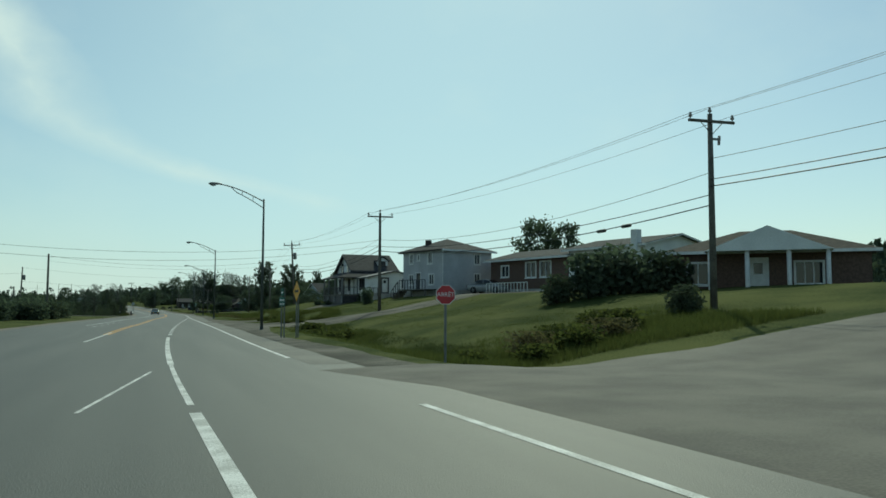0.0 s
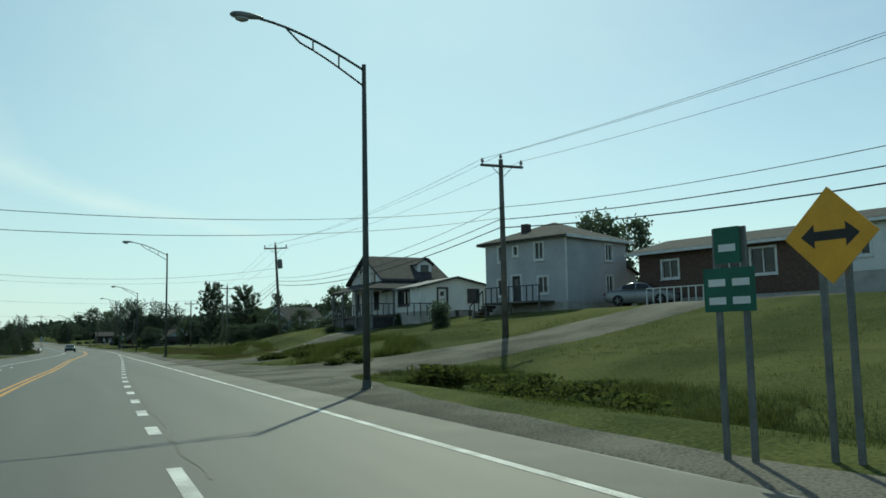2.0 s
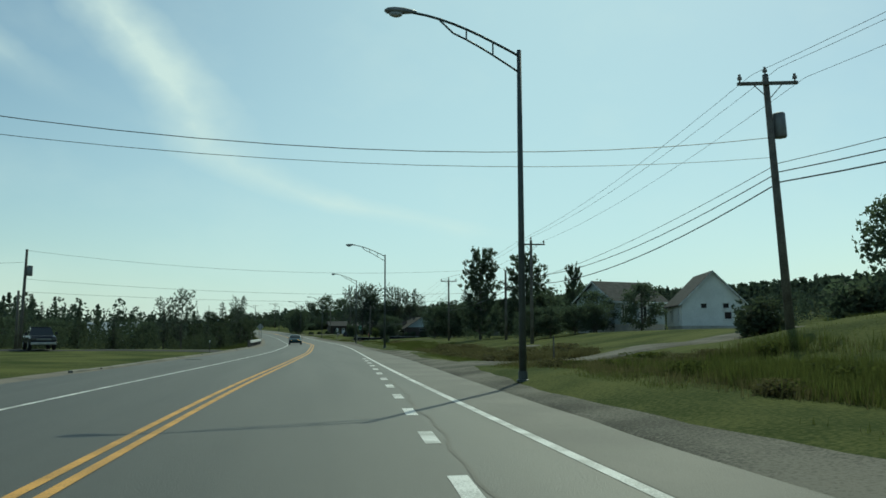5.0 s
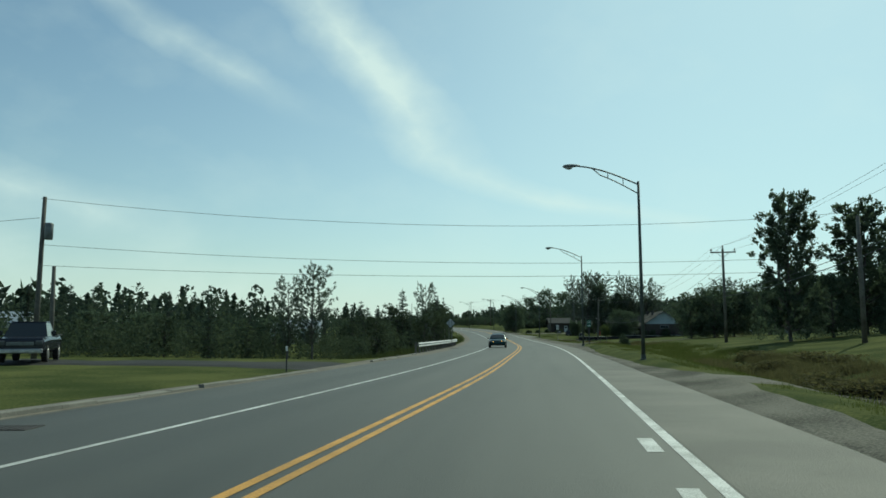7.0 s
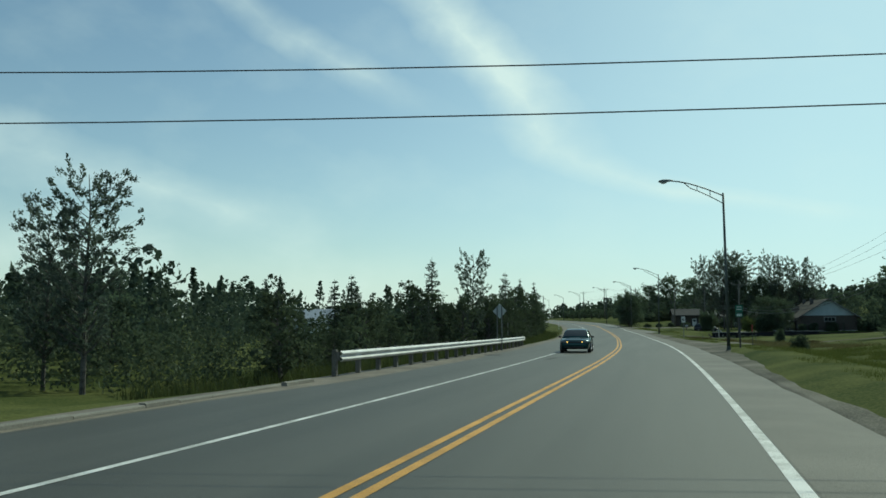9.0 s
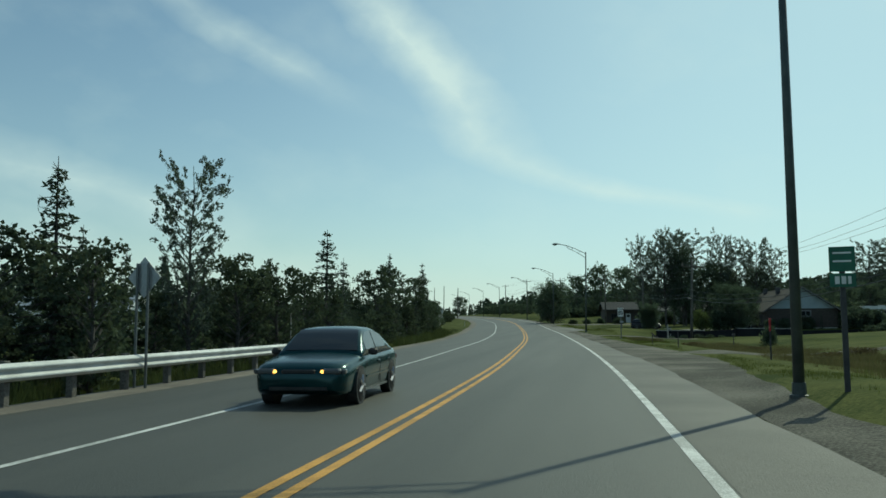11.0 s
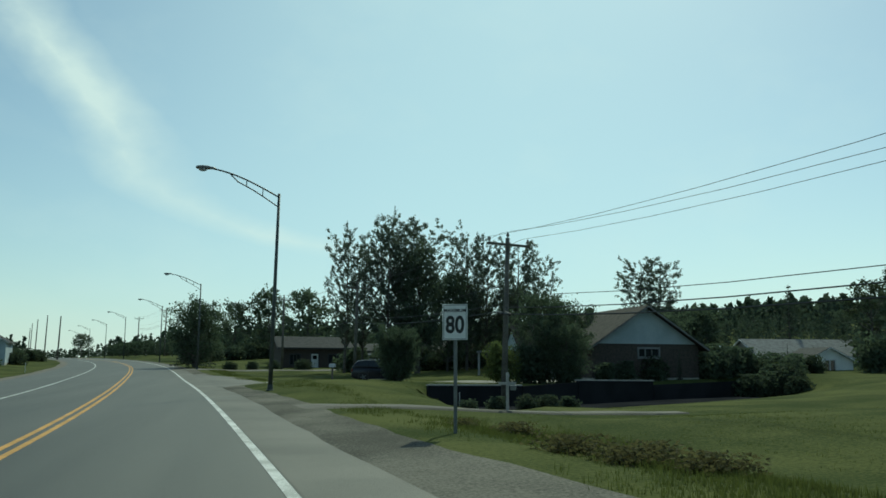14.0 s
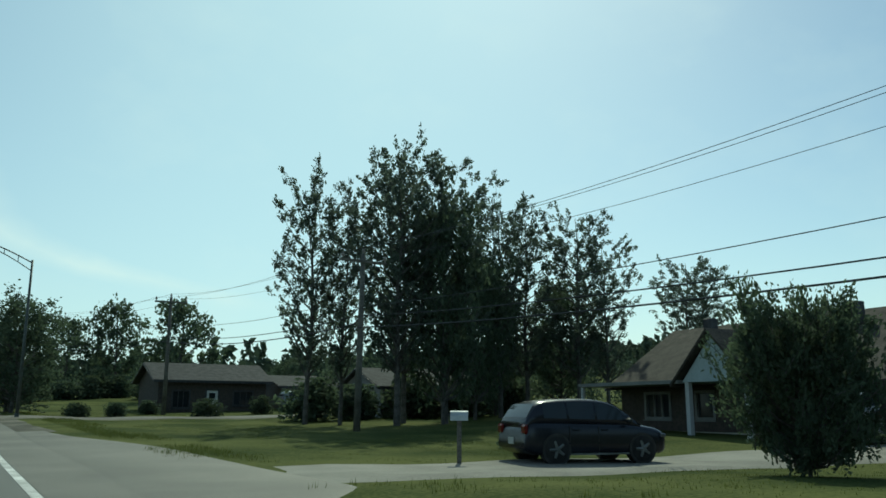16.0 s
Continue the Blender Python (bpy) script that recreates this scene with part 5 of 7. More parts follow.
# behind and beside the houses
for x, y, h, w in ((55.0, 113.0, 12.5, 0.75), (58.5, 112.0, 12.0, 0.75), (24.5, 116.5, 5.0, 0.85), (52, 326, 6, 1)):
    plant(BROAD, x, y, h, w)
for x, y, h, w in ((21.3, 160, 2.9, 1.25), (23.3, 160.6, 2.8, 1.3), (25.5, 160, 2.7, 1.3), (27.6, 160.8, 2.8, 1.3)):
    plant(FULL, x, y, h, w)
for x, y, h, w in ((22.2, 187, 12.0 - gz(22.2, 187), 0.85), (29.0, 190.3, 11.6 - gz(29.5, 190.3), 1.1), (34.6, 187.3, 10.2 - gz(34.6, 187.3), 0.55)):
    plant(COLUMN, x, y, h, w, label="tall dense poplar by the fields")
for x, y, h, w in ((29, 164, 4.2, 1.2), (32, 160, 4.6, 1.1), (26, 189, 5.0, 1.0), (32, 191, 5.4, 1.1), (23.2, 231, 5.8, 1.05), (25.8, 229.6, 6.4, 1.1), (28.8, 232, 6.2, 1.1), (31.4, 230.5, 7.0, 1.0), (27.5, 236, 6.0, 1.2),
                   (38, 230, 6.5, 1.3), (44, 240, 7, 1.2), (36, 205, 7, 1.2), (45, 212, 8, 1.2), (46, 322, 5.6, 1.1), (52, 324, 6.0, 1.0), (41, 316, 5.0, 1.0)):
    plant(BROAD, x, y, h, w)
for x, y, h, w in ((20.4, 291.4, 5.3, 0.85), (22.5, 292.4, 5.0, 0.85), (21.4, 289.6, 3.6, 0.85)):
    plant(FULL, x, y, h, w, label="broad dark tree in front of the bungalow")
for x, y, h, w in ((25.6, 293.2, 1.2, 1.1), (27.3, 293.8, 1.3, 1.1), (29.6, 294.3, 0.9, 1.3), (12.9, 280.8, 0.55, 1.4), (14.2, 280.5, 0.65, 1.4), (15.6, 280.4, 0.75, 1.4), (16.9, 281.0, 0.7, 1.5), (18.2, 281.8, 0.6, 1.5)):
    plant(BUSH, x, y, h, w)
for x, y, h, w in ((31.6, 294.5, 2.1, 0.6), (51.4, 309.6, 2.4, 0.45), (52.6, 307.6, 2.3, 0.45), (60.6, 307.2, 9.2, 1.3), (63.5, 309, 7.6, 1.2), (58, 318, 8.4, 0.9), (49, 326, 8.6, 0.8), (40.5, 262, 4.0, 0.8)):
    plant(SPRUCE, x, y, h, w)
for x, y, h, w in ((39.5, 273, 7.6, 0.85), (43.5, 276, 6.4, 0.9)):
    plant(FULL, x, y, h, w, label="dark leafy tree at the edge of the lawn")
for x, y, h, w in ((34.6, 296.2, 2.2, 1.1), (36.0, 297.0, 2.3, 1.0), (37.4, 297.6, 2.1, 1.1), (38.9, 298.1, 2.0, 1.1), (38.3, 293.4, 1.6, 1.3), (39.3, 295.0, 1.6, 1.2), (38.6, 291.7, 1.2, 1.3), (37.0, 294.4, 1.5, 1.2), (40.4, 297.2, 1.4, 1.2), (40.6, 298.6, 1.7, 1.2), (42.4, 299.0, 1.6, 1.2), (44.2, 299.4, 1.5, 1.2), (46.2, 299.6, 1.4, 1.3)):
    plant(BUSH, x, y, h, w, label="dark hedge shrub behind the sunken yard")
for x, y, h, w in ((-1.5, 378, 2.2, 1.5), (1.5, 384, 2.4, 1.5), (4.5, 386, 2.6, 1.5), (7.5, 388, 2.6, 1.5), (10.5, 380, 2.6, 1.5), (13.5, 378, 2.8, 1.5), (16.5, 372, 2.6, 1.5), (-4.5, 368, 2.2, 1.5), (19.5, 368, 2.4, 1.5)):
    plant(BUSH, x, y, h, w, label="dark garden shrub under the far trees")
# rough growth along the ditch
gr = random.Random(77)
for k in range(36):
    y = 125 + gr.uniform(0, 44)
    plant(SCRUB, float(right_x(y)) + gr.uniform(6.3, 10.5), y, gr.uniform(0.28, 0.58), gr.uniform(1.5, 2.6), label="low brownish scrub in the ditch")
for x, y in ((8.1, 257.3), (8.3, 255.8), (9.3, 257.0), (9.2, 254.9), (8.6, 261.7), (8.9, 259.4), (7.9, 263.5)):
    plant(SCRUB, x, y, gr.uniform(0.2, 0.36), gr.uniform(1.6, 2.4), label="low olive weeds at the ditch edge")
for k in range(20):
    y = 100 + gr.uniform(0, 16)
    plant(CLUMP if k % 2 else SCRUB, float(right_x(y)) + gr.uniform(4.6, 8.6), y, gr.uniform(0.16, 0.34), gr.uniform(1.5, 2.6), label="low leafy weeds in the rough grass")
for k in range(12):
    y = 71.5 + gr.uniform(0, 12)
    x = gr.uniform(max(9.6, 10.9 - 0.4 * (y - 70)), 9.9 + 0.45 * (84 - y))
    if y - 82 < x - 8 and x < 15:
        plant(CLUMP, x, y, gr.uniform(0.3, 0.5), gr.uniform(1.2, 2.0), label="low olive weeds on the bank between the drives")
for k in range(8):
    y = 49 + gr.uniform(0, 13)
    plant(CLUMP, float(right_x(y)) + gr.uniform(5.8, 9.0), y, gr.uniform(0.4, 0.8), gr.uniform(1.2, 2.0), label="low olive weeds in the ditch")
for k in range(12):
    y = 222 + gr.uniform(0, 30)
    plant(BROWN if k % 3 else SCRUB, float(right_x(y)) + gr.uniform(7.0, 13.0), y, gr.uniform(0.16, 0.34), gr.uniform(1.6, 2.8), label="rough brown clump of weeds beyond the gravel")
for x, y, h, w in ((11.5, 23.8, 0.6, 1.3), (13.4, 24.4, 0.75, 1.3), (15.2, 25.2, 0.7, 1.5), (10.0, 25.6, 0.5, 1.5), (16.8, 27.0, 0.8, 1.5), (12.6, 26.4, 0.7, 1.4), (17.6, 30.0, 0.7, 1.5), (14.4, 28.2, 0.6, 1.6)):
    plant(SCRUB if int(x) % 3 == 0 else CLUMP, x, y, h, w, label="rough weeds beside the side street")
# shrubs of the gardens
plant(GARDEN, 11.3, 289.9, 2.6, 0.7)
for x, y, h, w in ((17.2, 289.3, 2.3, 0.85), (40.4, 296.0, 1.3, 0.95)):
    plant(LIGHT, x, y, h, w)
for x, y, h, w in ((20.2, 81.0, 1.7, 0.75), (22.4, 93.6, 0.9, 0.8), (23.6, 92.6, 0.8, 0.9), (19.0, 95.6, 0.6, 1.3), (18.2, 98, 0.7, 1.2), (21.4, 29.4, 1.2, 1.1), (24.4, 43, 2.5, 1.2), (26.3, 42.6, 2.9, 1.25), (28.3, 41.6, 2.4, 1.2), (22.6, 43.8, 1.7, 1.0), (30, 295.6, 1.6, 1.2), (34.5, 297.0, 1.7, 1.2), (39.5, 293.5, 1.6, 1.2), (41.5, 296, 1.6, 1.2), (14, 327, 2.4, 1.3), (17, 328, 2.0, 1.4), (20.5, 327.5, 2.6, 1.3), (24, 327, 2.2, 1.3), (28, 328, 2.4, 1.3),
                   (50.9, 298.5, 3.0, 1.0), (19.3, 290.2, 2.1, 1.1), (21.2, 289.4, 1.4, 1.1), (16.6, 250.8, 1.25, 0.75), (13, 215, 1.1, 1.0), (24, 118, 2.0, 1.4), (27, 120, 2.2, 1.4), (22, 122.5, 1.8, 1.3), (13, 302, 0.8, 1.3),
                   (9.5, 336, 1.2, 1.4), (6.5, 343, 1.0, 1.4), (14, 340, 1.3, 1.2), (4, 338, 0.9, 1.5), (1.5, 337, 0.9, 1.5)):
    plant(BUSH, x, y, h, w)

# mixed wood on the far side of the road, with a wedge left open to fit the camera's view of the barn
def view_wedge(x, y):
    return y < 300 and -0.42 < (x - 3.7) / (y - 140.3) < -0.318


rng = random.Random(5)
for k in range(82):
    y = 174 + 1.5 * k + rng.uniform(-0.7, 0.7)
    row = k % 3
    x = float(left_x(y)) - (8.2 + row * 3.4 + rng.uniform(-1.2, 1.2)) - (8 if y < 176 else 0)
    kind = rng.random()
    h = rng.uniform(2.3, 4.6) + 0.4 * row - (0.9 if y < 206 else 0)
    if view_wedge(x, y):
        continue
    if kind < 0.4:
        plant(SLIM, x, y, h, 1.25)
    elif kind < 0.58:
        plant(BROAD, x, y, h * 0.85, 1.1)
    else:
        plant(SPRUCE, x, y, h * 1.12, 0.9)
for models, x, y, h, w in ((SLIM, -9.2, 221, 4.8, 1.0), (SLIM, -8.8, 224, 4.6, 1.0), (SLIM, -9.0, 227.5, 4.4, 1.0), (SLIM, -8.9, 231, 3.6, 1.1), (SPRUCE, -10.7, 236.2, 7.5, 1.25), (ASPENS, -9.9, 218.3, 8.3, 0.8), (SPRUCE, -13.8, 203.5, 4.8, 1.3), (SPRUCE, -14.8, 205.5, 5.4, 1.3), (SPRUCE, -15.6, 204.5, 5.0, 1.3), (SPRUCE, -13.0, 201.8, 3.8, 1.3), (SLIM, -12.9, 212.0, 5.2, 1.1), (SPRUCE, -11.8, 213.5, 7.2, 1.0), (SLIM, -9.0, 211.2, 4.4, 1.0), (ASPENS, -12.3, 177.4, 6.9, 1.0), (ASPENS, -14.2, 178.0, 6.0, 0.9), (SPRUCE, -22, 192, 4.4, 1.1), (BROAD, -27, 183, 3.4, 1.4),
                           (BROAD, -33, 186, 3.6, 1.4), (SPRUCE, -48.2, 200, 6.7, 1.1), (SPRUCE, -45.9, 200, 6.8, 1.1), (SPRUCE, -43.6, 200, 6.8, 1.1), (SPRUCE, -41.6, 201, 6.5, 1.0), (SPRUCE, -38, 200, 6.0, 1.0), (SPRUCE, -35.6, 201, 5.1, 1.0), (SPRUCE, -33.2, 200, 6.0, 0.9), (SPRUCE, -30.8, 200, 5.1, 0.9), (SPRUCE, -28.6, 200, 5.4, 0.9), (BROAD, -42, 184, 3.8, 1.5), (BROAD, -48, 186, 4.2, 1.4), (SPRUCE, -17.4, 200, 4.2, 1.2), (SPRUCE, -15.2, 286, 8.6, 0.9), (SPRUCE, -13.8, 264, 8.2, 0.9), (SLIM, -14.3, 269, 7.2, 1.0), (SLIM, -14.5, 279, 6.6, 1.1), (SPRUCE, -16, 289.5, 7.0, 0.9), (SLIM, -13.0, 256, 6.4, 1.0), (SPRUCE, -13.4, 248, 6.6, 0.9), (BROAD, -16.5, 294, 4.2, 1.1)):
    plant(models, x, y, h, w)
for k in range(30):
    y = 20 + 5.2 * k
    x = float(left_x(y)) - 32 - rng.uniform(0, 8)
    plant(BROAD if k % 3 else SPRUCE, x, y, rng.uniform(4.2, 6.4) * (1.0 if k < 23 else 0.7), 1.1)
for k in range(10):
    plant(BUSH, float(left_x(70 + 4 * k)) - 10 - rng.uniform(0, 5), 60 + 4.4 * k, rng.uniform(1.6, 2.6), 1.3)

for x, y, h, w in ((-12.8, 100, 2.2, 1.2), (-14.2, 104, 2.8, 1.2), (-12.6, 108, 2.0, 1.3), (-15, 112, 3.0, 1.2), (-13.4, 116, 2.4, 1.3), (-13.0, 122, 2.2, 1.3), (-15.5, 125, 2.9, 1.2)):
    plant(BUSH, x, y, h, w)


def far_wood(name, label, spots, seed, per=46, leaf=0.75, material=None):
    """A distant stand of trees, kept as one body of leaf clumps."""
    g = np.random.default_rng(seed)
    cs, sz = [], []
    for x, y, h, pointed in spots:
        z0 = gz(x, y)
        u = g.random(per)
        a = g.random(per) * 6.283
        r = (0.20 * h * (1 - u) ** 0.8 if pointed else 0.30 * h * np.sin(np.pi * np.clip(u * 0.85 + 0.15, 0, 1)) ** 0.6) * np.sqrt(g.random(per))
        cs.append(np.stack([x + r * np.cos(a), y + r * np.sin(a), z0 + h * (0.04 + 0.96 * u)], -1))
        sz.append(leaf * (0.5 + 0.7 * g.random(per)) * (h / 8))
    cs, sz = np.concatenate(cs), np.concatenate(sz)
    me = leaf_mesh(name, cs, sz, g, material or NEEDLE)
    ob = new(name, me)
    return tagged(ob, label, "woods", "", "stuff")


g = random.Random(8)
spots = []
for k in range(2600):
    y = g.uniform(-120, 620)
    d = g.uniform(95, 270)
    spots.append((float(right_x(y)) + d, y, g.uniform(4.4, 7.6), g.random() < 0.6))
close = [p for p in spots if p[0] - float(right_x(p[1])) < 150]
far_wood("hillside_forest", "dark mixed forest covering a distant hillside", [p for p in spots if p not in close], 3, 28, 1.75)
far_wood("hillside_forest", "dark mixed forest at the foot of a hillside", close, 23, 62, 0.9)
spots = []
for k in range(420):
    y = g.uniform(400, 660)
    d = g.uniform(16, 90)
    spots.append((float(right_x(y)) + d, y, g.uniform(4.5, 8), g.random() < 0.4))
for k in range(330):
    y = g.uniform(330, 800)
    spots.append((float(left_x(y)) - g.uniform(30, 120), y, g.uniform(3.5, 6), g.random() < 0.5))
for k in range(500):
    y = g.uniform(-60, 340)
    spots.append((float(left_x(y)) - g.uniform(50, 130), y, g.uniform(7, 11) if y < 120 or y > 240 else g.uniform(3.6, 5.6), g.random() < 0.5))
for k in range(640):
    spots.append((g.uniform(-240, 60), g.uniform(790, 880), g.uniform(4, 7.5), g.random() < 0.4))
for k in range(120):
    y = g.uniform(400, 640)
    spots.append((float(left_x(y)) - g.uniform(9, 26), y, g.uniform(2.5, 4.5), g.random() < 0.5))
for k in range(160):
    y = g.uniform(180, 300)
    spots.append((float(right_x(y)) + g.uniform(50, 95), y, g.uniform(3.6, 5.4), g.random() < 0.5))
for k in range(150):
    y = g.uniform(186, 290)
    spots.append((float(left_x(y)) - g.uniform(18, 50), y, g.uniform(4.0, 6.6), g.random() < 0.6))
near_stand = [p for p in spots if p[1] < 345 and (p[0] > -75) and not view_wedge(p[0], p[1])]

far_wood("distant_treeline", "dark distant line of mixed trees", [p for p in spots if p not in near_stand and not view_wedge(p[0], p[1])], 4, 40, 0.98)
far_wood("field_wood", "dark mixed trees beyond the fields", near_stand, 14, 150, 0.38)


spots = []
for k in range(620):
    y = g.uniform(170, 300)
    spots.append((float(left_x(y)) - g.uniform(7.2, 19) - (7 if y < 177 else 0), y, g.uniform(1.4, 3.2), g.random() < 0.2))
for k in range(120):
    y = g.uniform(165, 200)
    spots.append((float(left_x(y)) - g.uniform(18, 48), max(y, 172 + g.uniform(0, 12)), g.uniform(1.6, 3.4), g.random() < 0.2))
for k in range(160):
    y = g.uniform(20, 110)
    spots.append((float(left_x(y)) - g.uniform(26, 44), y, g.uniform(1.6, 3.2), g.random() < 0.2))
for k in range(190):
    x = g.uniform(-62, -9)
    spots.append((x, 174.5 + 0.05 * (x + 10) + g.uniform(0, 7) + (3 if x > -12 else 0), g.uniform(1.2, 2.8), g.random() < 0.15))
spots = [(x, y, min(h, 1.8) if x < 0 and view_wedge(x, y) else h, q) for x, y, h, q in spots]
far_wood("undergrowth", "dense olive undergrowth between the roadside trees", spots, 6, 82, 0.37, LEAF_DRY)
spots = [(g.uniform(22.5, 33), g.uniform(229, 238), g.uniform(2.0, 4.4), False) for k in range(60)]
spots += [(g.uniform(21.5, 36), g.uniform(187, 197), g.uniform(1.4, 3.0), False) for k in range(70)]
spots += [(g.uniform(20.5, 29), g.uniform(160, 165), g.uniform(1.4, 2.4), False) for k in range(36)]
far_wood("undergrowth", "dense dark shrubs below the trees across the lawn", spots, 16, 130, 0.3, LEAF)
spots = [(g.uniform(38, 84), g.uniform(319, 348), g.uniform(3.0, 5.2), g.random() < 0.4) for k in range(90)]
spots += [(g.uniform(62, 84), g.uniform(286, 320), g.uniform(2.8, 4.8), g.random() < 0.5) for k in range(70)]
far_wood("field_wood", "dark mixed trees behind the bungalows", spots, 17, 170, 0.37)


# ---- grasses ----
def grasses(name, label, area, count, lo, hi, material, seed, clump=6):
    """Blades in tufts over area(rng) spots."""
    g = np.random.default_rng(seed)
    xy = np.array([area(g) for _ in range(count // clump)])
    xy = xy[~on_gravel(xy)]
    z = land(xy[:, 0], xy[:, 1])
    n = len(xy) * clump
    base = np.repeat(np.column_stack([xy, z]), clump, 0) + np.column_stack([g.normal(size=(n, 2)) * 0.10, np.zeros(n)])
    h = np.repeat(g.uniform(lo, hi, len(xy)), clump) * g.uniform(0.6, 1.1, n)
    a = g.random(n) * 6.283
    lean = h * g.uniform(0.1, 0.5, n)
    side = np.column_stack([-np.sin(a), np.cos(a), np.zeros(n)]) * (0.006 + 0.014 * h)[:, None]
    tip = base + np.column_stack([np.cos(a) * lean, np.sin(a) * lean, h])
    v = np.stack([base - side, base + side, tip], 1).reshape(-1, 3)
    me = bpy.data.meshes.new(name)
    me.vertices.add(3 * n)
    me.vertices.foreach_set("co", v.ravel())
    me.loops.add(3 * n)
    me.loops.foreach_set("vertex_index", np.arange(3 * n))
    me.polygons.add(n)
    me.polygons.foreach_set("loop_start", np.arange(0, 3 * n, 3))
    me.update(calc_edges=True)
    me.materials.append(material)
    return tagged(new(name, me), label, "grass", "", "stuff")


def strip_area(y0, y1, d0, d1, left=False):
    def pick(g):
        for _ in range(12):
            y = g.uniform(y0, y1)
            d = g.triangular(d0, (d0 + d1) / 2, d1) if d1 - d0 > 3 else g.uniform(d0, d1)
            if noise.noise((d * 0.45, y * 0.22, 3.1)) + 0.25 > g.random() * 0.6:
                break
        return (float(left_x(y)) - d, y) if left else (float(right_x(y)) + d, y)
    return pick


grasses("verge_grass", "sparse short verge grass along the gravel", strip_area(24, 345, 3.4, 5.4), 54000, 0.04, 0.15, WEED, 1)
grasses("ditch_weeds", "tall dark weeds in the roadside ditch, part of its shade in their colour", strip_area(24, 66, 5.4, 9.6), 50000, 0.06, 0.2, WEED_DARK, 2)
grasses("bank_weeds", "dark bushy weeds on the bank below the white house", strip_area(96, 108, 4.6, 9.8), 16000, 0.15, 0.5, WEED, 12)
grasses("ditch_weeds", "brownish seedy weeds in the ditch", strip_area(124, 170, 6.0, 10.8), 80000, 0.15, 0.5, RUST_WEED, 3)
grasses("ditch_weeds", "rough olive grass in the ditch", strip_area(168, 212, 4.6, 12.5), 44000, 0.08, 0.32, WEED, 33)
grasses("ditch_weeds", "tall weeds beyond the gravel", strip_area(214, 254, 6.2, 13.5), 50000, 0.08, 0.3, RUST_WEED, 4)
grasses("ditch_weeds", "dark weeds along the ditch edge", strip_area(252, 267, 4.2, 8.5), 12000, 0.05, 0.16, WEED, 5)
grasses("bank_weeds", "rough weeds on the bank behind the guardrail", strip_area(176, 300, 4.6, 9.5, True), 40000, 0.2, 0.8, WEED_DARK, 6)
grasses("bank_weeds", "rough dry grass beside the gravel", strip_area(94, 122, 3.6, 9.8), 50000, 0.06, 0.26, RUST_WEED, 31)
grasses("bank_weeds", "lumpy olive weeds on the bank between two drives", strip_area(70, 86, 4.8, 12), 66000, 0.15, 0.5, WEED, 13)
grasses("ditch_weeds", "dense dark weeds filling the ditch", strip_area(47, 63, 5.6, 9.6), 30000, 0.08, 0.24, WEED, 14)
grasses("lawn_grass", "short uneven lawn blades", strip_area(24, 110, 8.5, 22), 40000, 0.04, 0.11, WEED, 7)
grasses("lawn_grass", "short uneven lawn blades", strip_area(246, 345, 3.2, 22), 44000, 0.02, 0.06, WEED, 8)
grasses("street_weeds", "tall rough weeds between the side street and the lawn", lambda g: (g.uniform(8.0, 22.0), 22.3 + g.random() * g.uniform(2, 13)), 50000, 0.08, 0.34, WEED, 21)

# ---- houses ----
def wall_cells(s, axis, fixed0, fixed1, a0, a1, z0, z1, holes):
    """One connected wall between a0 and a1, with the rectangular holes (u0, u1, w0, w1) cut through."""
    us = sorted({a0, a1, *[v for h in holes for v in h[:2]]})
    ws = sorted({z0, z1, *[v for h in holes for v in h[2:4]]})
    nu, nw = len(us) - 1, len(ws) - 1

    def solid(i, j):
        if not (0 <= i < nu and 0 <= j < nw):
            return False
        cu, cw = (us[i] + us[i + 1]) / 2, (ws[j] + ws[j + 1]) / 2
        return not any(h[0] <= cu <= h[1] and h[2] <= cw <= h[3] for h in holes)
    index, vs, fs = {}, [], []

    def vert(i, j, k):
        if (i, j, k) not in index:
            f = (fixed0, fixed1)[k]
            index[i, j, k] = len(vs)
            vs.append((us[i], f, ws[j]) if axis == "x" else (f, us[i], ws[j]))
        return index[i, j, k]
    for i in range(nu):
        for j in range(nw):
            if not solid(i, j):
                continue
            for k in (0, 1):
                fs.append([vert(i, j, k), vert(i + 1, j, k), vert(i + 1, j + 1, k), vert(i, j + 1, k)])
            for di, dj, e in ((-1, 0, ((0, 0), (0, 1))), (1, 0, ((1, 0), (1, 1))), (0, -1, ((0, 0), (1, 0))), (0, 1, ((0, 1), (1, 1)))):
                if not solid(i + di, j + dj):
                    (p, q), (r, t) = e
                    fs.append([vert(i + p, j + q, 0), vert(i + r, j + t, 0), vert(i + r, j + t, 1), vert(i + p, j + q, 1)])
    s.add(vs, fs)


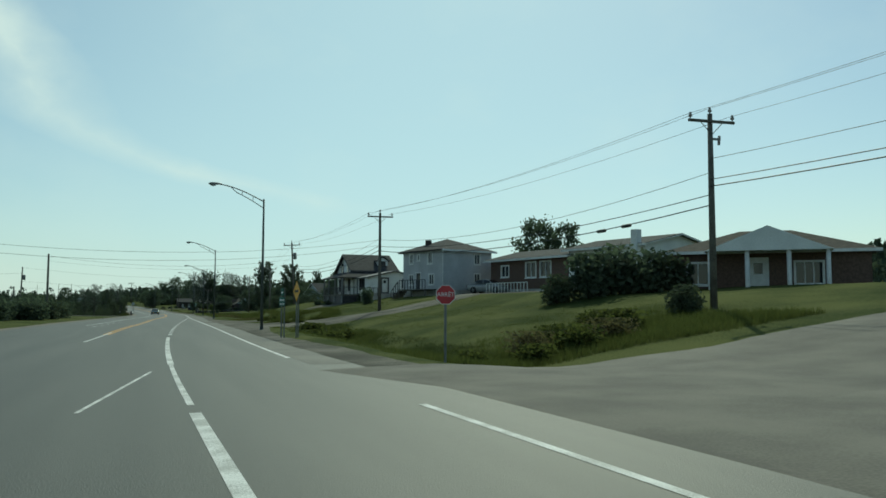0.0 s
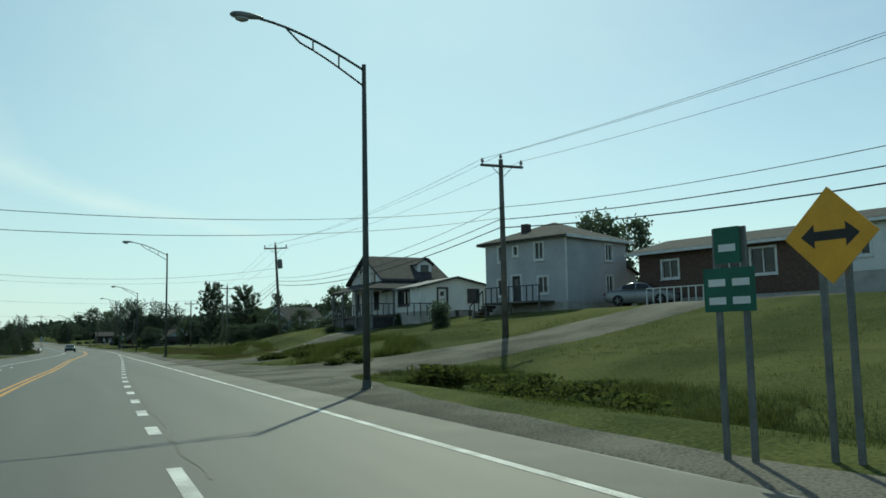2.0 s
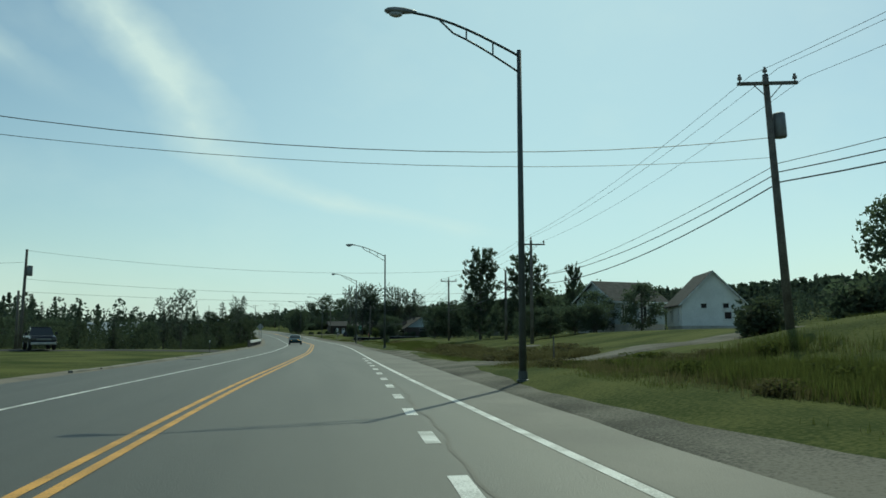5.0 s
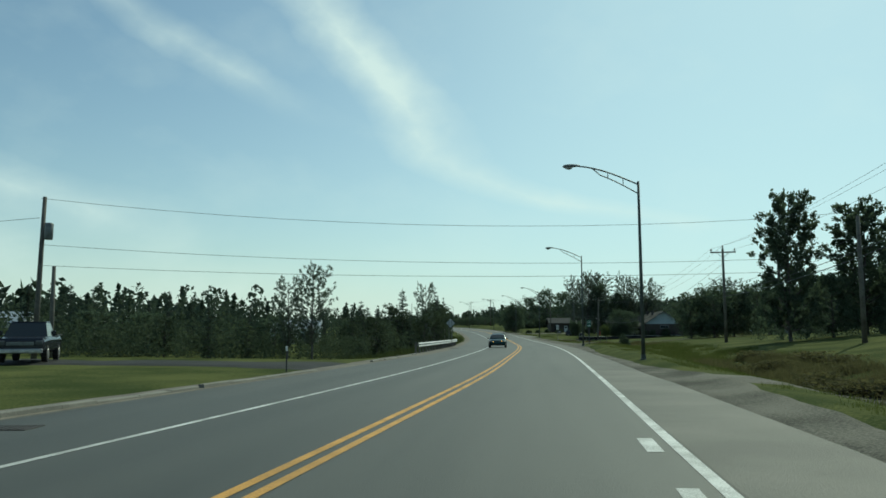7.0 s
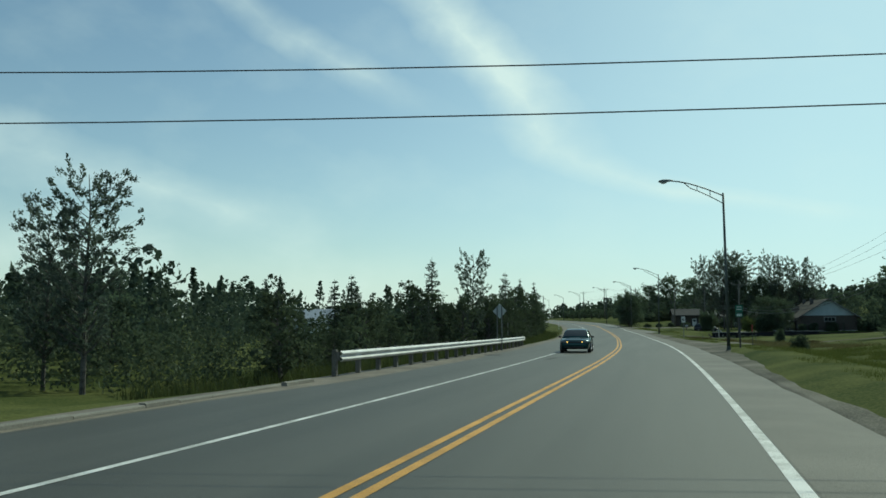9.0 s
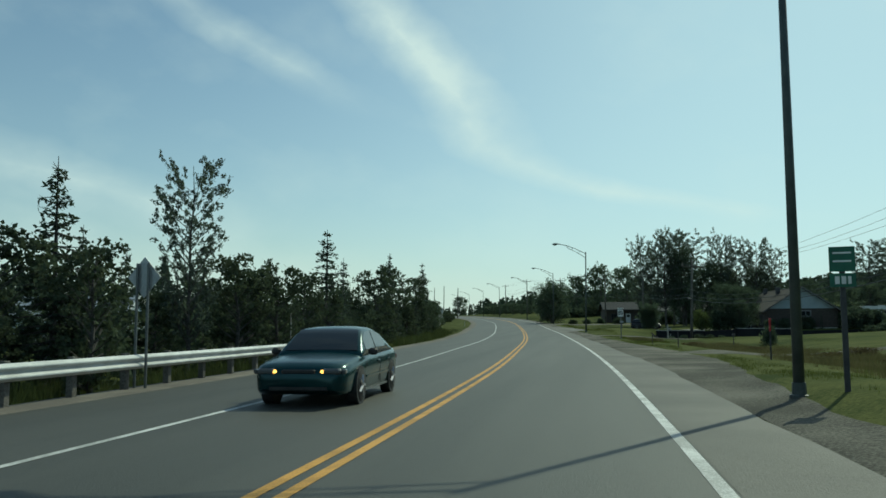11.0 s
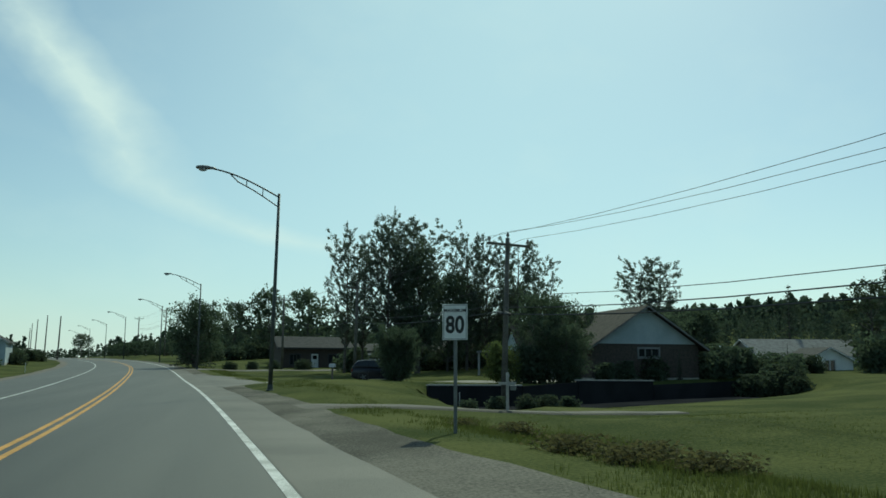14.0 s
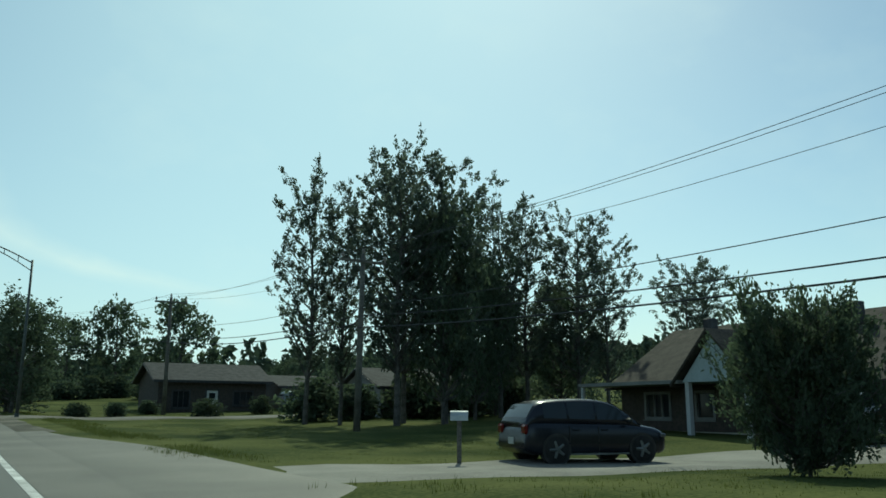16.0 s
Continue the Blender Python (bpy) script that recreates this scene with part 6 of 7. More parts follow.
def fit_window(parent, axis, face, outward, h, trim, shutters=None, bars=1, door=None):
    """Frame, glazing bars, panes and sill in a hole; or a door leaf."""
    u0, u1, w0, w1 = h[:4]

    def bx(s, a0, a1, d0, d1, b0, b1):
        lo, hi = sorted((face + outward * d0, face + outward * d1))
        return s.box(a0, a1, lo, hi, b0, b1) if axis == "x" else s.box(lo, hi, a0, a1, b0, b1)
    f = Shape()
    for a0, a1, b0, b1 in ((u0 - 0.08, u0 + 0.05, w0 - 0.08, w1 + 0.08), (u1 - 0.05, u1 + 0.08, w0 - 0.08, w1 + 0.08), (u0 + 0.05, u1 - 0.05, w1 - 0.05, w1 + 0.08), (u0 + 0.05, u1 - 0.05, w0 - 0.08, w0 + 0.05)):
        bx(f, a0, a1, -0.1, 0.035, b0, b1)
    win = part("door_frame" if door else "window_frame", f, trim, parent)
    if door:
        s = Shape()
        bx(s, u0 + 0.05, u1 - 0.05, -0.12, -0.06, w0 + 0.05, w1 - 0.05)
        leaf = part("door_leaf", s, door, win, "front door leaf")
        s = Shape()
        bx(s, u0 + 0.25, u1 - 0.25, -0.055, -0.045, w0 + 1.1, w1 - 0.25)
        part("door_pane", s, PANE, win)
    else:
        n = bars + 1
        for k in range(n):
            a0 = u0 + 0.05 + (u1 - u0 - 0.1) * k / n
            a1 = u0 + 0.05 + (u1 - u0 - 0.1) * (k + 1) / n
            s = Shape()
            bx(s, a0 + 0.02, a1 - 0.02, -0.1, -0.085, w0 + 0.06, w1 - 0.06)
            part("pane", s, PANE, win)
            if k:
                s = Shape()
                bx(s, a0 - 0.03, a0 + 0.03, -0.1, 0.0, w0 + 0.05, w1 - 0.05)
                part("glazing_bar", s, trim, win)
        s = Shape()
        bx(s, u0 - 0.12, u1 + 0.12, 0.035, 0.09, w0 - 0.13, w0 - 0.085)
        part("sill", s, trim, win)
    return win


def roof_slab(parent, corners, thick, material):
    """A sloping slab from four corners, counter-clockwise from above."""
    top = [Vector(c) for c in corners]
    s = Shape()
    s.add([tuple(p) for p in top] + [(p.x, p.y, p.z - thick) for p in top], [(0, 1, 2, 3), (7, 6, 5, 4), (0, 4, 5, 1), (1, 5, 6, 2), (2, 6, 7, 3), (3, 7, 4, 0)] if len(top) == 4 else
          [(0, 1, 2), (5, 4, 3), (0, 3, 4, 1), (1, 4, 5, 2), (2, 5, 3, 0)])
    return part("roof", s, material, parent)


def house(label, x, y, turn, w, d, eave, ridge, wall_mat, roof_mat, roof="gable_x", front=(), back=(), left=(), right=(), trim=TRIM_WHITE, gable_mat=None, over=0.4, base=None, plinth=0.35, skirt=None):
    """A house with its front towards local -y. Openings: (u0, u1, z0, z1, kind); kind a number of bars, or a door material."""
    z = (gz(x, y) if base is None else base) - 0.05
    h = thing("house", label, "house", "houses along the road", (x, y, z), turn)
    t = 0.18
    a, b = w / 2, d / 2
    hs = lambda ops: [o[:4] for o in ops]
    for name, axis, f0, f1, a0, a1, ops, face, outw in (("front_wall", "x", -b, -b + t, -a, a, front, -b, -1), ("back_wall", "x", b - t, b, -a, a, back, b, 1),
                                                         ("side_wall", "y", -a, -a + t, -b + t, b - t, left, -a, -1), ("side_wall", "y", a - t, a, -b + t, b - t, right, a, 1)):
        s = Shape()
        wall_cells(s, axis, f0, f1, a0, a1, plinth, eave, hs(ops))
        wob = part(name, s, wall_mat, h)
        for o in ops:
            k = o[4]
            if isinstance(k, int):
                fit_window(wob, axis, face, outw, o, trim, None, k)
            else:
                fit_window(wob, axis, face, outw, o, trim, None, 0, k)
    part("foundation", Shape().box(-a + 0.03, a - 0.03, -b + 0.03, b - 0.03, -0.6, plinth), CONCRETE, h)
    part("floor_slab", Shape().box(-a + t, a - t, -b + t, b - t, eave - 0.12, eave - 0.02), TRIM_DARK, h)
    o = over
    if roof == "hip":
        rl = max(a - b, 0.0)
        rise = ridge - eave
        ez = eave - 0.02
        e = o
        A, B, C, D = (-a - e, -b - e, ez), (a + e, -b - e, ez), (a + e, b + e, ez), (-a - e, b + e, ez)
        R0, R1 = (-rl - 0.01, 0, ridge), (rl + 0.01, 0, ridge)
        roof_slab(h, (A, B, R1, R0), 0.12, roof_mat), roof_slab(h, (C, D, R0, R1), 0.12, roof_mat)
        roof_slab(h, (B, C, R1), 0.12, roof_mat), roof_slab(h, (D, A, R0), 0.12, roof_mat)
    elif roof == "gable_x":
        k = (ridge - eave) / b
        for s in (-1, 1):
            cs = [(-a - o, s * (b + o), eave - o * k), (a + o, s * (b + o), eave - o * k), (a + o, 0, ridge), (-a - o, 0, ridge)]
            roof_slab(h, cs if s < 0 else cs[::-1], 0.12, roof_mat)
        for s in (-1, 1):
            g0 = Shape().add([(s * a, -b, eave), (s * a, b, eave), (s * a, 0, ridge - 0.12), (s * (a - t), -b, eave), (s * (a - t), b, eave), (s * (a - t), 0, ridge - 0.12)],
                             [(0, 1, 2), (5, 4, 3), (0, 3, 4, 1), (1, 4, 5, 2), (2, 5, 3, 0)])
            part("gable", g0, gable_mat or wall_mat, h)
            part("barge_board", Shape().tube([(s * (a + o), -b - o, eave - o * k - 0.1), (s * (a + o), 0, ridge - 0.1), (s * (a + o), b + o, eave - o * k - 0.1)], 0.07, 4), trim, h)
    else:
        k = (ridge - eave) / a
        for s in (-1, 1):
            cs = [(s * (a + o), -b - o, eave - o * k), (0, -b - o, ridge), (0, b + o, ridge), (s * (a + o), b + o, eave - o * k)]
            roof_slab(h, cs[::-1] if s > 0 else cs, 0.12, roof_mat)
        for s in (-1, 1):
            g0 = Shape().add([(-a, s * b, eave), (a, s * b, eave), (0, s * b, ridge - 0.12), (-a, s * (b - t), eave), (a, s * (b - t), eave), (0, s * (b - t), ridge - 0.12)],
                             [(0, 1, 2), (5, 4, 3), (0, 3, 4, 1), (1, 4, 5, 2), (2, 5, 3, 0)])
            part("gable", g0, gable_mat or wall_mat, h)
            part("barge_board", Shape().tube([(-a - o, s * (b + o), eave - o * k - 0.1), (0, s * (b + o), ridge - 0.1), (a + o, s * (b + o), eave - o * k - 0.1)], 0.07, 4), trim, h)
    if roof != "gable_y":
        for s in (-1, 1):
            part("fascia", Shape().box(-a - o, a + o, s * (b + o) - 0.02, s * (b + o) + 0.02, eave - (o * (ridge - eave) / b if roof == "gable_x" else 0) - 0.2, eave - (o * (ridge - eave) / b if roof == "gable_x" else 0) - 0.02), trim, h)
    return h


def railing(parent, pts, height, material):
    """Posts and two rails along pts."""
    for p, q in zip(pts[:-1], pts[1:]):
        p, q = Vector(p), Vector(q)
        n = max(1, int((q - p).length / 0.45))
        for k in range(n + 1):
            c = p.lerp(q, k / n)
            part("baluster", Shape().box(c.x - 0.03, c.x + 0.03, c.y - 0.03, c.y + 0.03, c.z, c.z + height - 0.03), material, parent)
        part("handrail", Shape().tube([p + Vector((0, 0, height)), q + Vector((0, 0, height))], 0.045, 4), material, parent)


# grey two-storey house with a hipped roof
gh = house("grey two-storey house with a dark hipped roof", 29.0, 81.4, 20, 6.7, 6.7, 4.5, 5.9, SIDING_GREY, ROOF_DARK, "hip",
           front=((0.9, 1.7, 0.95, 2.1, 1), (0.9, 1.7, 3.1, 4.15, 1)),
           left=((1.5, 2.3, 0.95, 2.0, 1), (0.3, 1.1, 0.4, 2.2, TRIM_DARK), (-1.9, -1.1, 0.95, 2.0, 1), (1.6, 2.2, 3.2, 4.2, 1), (0.5, 0.9, 3.5, 4.1, 0), (-1.6, -0.9, 3.1, 4.2, 1)), over=0.42, base=2.92)
part("drain_pipe", Shape().tube([(-3.40, -3.40, 0.4), (-3.40, -3.40, 4.4)], 0.05, 6), TRIM_WHITE, gh)
part("chimney", Shape().box(-1.9, -1.4, 0.9, 1.4, 4.9, 5.75, None, 0.02), BRICK_DARK_SHADED, gh)
porch = part("porch_deck", Shape().box(-4.9, -3.38, -2.4, 2.2, 0.32, 0.44, None, 0.02), POLE_WOOD, gh)
for py in (-2.3, 0.0, 2.1):
    part("deck_post", Shape().box(-4.85, -4.73, py - 0.06, py + 0.06, -0.8, 0.32), POLE_WOOD, gh)
railing(gh, [(-4.8, -2.3, 0.44), (-4.8, 2.1, 0.44)], 0.95, TRIM_DARK)
for k in range(5):
    part("step", Shape().box(-4.8, -3.7, 3.35 - 0.28 * k, 3.65 - 0.28 * k, -0.75 + 0.21 * k, -0.55 + 0.21 * k, None, 0.01), POLE_WOOD, gh)
railing(gh, [(-4.85, 3.5, -0.7), (-4.85, 2.3, 0.3)], 0.95, TRIM_DARK)
annex = Shape()
annex.prism([(3.36, -0.6), (5.2, -0.6), (5.2, 2.4), (3.36, 3.05)], -2.9, 2.6)
part("side_annex", annex, SIDING_GREY, gh, "lean-to side annex")
part("annex_roof", Shape().prism([(3.36, 3.07), (5.55, 2.30), (5.55, 2.40), (3.36, 3.19)], -3.1, 2.8), ROOF_DARK, gh)

# white storey-and-a-half house with a porch and a low wing
wh = house("white storey-and-a-half house with a dark roof and porch", 24.6, 99.7, 3, 5.4, 7.2, 3.45, 5.4, SIDING_WHITE, ROOF_DARK, "gable_x",
           front=((-2.4, -1.7, 0.4, 2.3, TRIM_DARK), (-0.9, 0.9, 0.8, 2.3, 2), (1.5, 2.2, 1.0, 2.2, 1)), left=((-2.4, -1.5, 0.9, 2.2, 1), (0.2, 1.1, 0.4, 2.3, TRIM_DARK), (1.9, 2.7, 0.9, 2.2, 1)), trim=TRIM_DARK, over=0.4, base=2.72)
for zz in (-1.75, 0.7):
    fr = part("gable_window", Shape().box(-2.77, -2.7, zz, zz + 0.8, 3.0, 4.3), TRIM_DARK, wh)
    part("pane", Shape().box(-2.785, -2.772, zz + 0.08, zz + 0.72, 3.08, 4.22), PANE, fr)
dorm = part("dormer", Shape().prism([(0.7, 3.5), (2.0, 3.5), (2.0, 4.55), (1.35, 4.95), (0.7, 4.55)], -2.7, -0.8), SIDING_WHITE, wh, "small white roof dormer")
part("dormer_window", Shape().box(1.0, 1.7, -2.76, -2.7, 3.75, 4.5), TRIM_DARK, dorm)
part("dormer_pane", Shape().box(1.08, 1.62, -2.775, -2.762, 3.83, 4.42), PANE, dorm)
part("dormer_roof", Shape().prism([(0.52, 4.47), (1.35, 5.05), (2.18, 4.47), (2.18, 4.57), (1.35, 5.16), (0.52, 4.57)], -2.95, -0.5), ROOF_DARK, wh)
part("porch_roof", Shape().add([(-4.7, -5.4, 2.25), (-2.72, -3.62, 3.0), (-2.72, 3.6, 3.0), (-4.7, 3.6, 2.25), (-4.7, -5.4, 2.37), (-2.72, -3.62, 3.12), (-2.72, 3.6, 3.12), (-4.7, 3.6, 2.37)],
                               [(0, 3, 2, 1), (4, 5, 6, 7), (0, 1, 5, 4), (1, 2, 6, 5), (2, 3, 7, 6), (3, 0, 4, 7)]), ROOF_DARK, wh)
part("porch_roof", Shape().add([(-4.7, -5.4, 2.25), (0.2, -5.4, 2.25), (0.2, -3.62, 3.0), (-2.72, -3.62, 3.0), (-4.7, -5.4, 2.37), (0.2, -5.4, 2.37), (0.2, -3.62, 3.12), (-2.72, -3.62, 3.12)],
                               [(0, 3, 2, 1), (4, 5, 6, 7), (0, 1, 5, 4), (1, 2, 6, 5), (2, 3, 7, 6), (3, 0, 4, 7)]), ROOF_DARK, wh)
part("porch_floor", Shape().box(-4.6, -0.4, -5.3, -3.62, 0.15, 0.32), POLE_WOOD, wh)
part("porch_floor", Shape().box(-4.6, -2.75, -3.62, 3.5, 0.15, 0.32), POLE_WOOD, wh)
for px, py in ((-4.5, -5.2), (-2.6, -5.2), (-0.6, -5.2), (-4.5, -2.0), (-4.5, 1.0), (-4.5, 3.4)):
    part("porch_post", Shape().box(px - 0.08, px + 0.08, py - 0.08, py + 0.08, -0.7, 2.3), SIDING_TAUPE, wh)
# Added panels put the dark under the porch in as shape and colour.
part("porch_skirt", Shape().box(-4.5, -0.5, -5.14, -5.1, -0.9, 0.15), TRIM_DARK, wh, "added dark panel for the shade below the porch floor")
part("porch_skirt", Shape().box(-4.44, -4.4, -5.1, 3.4, -0.9, 0.15), TRIM_DARK, wh, "added dark panel for the shade below the porch floor")
railing(wh, [(-4.5, -5.2, 0.32), (-0.6, -5.2, 0.32)], 0.85, TRIM_DARK)
railing(wh, [(-4.5, -5.2, 0.32), (-4.5, 3.3, 0.32)], 0.85, TRIM_DARK)
part("chimney_pipe", Shape().tube([(-1.9, 2.2, 4.0), (-1.9, 2.2, 5.3)], 0.12, 8), STEEL, wh)
wing = house("low white wing of the storey-and-a-half house", 25.5, 93.0, 3, 6.2, 5.9, 2.25, 2.95, SIDING_WHITE, SIDING_TAUPE, "gable_y",
             front=((-1.6, -0.8, 0.38, 2.05, TRIM_WHITE), (1.0, 1.9, 1.05, 1.95, 0)), left=((-1.2, 0.8, 0.9, 2.0, 2),), trim=TRIM_DARK, over=0.3, base=2.8)
railing(wing, [(-4.3, -3.4, 0.0), (-2.2, -3.4, 0.0)], 0.9, TRIM_DARK)
bench = thing("garden_bench", "dark wooden bench in front of the white wing", "bench", "", (25.9, 89.4, gz(25.9, 89.4)), 3)
part("seat", Shape().box(-0.7, 0.7, -0.2, 0.2, 0.4, 0.46, None, 0.01), TRIM_DARK, bench)
for px in (-0.55, 0.55):
    part("leg", Shape().box(px - 0.05, px + 0.05, -0.18, 0.18, -0.05, 0.4), TRIM_DARK, bench)

# brown brick split-level with a pale section
bh = house("brown brick split-level house with a low dark roof", 37.3, 71.9, -75, 11.4, 8, 3.45, 4.4, BRICK, ROOF_DARK, "gable_x",
           front=((-0.2, 1.3, 1.45, 2.9, 1), (1.9, 3.4, 1.45, 2.9, 1), (-4.0, -2.8, 1.6, 2.7, 1)), over=0.6, base=2.95)
railing(bh, [(-3.6, -6.2, -0.1), (2.6, -6.2, -0.1)], 1.0, SIGN_WHITE)
bp2 = house("pale section of the split-level house with a broad chimney", 39.9, 61.8, -75, 9.0, 8, 3.9, 4.8, SIDING_WHITE, ROOF_DARK, "gable_x",
            front=((-3.0, -2.0, 2.0, 3.2, 1), (0.2, 1.4, 2.0, 3.2, 1)), over=0.5, base=2.95, plinth=1.2)
part("chimney", Shape().box(3.5, 4.15, -4.65, -4.02, -0.3, 4.95, None, 0.03), SIDING_WHITE, bp2, "broad pale chimney")

# house with porch columns beyond the side street
ph = house("brown house with white porch columns and a hipped roof", 36.3, 41.6, -40, 11, 8, 2.9, 4.4, BRICK, ROOF_BROWN, "hip",
           front=((-4.5, -3.3, 0.9, 2.2, 1), (-1.0, 0.0, 0.4, 2.4, TRIM_WHITE), (1.5, 3.0, 0.9, 2.2, 2)), left=((-2, -0.8, 0.9, 2.2, 1),), over=0.5, base=2.0)
part("porch_gable", Shape().prism([(-3.4, 2.75), (3.4, 2.75), (0, 4.15)], -6.4, -3.0), SIDING_WHITE, ph)
for px in (-3.1, -1.1, 1.1, 3.1):
    part("column", Shape().tube([(px, -6.1, -0.5), (px, -6.1, 2.78)], 0.13, 10), TRIM_WHITE, ph, smooth=True)

# white gabled house and its neighbour beyond the field
house("white storey-and-a-half gabled house on the lawn", 37.1, 157.6, -15, 5.4, 7.5, 2.5, 5.2, SIDING_WHITE, ROOF_DARK, "gable_y",
      front=((0.9, 1.6, 0.9, 1.6, 0), (-1.1, -0.5, 1.85, 2.35, 0), (0.8, 1.4, 1.85, 2.35, 0)), left=((-2.8, -2.0, 0.5, 2.1, 1), (0.5, 1.3, 0.8, 1.9, 1)), over=0.3, base=1.45)
house("low white wing beside the gabled house", 41.6, 157.6, -15, 3.4, 5, 1.6, 2.0, SIDING_WHITE, ROOF_DARK, "gable_x", front=((-0.3, 0.4, 0.7, 1.2, 0),), over=0.2, base=1.5)
house("pale blue gabled house with a dark roof behind trees", 33.2, 168.2, 20, 6.8, 5.8, 2.9, 4.8, SIDING_BLUE, ROOF_DARK, "gable_x",
      front=((-2.4, -1.6, 0.9, 2.2, 1), (0, 1.0, 0.9, 2.2, 1)), left=((-0.6, 0.4, 1.4, 2.4, 1),), over=0.4, base=1.7)

# long bungalow with the pale gable, behind the sealed yard
bg = house("brick bungalow with a pale blue gable and brown roof", 29.4, 304.0, 2, 8.2, 17.0, 2.65, 5.3, BRICK_DARK_SHADED, ROOF_BROWN, "gable_y",
           front=((-0.6, 1.0, 1.75, 2.35, 2),),
           left=((-6.5, -5.3, 0.8, 2.0, 1), (-3.4, -2.0, 0.8, 2.0, 1), (-0.2, 0.8, 0.38, 2.2, DOOR_TEAL), (2.6, 3.6, 0.9, 2.0, 0), (5.2, 6.8, 0.9, 2.0, 2)), gable_mat=SIDING_BLUE, over=0.55, base=0.05, trim=SIDING_TAUPE)
# White entry in shade: its darker tone is put into blue and grey siding.
part("entry_gable", Shape().prism([(-1.7, 2.35), (1.7, 2.35), (0, 4.15)], -6.4, -3.0, pose(0, 0.3, 0, 0, 0, -90)), SIDING_BLUE, bg, "small pale entry gable")
part("entry_roof", Shape().prism([(-2.1, 2.15), (0, 4.25), (2.1, 2.15), (2.1, 2.27), (0, 4.39), (-2.1, 2.27)], -6.7, -2.6, pose(0, 0.3, 0, 0, 0, -90)), ROOF_BROWN, bg)
for py in (-1.2, 1.8):
    part("entry_post", Shape().box(-6.35, -6.15, py - 0.1, py + 0.1, -0.3, 2.38), SIDING_GREY, bg)
part("veranda_roof", Shape().box(-6.6, -4.08, 2.1, 8.6, 2.3, 2.45), SIDING_TAUPE, bg)
part("veranda_post", Shape().box(-6.5, -6.36, 8.4, 8.54, -0.3, 2.3), SIDING_GREY, bg)
part("roof_vent", Shape().box(-0.9, -0.4, 5.6, 6.1, 4.8, 5.6, None, 0.03), TRIM_DARK, bg)
part("roof_vent", Shape().box(-1.3, -0.8, -2.4, -1.9, 4.6, 5.5, None, 0.03), TRIM_DARK, bg)

# small bungalow further along
# Shaded fronts of the next two are put into dark brick and taupe.
house("small grey-brown bungalow with a low dark roof", 11.4, 350.5, 6, 8.6, 7, 3.0, 4.3, BRICK_DARK_SHADED, ROOF_DARK, "gable_x",
      front=((-3.2, -1.9, 0.7, 2.0, 2), (-0.6, 0.4, 0.3, 2.1, TRIM_WHITE), (1.6, 3.2, 0.9, 2.0, 2)), right=((-1, 0.2, 0.9, 2.0, 1),), over=0.5, base=0.7, trim=TRIM_DARK)
house("low bungalow behind the small one", 21.5, 352.5, 4, 8, 6.5, 2.4, 3.3, SIDING_TAUPE, ROOF_DARK, "gable_x", front=((-2.6, -1.2, 0.8, 1.9, 1), (1.0, 2.4, 0.8, 1.9, 1)), over=0.4, base=0.95, trim=TRIM_DARK)
house("grey house hidden among garden trees", 23.5, 333, 2, 9, 7, 2.4, 3.6, SIDING_TAUPE, ROOF_DARK, "gable_x", front=((-3, -2, 0.8, 1.9, 1), (0.2, 1.4, 0.8, 1.9, 1), (2.4, 3.4, 0.8, 1.9, 1)), over=0.4, base=0.5, trim=TRIM_DARK)
# Taupe walls here hold the front's shade in their colour.
house("low grey bungalow behind a hedge", 55.4, 313.5, -6, 11, 6, 2.4, 3.9, SIDING_TAUPE, ROOF_GREY, "gable_x", front=((-3.5, -2.2, 0.9, 1.9, 1), (0.0, 1.2, 0.9, 1.9, 1)), over=0.4, base=0.0)
house("small white gabled shed before the grey bungalow", 52.0, 306.6, -8, 4.2, 4.4, 1.75, 2.8, SIDING_WHITE, ROOF_DARK, "gable_y", front=((-0.5, 0.5, 0.4, 1.7, 1),), over=0.25, base=0.1)
house("weathered grey shed under dark trees", 36.6, 232.4, 4, 5.6, 4, 1.9, 2.25, SIDING_TAUPE, ROOF_DARK, "gable_x", front=((0.6, 2.3, 0.36, 1.7, TRIM_DARK),), over=0.2, base=0.25, trim=TRIM_DARK)
house("white garage behind the gardens", 60, 283, -14, 6, 6, 2.6, 3.9, SIDING_WHITE, ROOF_DARK, "gable_y", front=((-1.6, 1.6, 0.3, 2.2, SIGN_WHITE),), over=0.3, base=0.6)
# far side of the road
house("dark low building among trees", -25.0, 329, 8, 8, 7, 3.0, 3.8, SIDING_TAUPE, ROOF_DARK, "hip", front=((-2.6, -1.4, 0.9, 2.0, 1), (1.0, 2.2, 0.9, 2.0, 1)), over=0.3, base=0.6)
house("small pale blue gabled house near the bend", -28.6, 356, 8, 6.4, 7, 3.0, 4.9, SIDING_BLUE, ROOF_DARK, "gable_y", front=((-2, -1, 0.9, 2.0, 1), (0.8, 1.8, 0.9, 2.0, 1)), over=0.3, base=1.2)
house("pale blue barn beyond the wood", -35.6, 250, 12, 8.5, 6, 2.0, 3.4, SIDING_BLUE, SIGN_BACK, "gable_x", front=((-1.2, 1.2, 0.36, 1.8, SIGN_WHITE),), over=0.3, base=0.0)
house("white barn beyond the wood", -62, 214, 10, 10, 8, 2.6, 4.0, SIDING_WHITE, SIGN_BACK, "gable_x", front=((-1.2, 1.2, 0.3, 2.2, SIGN_WHITE),), over=0.3, base=0.0)


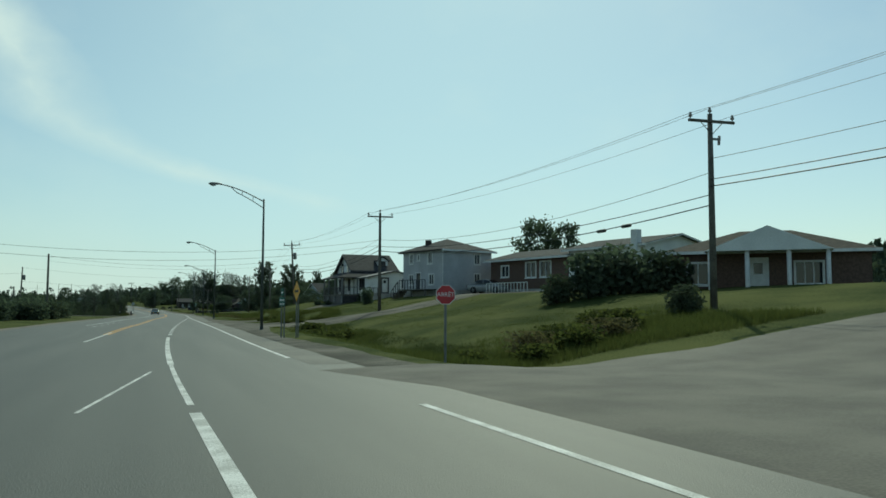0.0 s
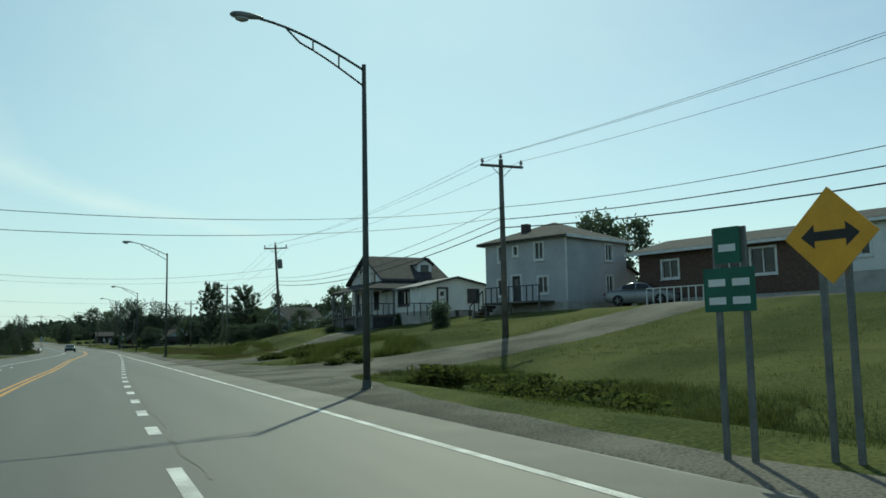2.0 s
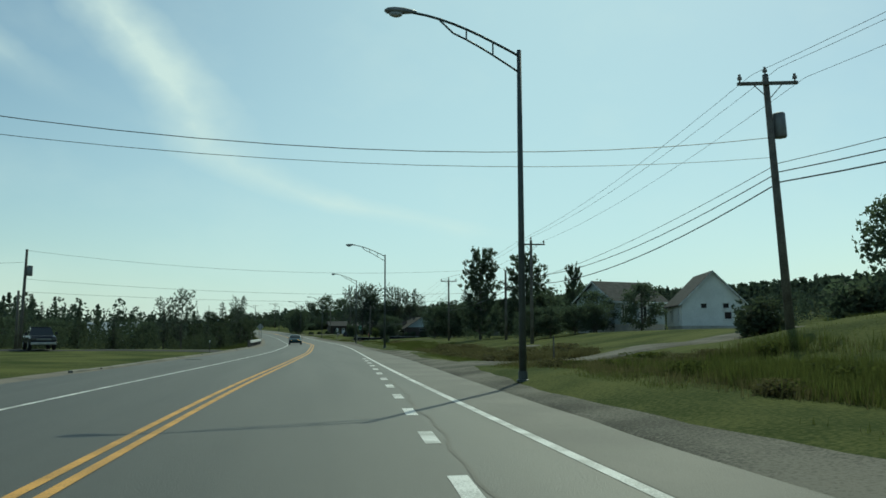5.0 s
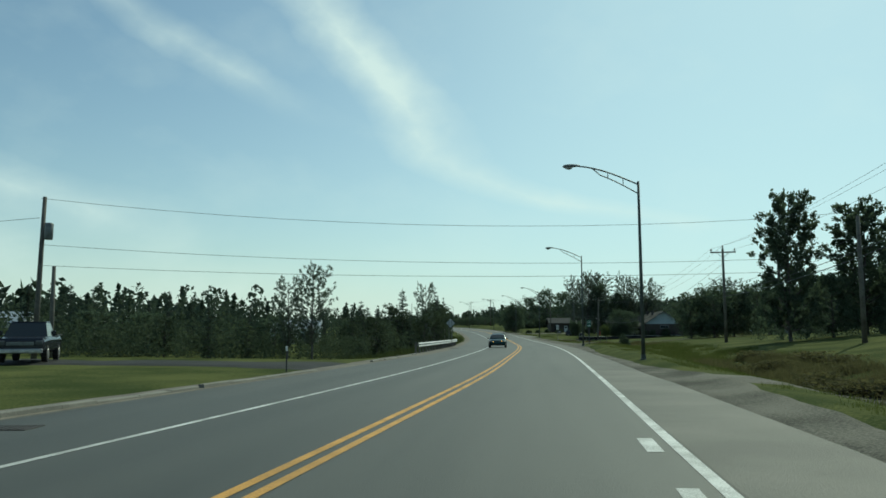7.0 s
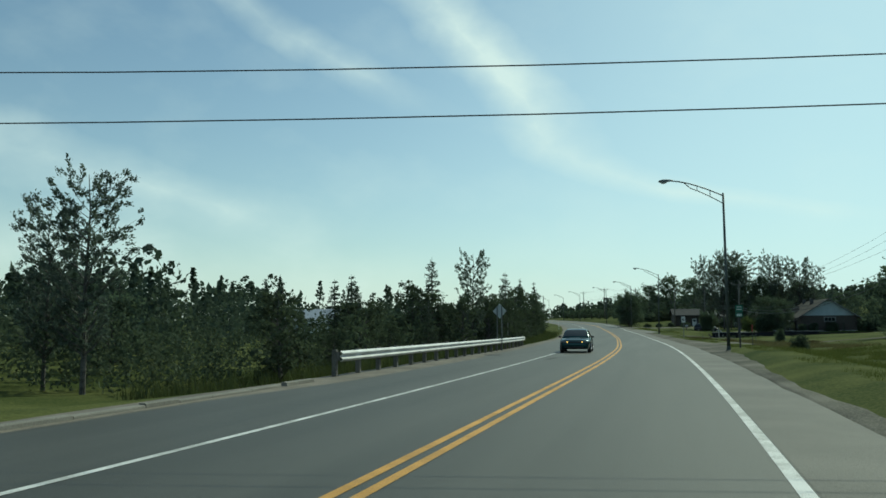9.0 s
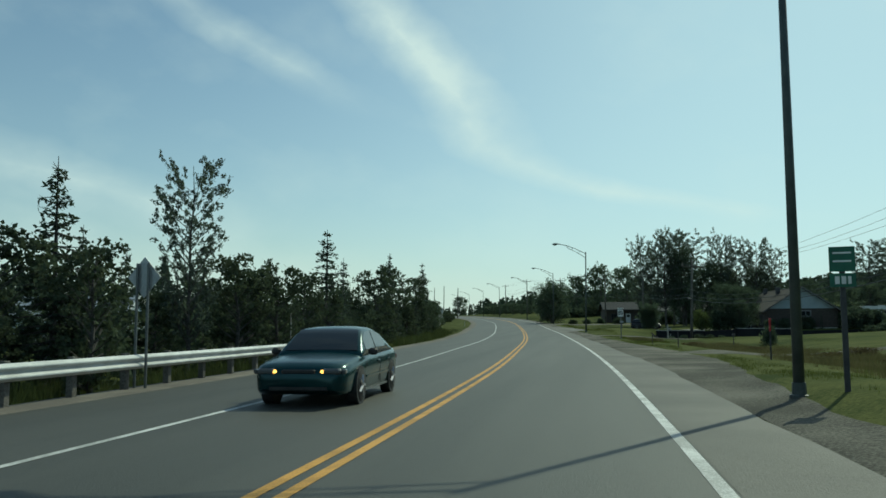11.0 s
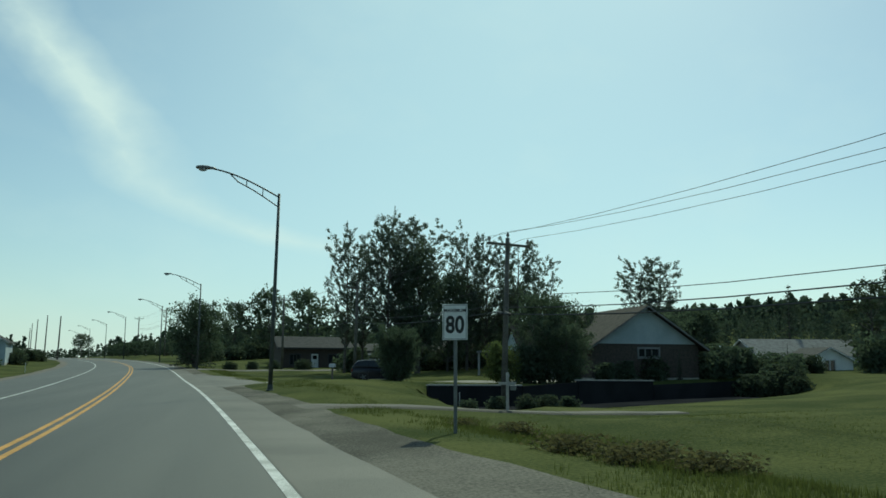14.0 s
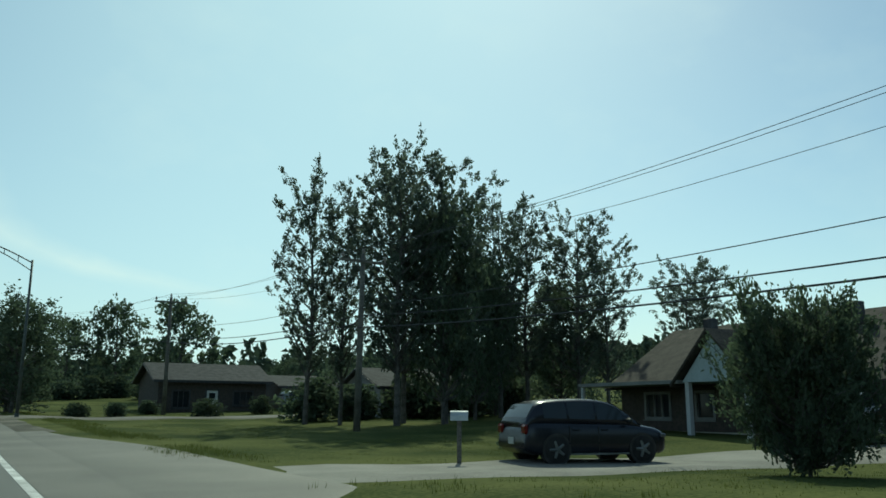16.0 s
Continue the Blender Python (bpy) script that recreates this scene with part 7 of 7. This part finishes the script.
# ---- cars ----
def car(name, label, x, y, turn, length, width, height, paint, profile, lights=True, tail=False, wheel_r=0.31, rim_mat=RIM):
    """A car facing local -y: a lofted lower body and cabin, with the glass let into the cabin's sides and slopes."""
    z = gz(x, y) + (0.03 if abs(x - float(yellow_x(y))) < 6 else 0.06)
    c = thing(name, label, "car", "", (x, y, z), turn)
    L, W, H = length / 2, width / 2, height
    belt = 0.60 * H
    at = lambda f: f * length - L
    lf = [p[0] for p in profile["lower"]]
    low_z = lambda f: float(np.interp(f, lf, [p[1] for p in profile["lower"]])) * H
    low_w = lambda f: float(np.interp(f, lf, [p[2] for p in profile["lower"]])) * W
    skin = ((-0.72, 0.0), (-0.93, 0.02), (-0.975, 0.12), (-0.99, 0.35), (-1.0, 0.58), (-0.985, 0.78), (-0.95, 0.9), (-0.87, 0.975), (-0.62, 1.02), (-0.25, 1.045))
    skin = skin + tuple((-u, v) for u, v in reversed(skin))
    lower = []
    for f in np.linspace(0, 1, 33):
        f = 0.5 - 0.5 * math.cos(math.pi * f)
        sill = 0.19 + 0.10 * max(0, 1 - f / 0.05) + 0.14 * max(0, (f - 0.93) / 0.07)
        lower.append([(u * low_w(f), at(f), sill + (low_z(f) - sill) * v) for u, v in skin])
    body = part("body", Shape().loft(lower), paint, c, smooth=True)
    rf = [p[0] for p in profile["roof"]]
    roof_z = lambda f: float(np.interp(f, rf, [p[1] for p in profile["roof"]])) * H
    foot = lambda f: low_w(f) * 0.93
    head = lambda f: foot(f) * (1 - 0.25 * max(0, roof_z(f) - belt) / (H - belt))
    cab = []
    for f in np.linspace(rf[0], rf[-1], 25):
        zb, zt, k, t = low_z(f) - 0.05, max(roof_z(f), low_z(f) - 0.04), foot(f), head(f)
        m = lambda v: k + (t - k) * v
        h = zt - zb
        half = [(-k, zb), (-m(0.5), zb + 0.5 * h), (-m(0.88), zb + 0.88 * h), (-t * 0.93, zb + 0.975 * h), (-t * 0.6, zt + 0.012), (-t * 0.2, zt + 0.02)]
        cab.append([(u, at(f), v) for u, v in half] + [(-u, at(f), v) for u, v in reversed(half)])
    part("cabin", Shape().loft(cab), paint, c, smooth=True)

    def slope_glass(nm, f0, f1, inner=0.9, lab="dark glass"):
        rows = []
        for f in np.linspace(f0, f1, 7):
            k = head(f) * inner
            rows.append([(k * u, at(f), max(roof_z(f), low_z(f) - 0.03) + 0.012 * (1 - u * u) + 0.018) for u in (-1, -0.6, -0.2, 0.2, 0.6, 1)])
        s = Shape()
        s.add([p for r in rows for p in r],
              [(a * 6 + b, a * 6 + b + 1, a * 6 + b + 7, a * 6 + b + 6) for a in range(6) for b in range(5)])
        part(nm, s, PANE, c, lab, True)

    def side_glass(side, f0, f1):
        rows = []
        for f in np.linspace(f0, f1, 8):
            zb, zt = low_z(f) - 0.05, roof_z(f)
            h = zt - zb
            lo, hi = (0.075 + 0.03) / max(h, 0.12), 0.88
            hi = max(hi, lo)
            rows.append([(side * (foot(f) + (head(f) - foot(f)) * v + 0.008), at(f), zb + h * v) for v in (lo, (lo + hi) / 2, hi)])
        s = Shape()
        s.add([p for r in rows for p in r], [(a * 3 + b, a * 3 + b + 1, a * 3 + b + 4, a * 3 + b + 3) for a in range(7) for b in range(2)])
        part("side_window", s, PANE, c, "dark side window", True)
    slope_glass("windscreen", *profile["screen"], lab="dark sloping windscreen")
    slope_glass("rear_window", *profile["rear"], lab="dark rear window")
    for s in (-1, 1):
        for f0, f1 in profile["windows"]:
            side_glass(s, f0, f1)
        part("mirror", Shape().box(s * (W + 0.07) - 0.09, s * (W + 0.07) + 0.09, at(profile["mirror"]) - 0.05, at(profile["mirror"]) + 0.07, belt + 0.02, belt + 0.15, None, 0.035), PLASTIC, c)
        part("door_moulding", Shape().box(s * (W + 0.002) - 0.012, s * (W + 0.002) + 0.012, at(0.29), at(0.72), 0.43, 0.465), paint, c)
        part("sill_strip", Shape().box(s * (W - 0.05) - 0.025, s * (W - 0.05) + 0.025, at(0.28), at(0.72), 0.185, 0.225), STEEL, c)
        for f in profile["seams"]:
            part("door_seam", Shape().box(s * (low_w(f) - 0.004) - 0.006, s * (low_w(f) - 0.004) + 0.006, at(f) - 0.006, at(f) + 0.006, 0.27, belt - 0.03), PLASTIC, c)
            part("door_handle", Shape().box(s * low_w(f) - 0.02, s * low_w(f) + 0.02, at(f) - 0.24, at(f) - 0.07, belt - 0.13, belt - 0.095, None, 0.01), paint, c)
        for f in profile["axles"]:
            yy, r = at(f), wheel_r
            # Dark disc, not a hollow: the arch's shade is put in as black plastic.
            part("wheel_arch", Shape().tube([(s * (W - 0.20), yy, r), (s * (W + 0.003), yy, r)], r + 0.045, 24), PLASTIC, c)
            tyre = part("tyre", Shape().tube([(s * (W - 0.19), yy, r), (s * (W - 0.17), yy, r), (s * (W - 0.01), yy, r), (s * (W + 0.014), yy, r)], [r - 0.03, r, r, r - 0.035], 28), TYRE, c, smooth=True)
            rim = Shape()
            for k in range(5):
                a = k * 1.2566
                rim.tube([(s * (W + 0.016), yy, r), (s * (W + 0.012), yy + math.cos(a) * r * 0.62, r + math.sin(a) * r * 0.62)], [0.045, 0.03], 5)
            rim.tube([(s * (W - 0.03), yy, r), (s * (W + 0.012), yy, r), (s * (W + 0.012), yy, r), (s * (W - 0.03), yy, r)], [r * 0.68, r * 0.68, r * 0.62, r * 0.6], 24)
            part("rim", rim, rim_mat, tyre)
            part("brake_disc", Shape().tube([(s * (W - 0.05), yy, r), (s * (W - 0.02), yy, r)], r * 0.6, 20), TRIM_DARK, tyre)
    lamp_z = low_z(0.03) - 0.15
    for s in (-1, 1):
        part("headlight", Shape().box(s * W * 0.66 - 0.17, s * W * 0.66 + 0.17, -L - 0.004, -L + 0.14, lamp_z, lamp_z + 0.11, None, 0.035), CLEAR, c)
        part("corner_lamp", Shape().box(s * W * 0.89 - 0.035, s * W * 0.89 + 0.035, -L + 0.05, -L + 0.22, lamp_z + 0.01, lamp_z + 0.1, None, 0.02), CLEAR, c)
        part("fog_lamp", Shape().box(s * W * 0.48 - 0.035, s * W * 0.48 + 0.035, -L - 0.014, -L + 0.05, lamp_z + 0.025, lamp_z + 0.085, None, 0.02), GLOW if lights else AMBER, c)
        part("tail_light", Shape().box(s * W * 0.76 - 0.13, s * W * 0.76 + 0.13, L - 0.09, L + 0.004, low_z(0.97) - 0.24, low_z(0.97) - (0.02 if tail else 0.08), None, 0.04), RED_LENS, c)
    part("grille", Shape().box(-W * 0.34, W * 0.34, -L - 0.006, -L + 0.06, lamp_z + 0.01, lamp_z + 0.09, None, 0.02), PLASTIC, c)
    part("bumper_slot", Shape().box(-W * 0.6, W * 0.6, -L - 0.004, -L + 0.06, 0.27, 0.36, None, 0.02), PLASTIC, c)
    part("number_plate", Shape().box(-0.15, 0.15, L + 0.002, L + 0.008, 0.42, 0.57), SIGN_BACK, c)
    return c


SEDAN = dict(lower=[(0.0, 0.40, 0.70), (0.01, 0.47, 0.83), (0.035, 0.525, 0.91), (0.08, 0.56, 0.955), (0.2, 0.61, 0.985), (0.32, 0.645, 1.0), (0.6, 0.655, 1.0), (0.8, 0.675, 1.0), (0.92, 0.675, 0.965), (0.98, 0.62, 0.90), (1.0, 0.45, 0.80)],
             roof=[(0.27, 0.62), (0.33, 0.77), (0.40, 0.925), (0.44, 0.97), (0.50, 0.995), (0.57, 1.0), (0.64, 0.975), (0.71, 0.915), (0.79, 0.80), (0.87, 0.66)],
             screen=(0.29, 0.425), rear=(0.70, 0.855), windows=((0.365, 0.535), (0.55, 0.735)), seams=(0.545, 0.74), mirror=0.34, axles=(0.2, 0.79))
HATCH = dict(lower=[(0.0, 0.36, 0.70), (0.01, 0.44, 0.84), (0.035, 0.50, 0.92), (0.08, 0.545, 0.96), (0.2, 0.60, 0.985), (0.3, 0.63, 1.0), (0.6, 0.645, 1.0), (0.85, 0.66, 1.0), (0.955, 0.66, 0.965), (0.985, 0.58, 0.92), (1.0, 0.34, 0.86)],
             roof=[(0.2, 0.60), (0.28, 0.77), (0.36, 0.915), (0.41, 0.965), (0.5, 0.995), (0.6, 1.0), (0.75, 0.985), (0.87, 0.955), (0.91, 0.92), (0.95, 0.79), (0.985, 0.655)],
             screen=(0.225, 0.385), rear=(0.915, 0.975), windows=((0.325, 0.505), (0.52, 0.70), (0.715, 0.87)), seams=(0.51, 0.71), mirror=0.3, axles=(0.2, 0.8))
car("sedan", "dark teal low-roofed sedan on the road with amber lamps lit", -0.86, 207.1, 2.3, 4.75, 1.78, 1.36, TEAL_PAINT, SEDAN)
car("hatchback", "dark blue hatchback parked on the paved drive", 11.4, 296.4, 84, 3.68, 1.68, 1.42, BLACK_PAINT, HATCH, False, True, rim_mat=STEEL)
car("suv", "silver sport utility vehicle parked near the house", 24.4, 299.8, 141, 4.4, 1.8, 1.66, SILVER_PAINT, HATCH, False, True, 0.35)
car("hatchback", "pale car parked beside the bungalow", 19.0, 346.5, 95, 4.2, 1.74, 1.45, SILVER_PAINT, HATCH, False, True)
car("sedan", "silver car parked beside the brown brick house", 31.2, 75.2, 35, 4.4, 1.74, 1.4, SILVER_PAINT, SEDAN, False)

def camper(x, y, turn):
    """A white box trailer with rounded ends, a dark window band and two wheels."""
    c = thing("camper_trailer", "white camper trailer parked behind the bungalow", "camper", "", (x, y, gz(x, y)), turn)
    side = [(-2.9, 0.45), (2.7, 0.45), (3.05, 0.8), (3.05, 1.6), (2.75, 2.1), (2.4, 2.22), (-2.6, 2.25), (-2.95, 2.1), (-3.05, 1.7), (-3.0, 0.6)]
    part("body", Shape().prism(side, -1.1, 1.1), SIGN_WHITE, c)
    for u0, u1 in ((-2.4, -1.3), (-0.4, 0.6), (1.5, 2.4)):
        part("window", Shape().box(u0, u1, -1.115, -1.09, 1.2, 1.75), PANE, c, "dark side window")
    part("roof_hatch", Shape().box(-0.4, 0.3, -0.3, 0.3, 2.22, 2.36, None, 0.04), SIGN_BACK, c)
    part("stripe", Shape().box(-2.95, 2.95, -1.113, -1.09, 0.85, 0.95), SIDING_GREY, c, "grey side stripe")
    for s in (-1.06, 1.06):
        ty = part("tyre", Shape().tube([(-0.2, s - 0.1, 0.33), (-0.2, s + 0.1, 0.33)], [0.33, 0.33], 16), TYRE, c)
        part("rim", Shape().tube([(-0.2, s - 0.11, 0.33), (-0.2, s + 0.11, 0.33)], [0.18, 0.18], 12), RIM, ty)
    part("drawbar", Shape().tube([(2.9, 0, 0.5), (4.0, 0, 0.42)], 0.05, 6), TRIM_DARK, c)
    part("jockey_wheel", Shape().tube([(3.8, 0, 0.0), (3.8, 0, 0.5)], 0.045, 6), TRIM_DARK, c)
    return c


camper(45.4, 315.8, 5)


# pickup on the far drive
pk = thing("pickup_truck", "dark pickup truck parked on the asphalt drive", "pickup", "", (-20.6, 158.6, gz(-20.6, 158.6) + 0.09), 24)
low = [[(u * 0.98 * k, yy, 0.42 + (zt - 0.42) * v) for u, v in ((-0.85, 0), (-1, 0.2), (-1, 0.75), (-0.9, 1), (0.9, 1), (1, 0.75), (1, 0.2), (0.85, 0))] for yy, zt, k in ((-2.6, 0.95, 0.93), (-2.5, 1.08, 0.98), (-1.4, 1.16, 1), (-1.2, 1.18, 1), (0.6, 1.2, 1), (2.5, 1.2, 1), (2.6, 1.1, 0.96))]
part("body", Shape().loft(low), BLACK_PAINT, pk)
part("cab_windows", Shape().loft([[(-0.9, -1.35, 1.16), (0.9, -1.35, 1.16), (0.9, 0.75, 1.18), (-0.9, 0.75, 1.18)], [(-0.72, -0.72, 1.78), (0.72, -0.72, 1.78), (0.72, 0.55, 1.78), (-0.72, 0.55, 1.78)]]), PANE, pk, "dark cab windows")
part("cab_roof", Shape().box(-0.74, 0.74, -0.72, 0.58, 1.76, 1.84, None, 0.04), BLACK_PAINT, pk)
part("grille", Shape().box(-0.55, 0.55, -2.64, -2.58, 0.76, 0.92, None, 0.02), STEEL, pk, "dull steel grille")
part("bumper", Shape().box(-0.92, 0.92, -2.72, -2.58, 0.42, 0.62, None, 0.04), RIM, pk)
for s in (-1, 1):
    part("headlight", Shape().box(s * 0.75 - 0.15, s * 0.75 + 0.15, -2.63, -2.5, 0.78, 0.98, None, 0.03), CLEAR, pk)
    part("mirror", Shape().box(s * 1.1 - 0.1, s * 1.1 + 0.1, -1.1, -1.0, 1.2, 1.42, None, 0.03), BLACK_PAINT, pk)
    for yy in (-1.7, 1.65):
        ty = part("tyre", Shape().tube([(s * 0.76, yy, 0.38), (s * 0.78, yy, 0.38), (s * 0.99, yy, 0.38), (s * 1.01, yy, 0.38)], [0.34, 0.38, 0.38, 0.34], 20), TYRE, pk)
        part("rim", Shape().tube([(s * 1.0, yy, 0.38), (s * 1.02, yy, 0.38)], [0.24, 0.22], 16), RIM, ty)
for px in (-0.97, 0.97):
    part("bed_rail", Shape().box(px - 0.03, px + 0.03, 0.75, 2.6, 1.2, 1.26), PLASTIC, pk)
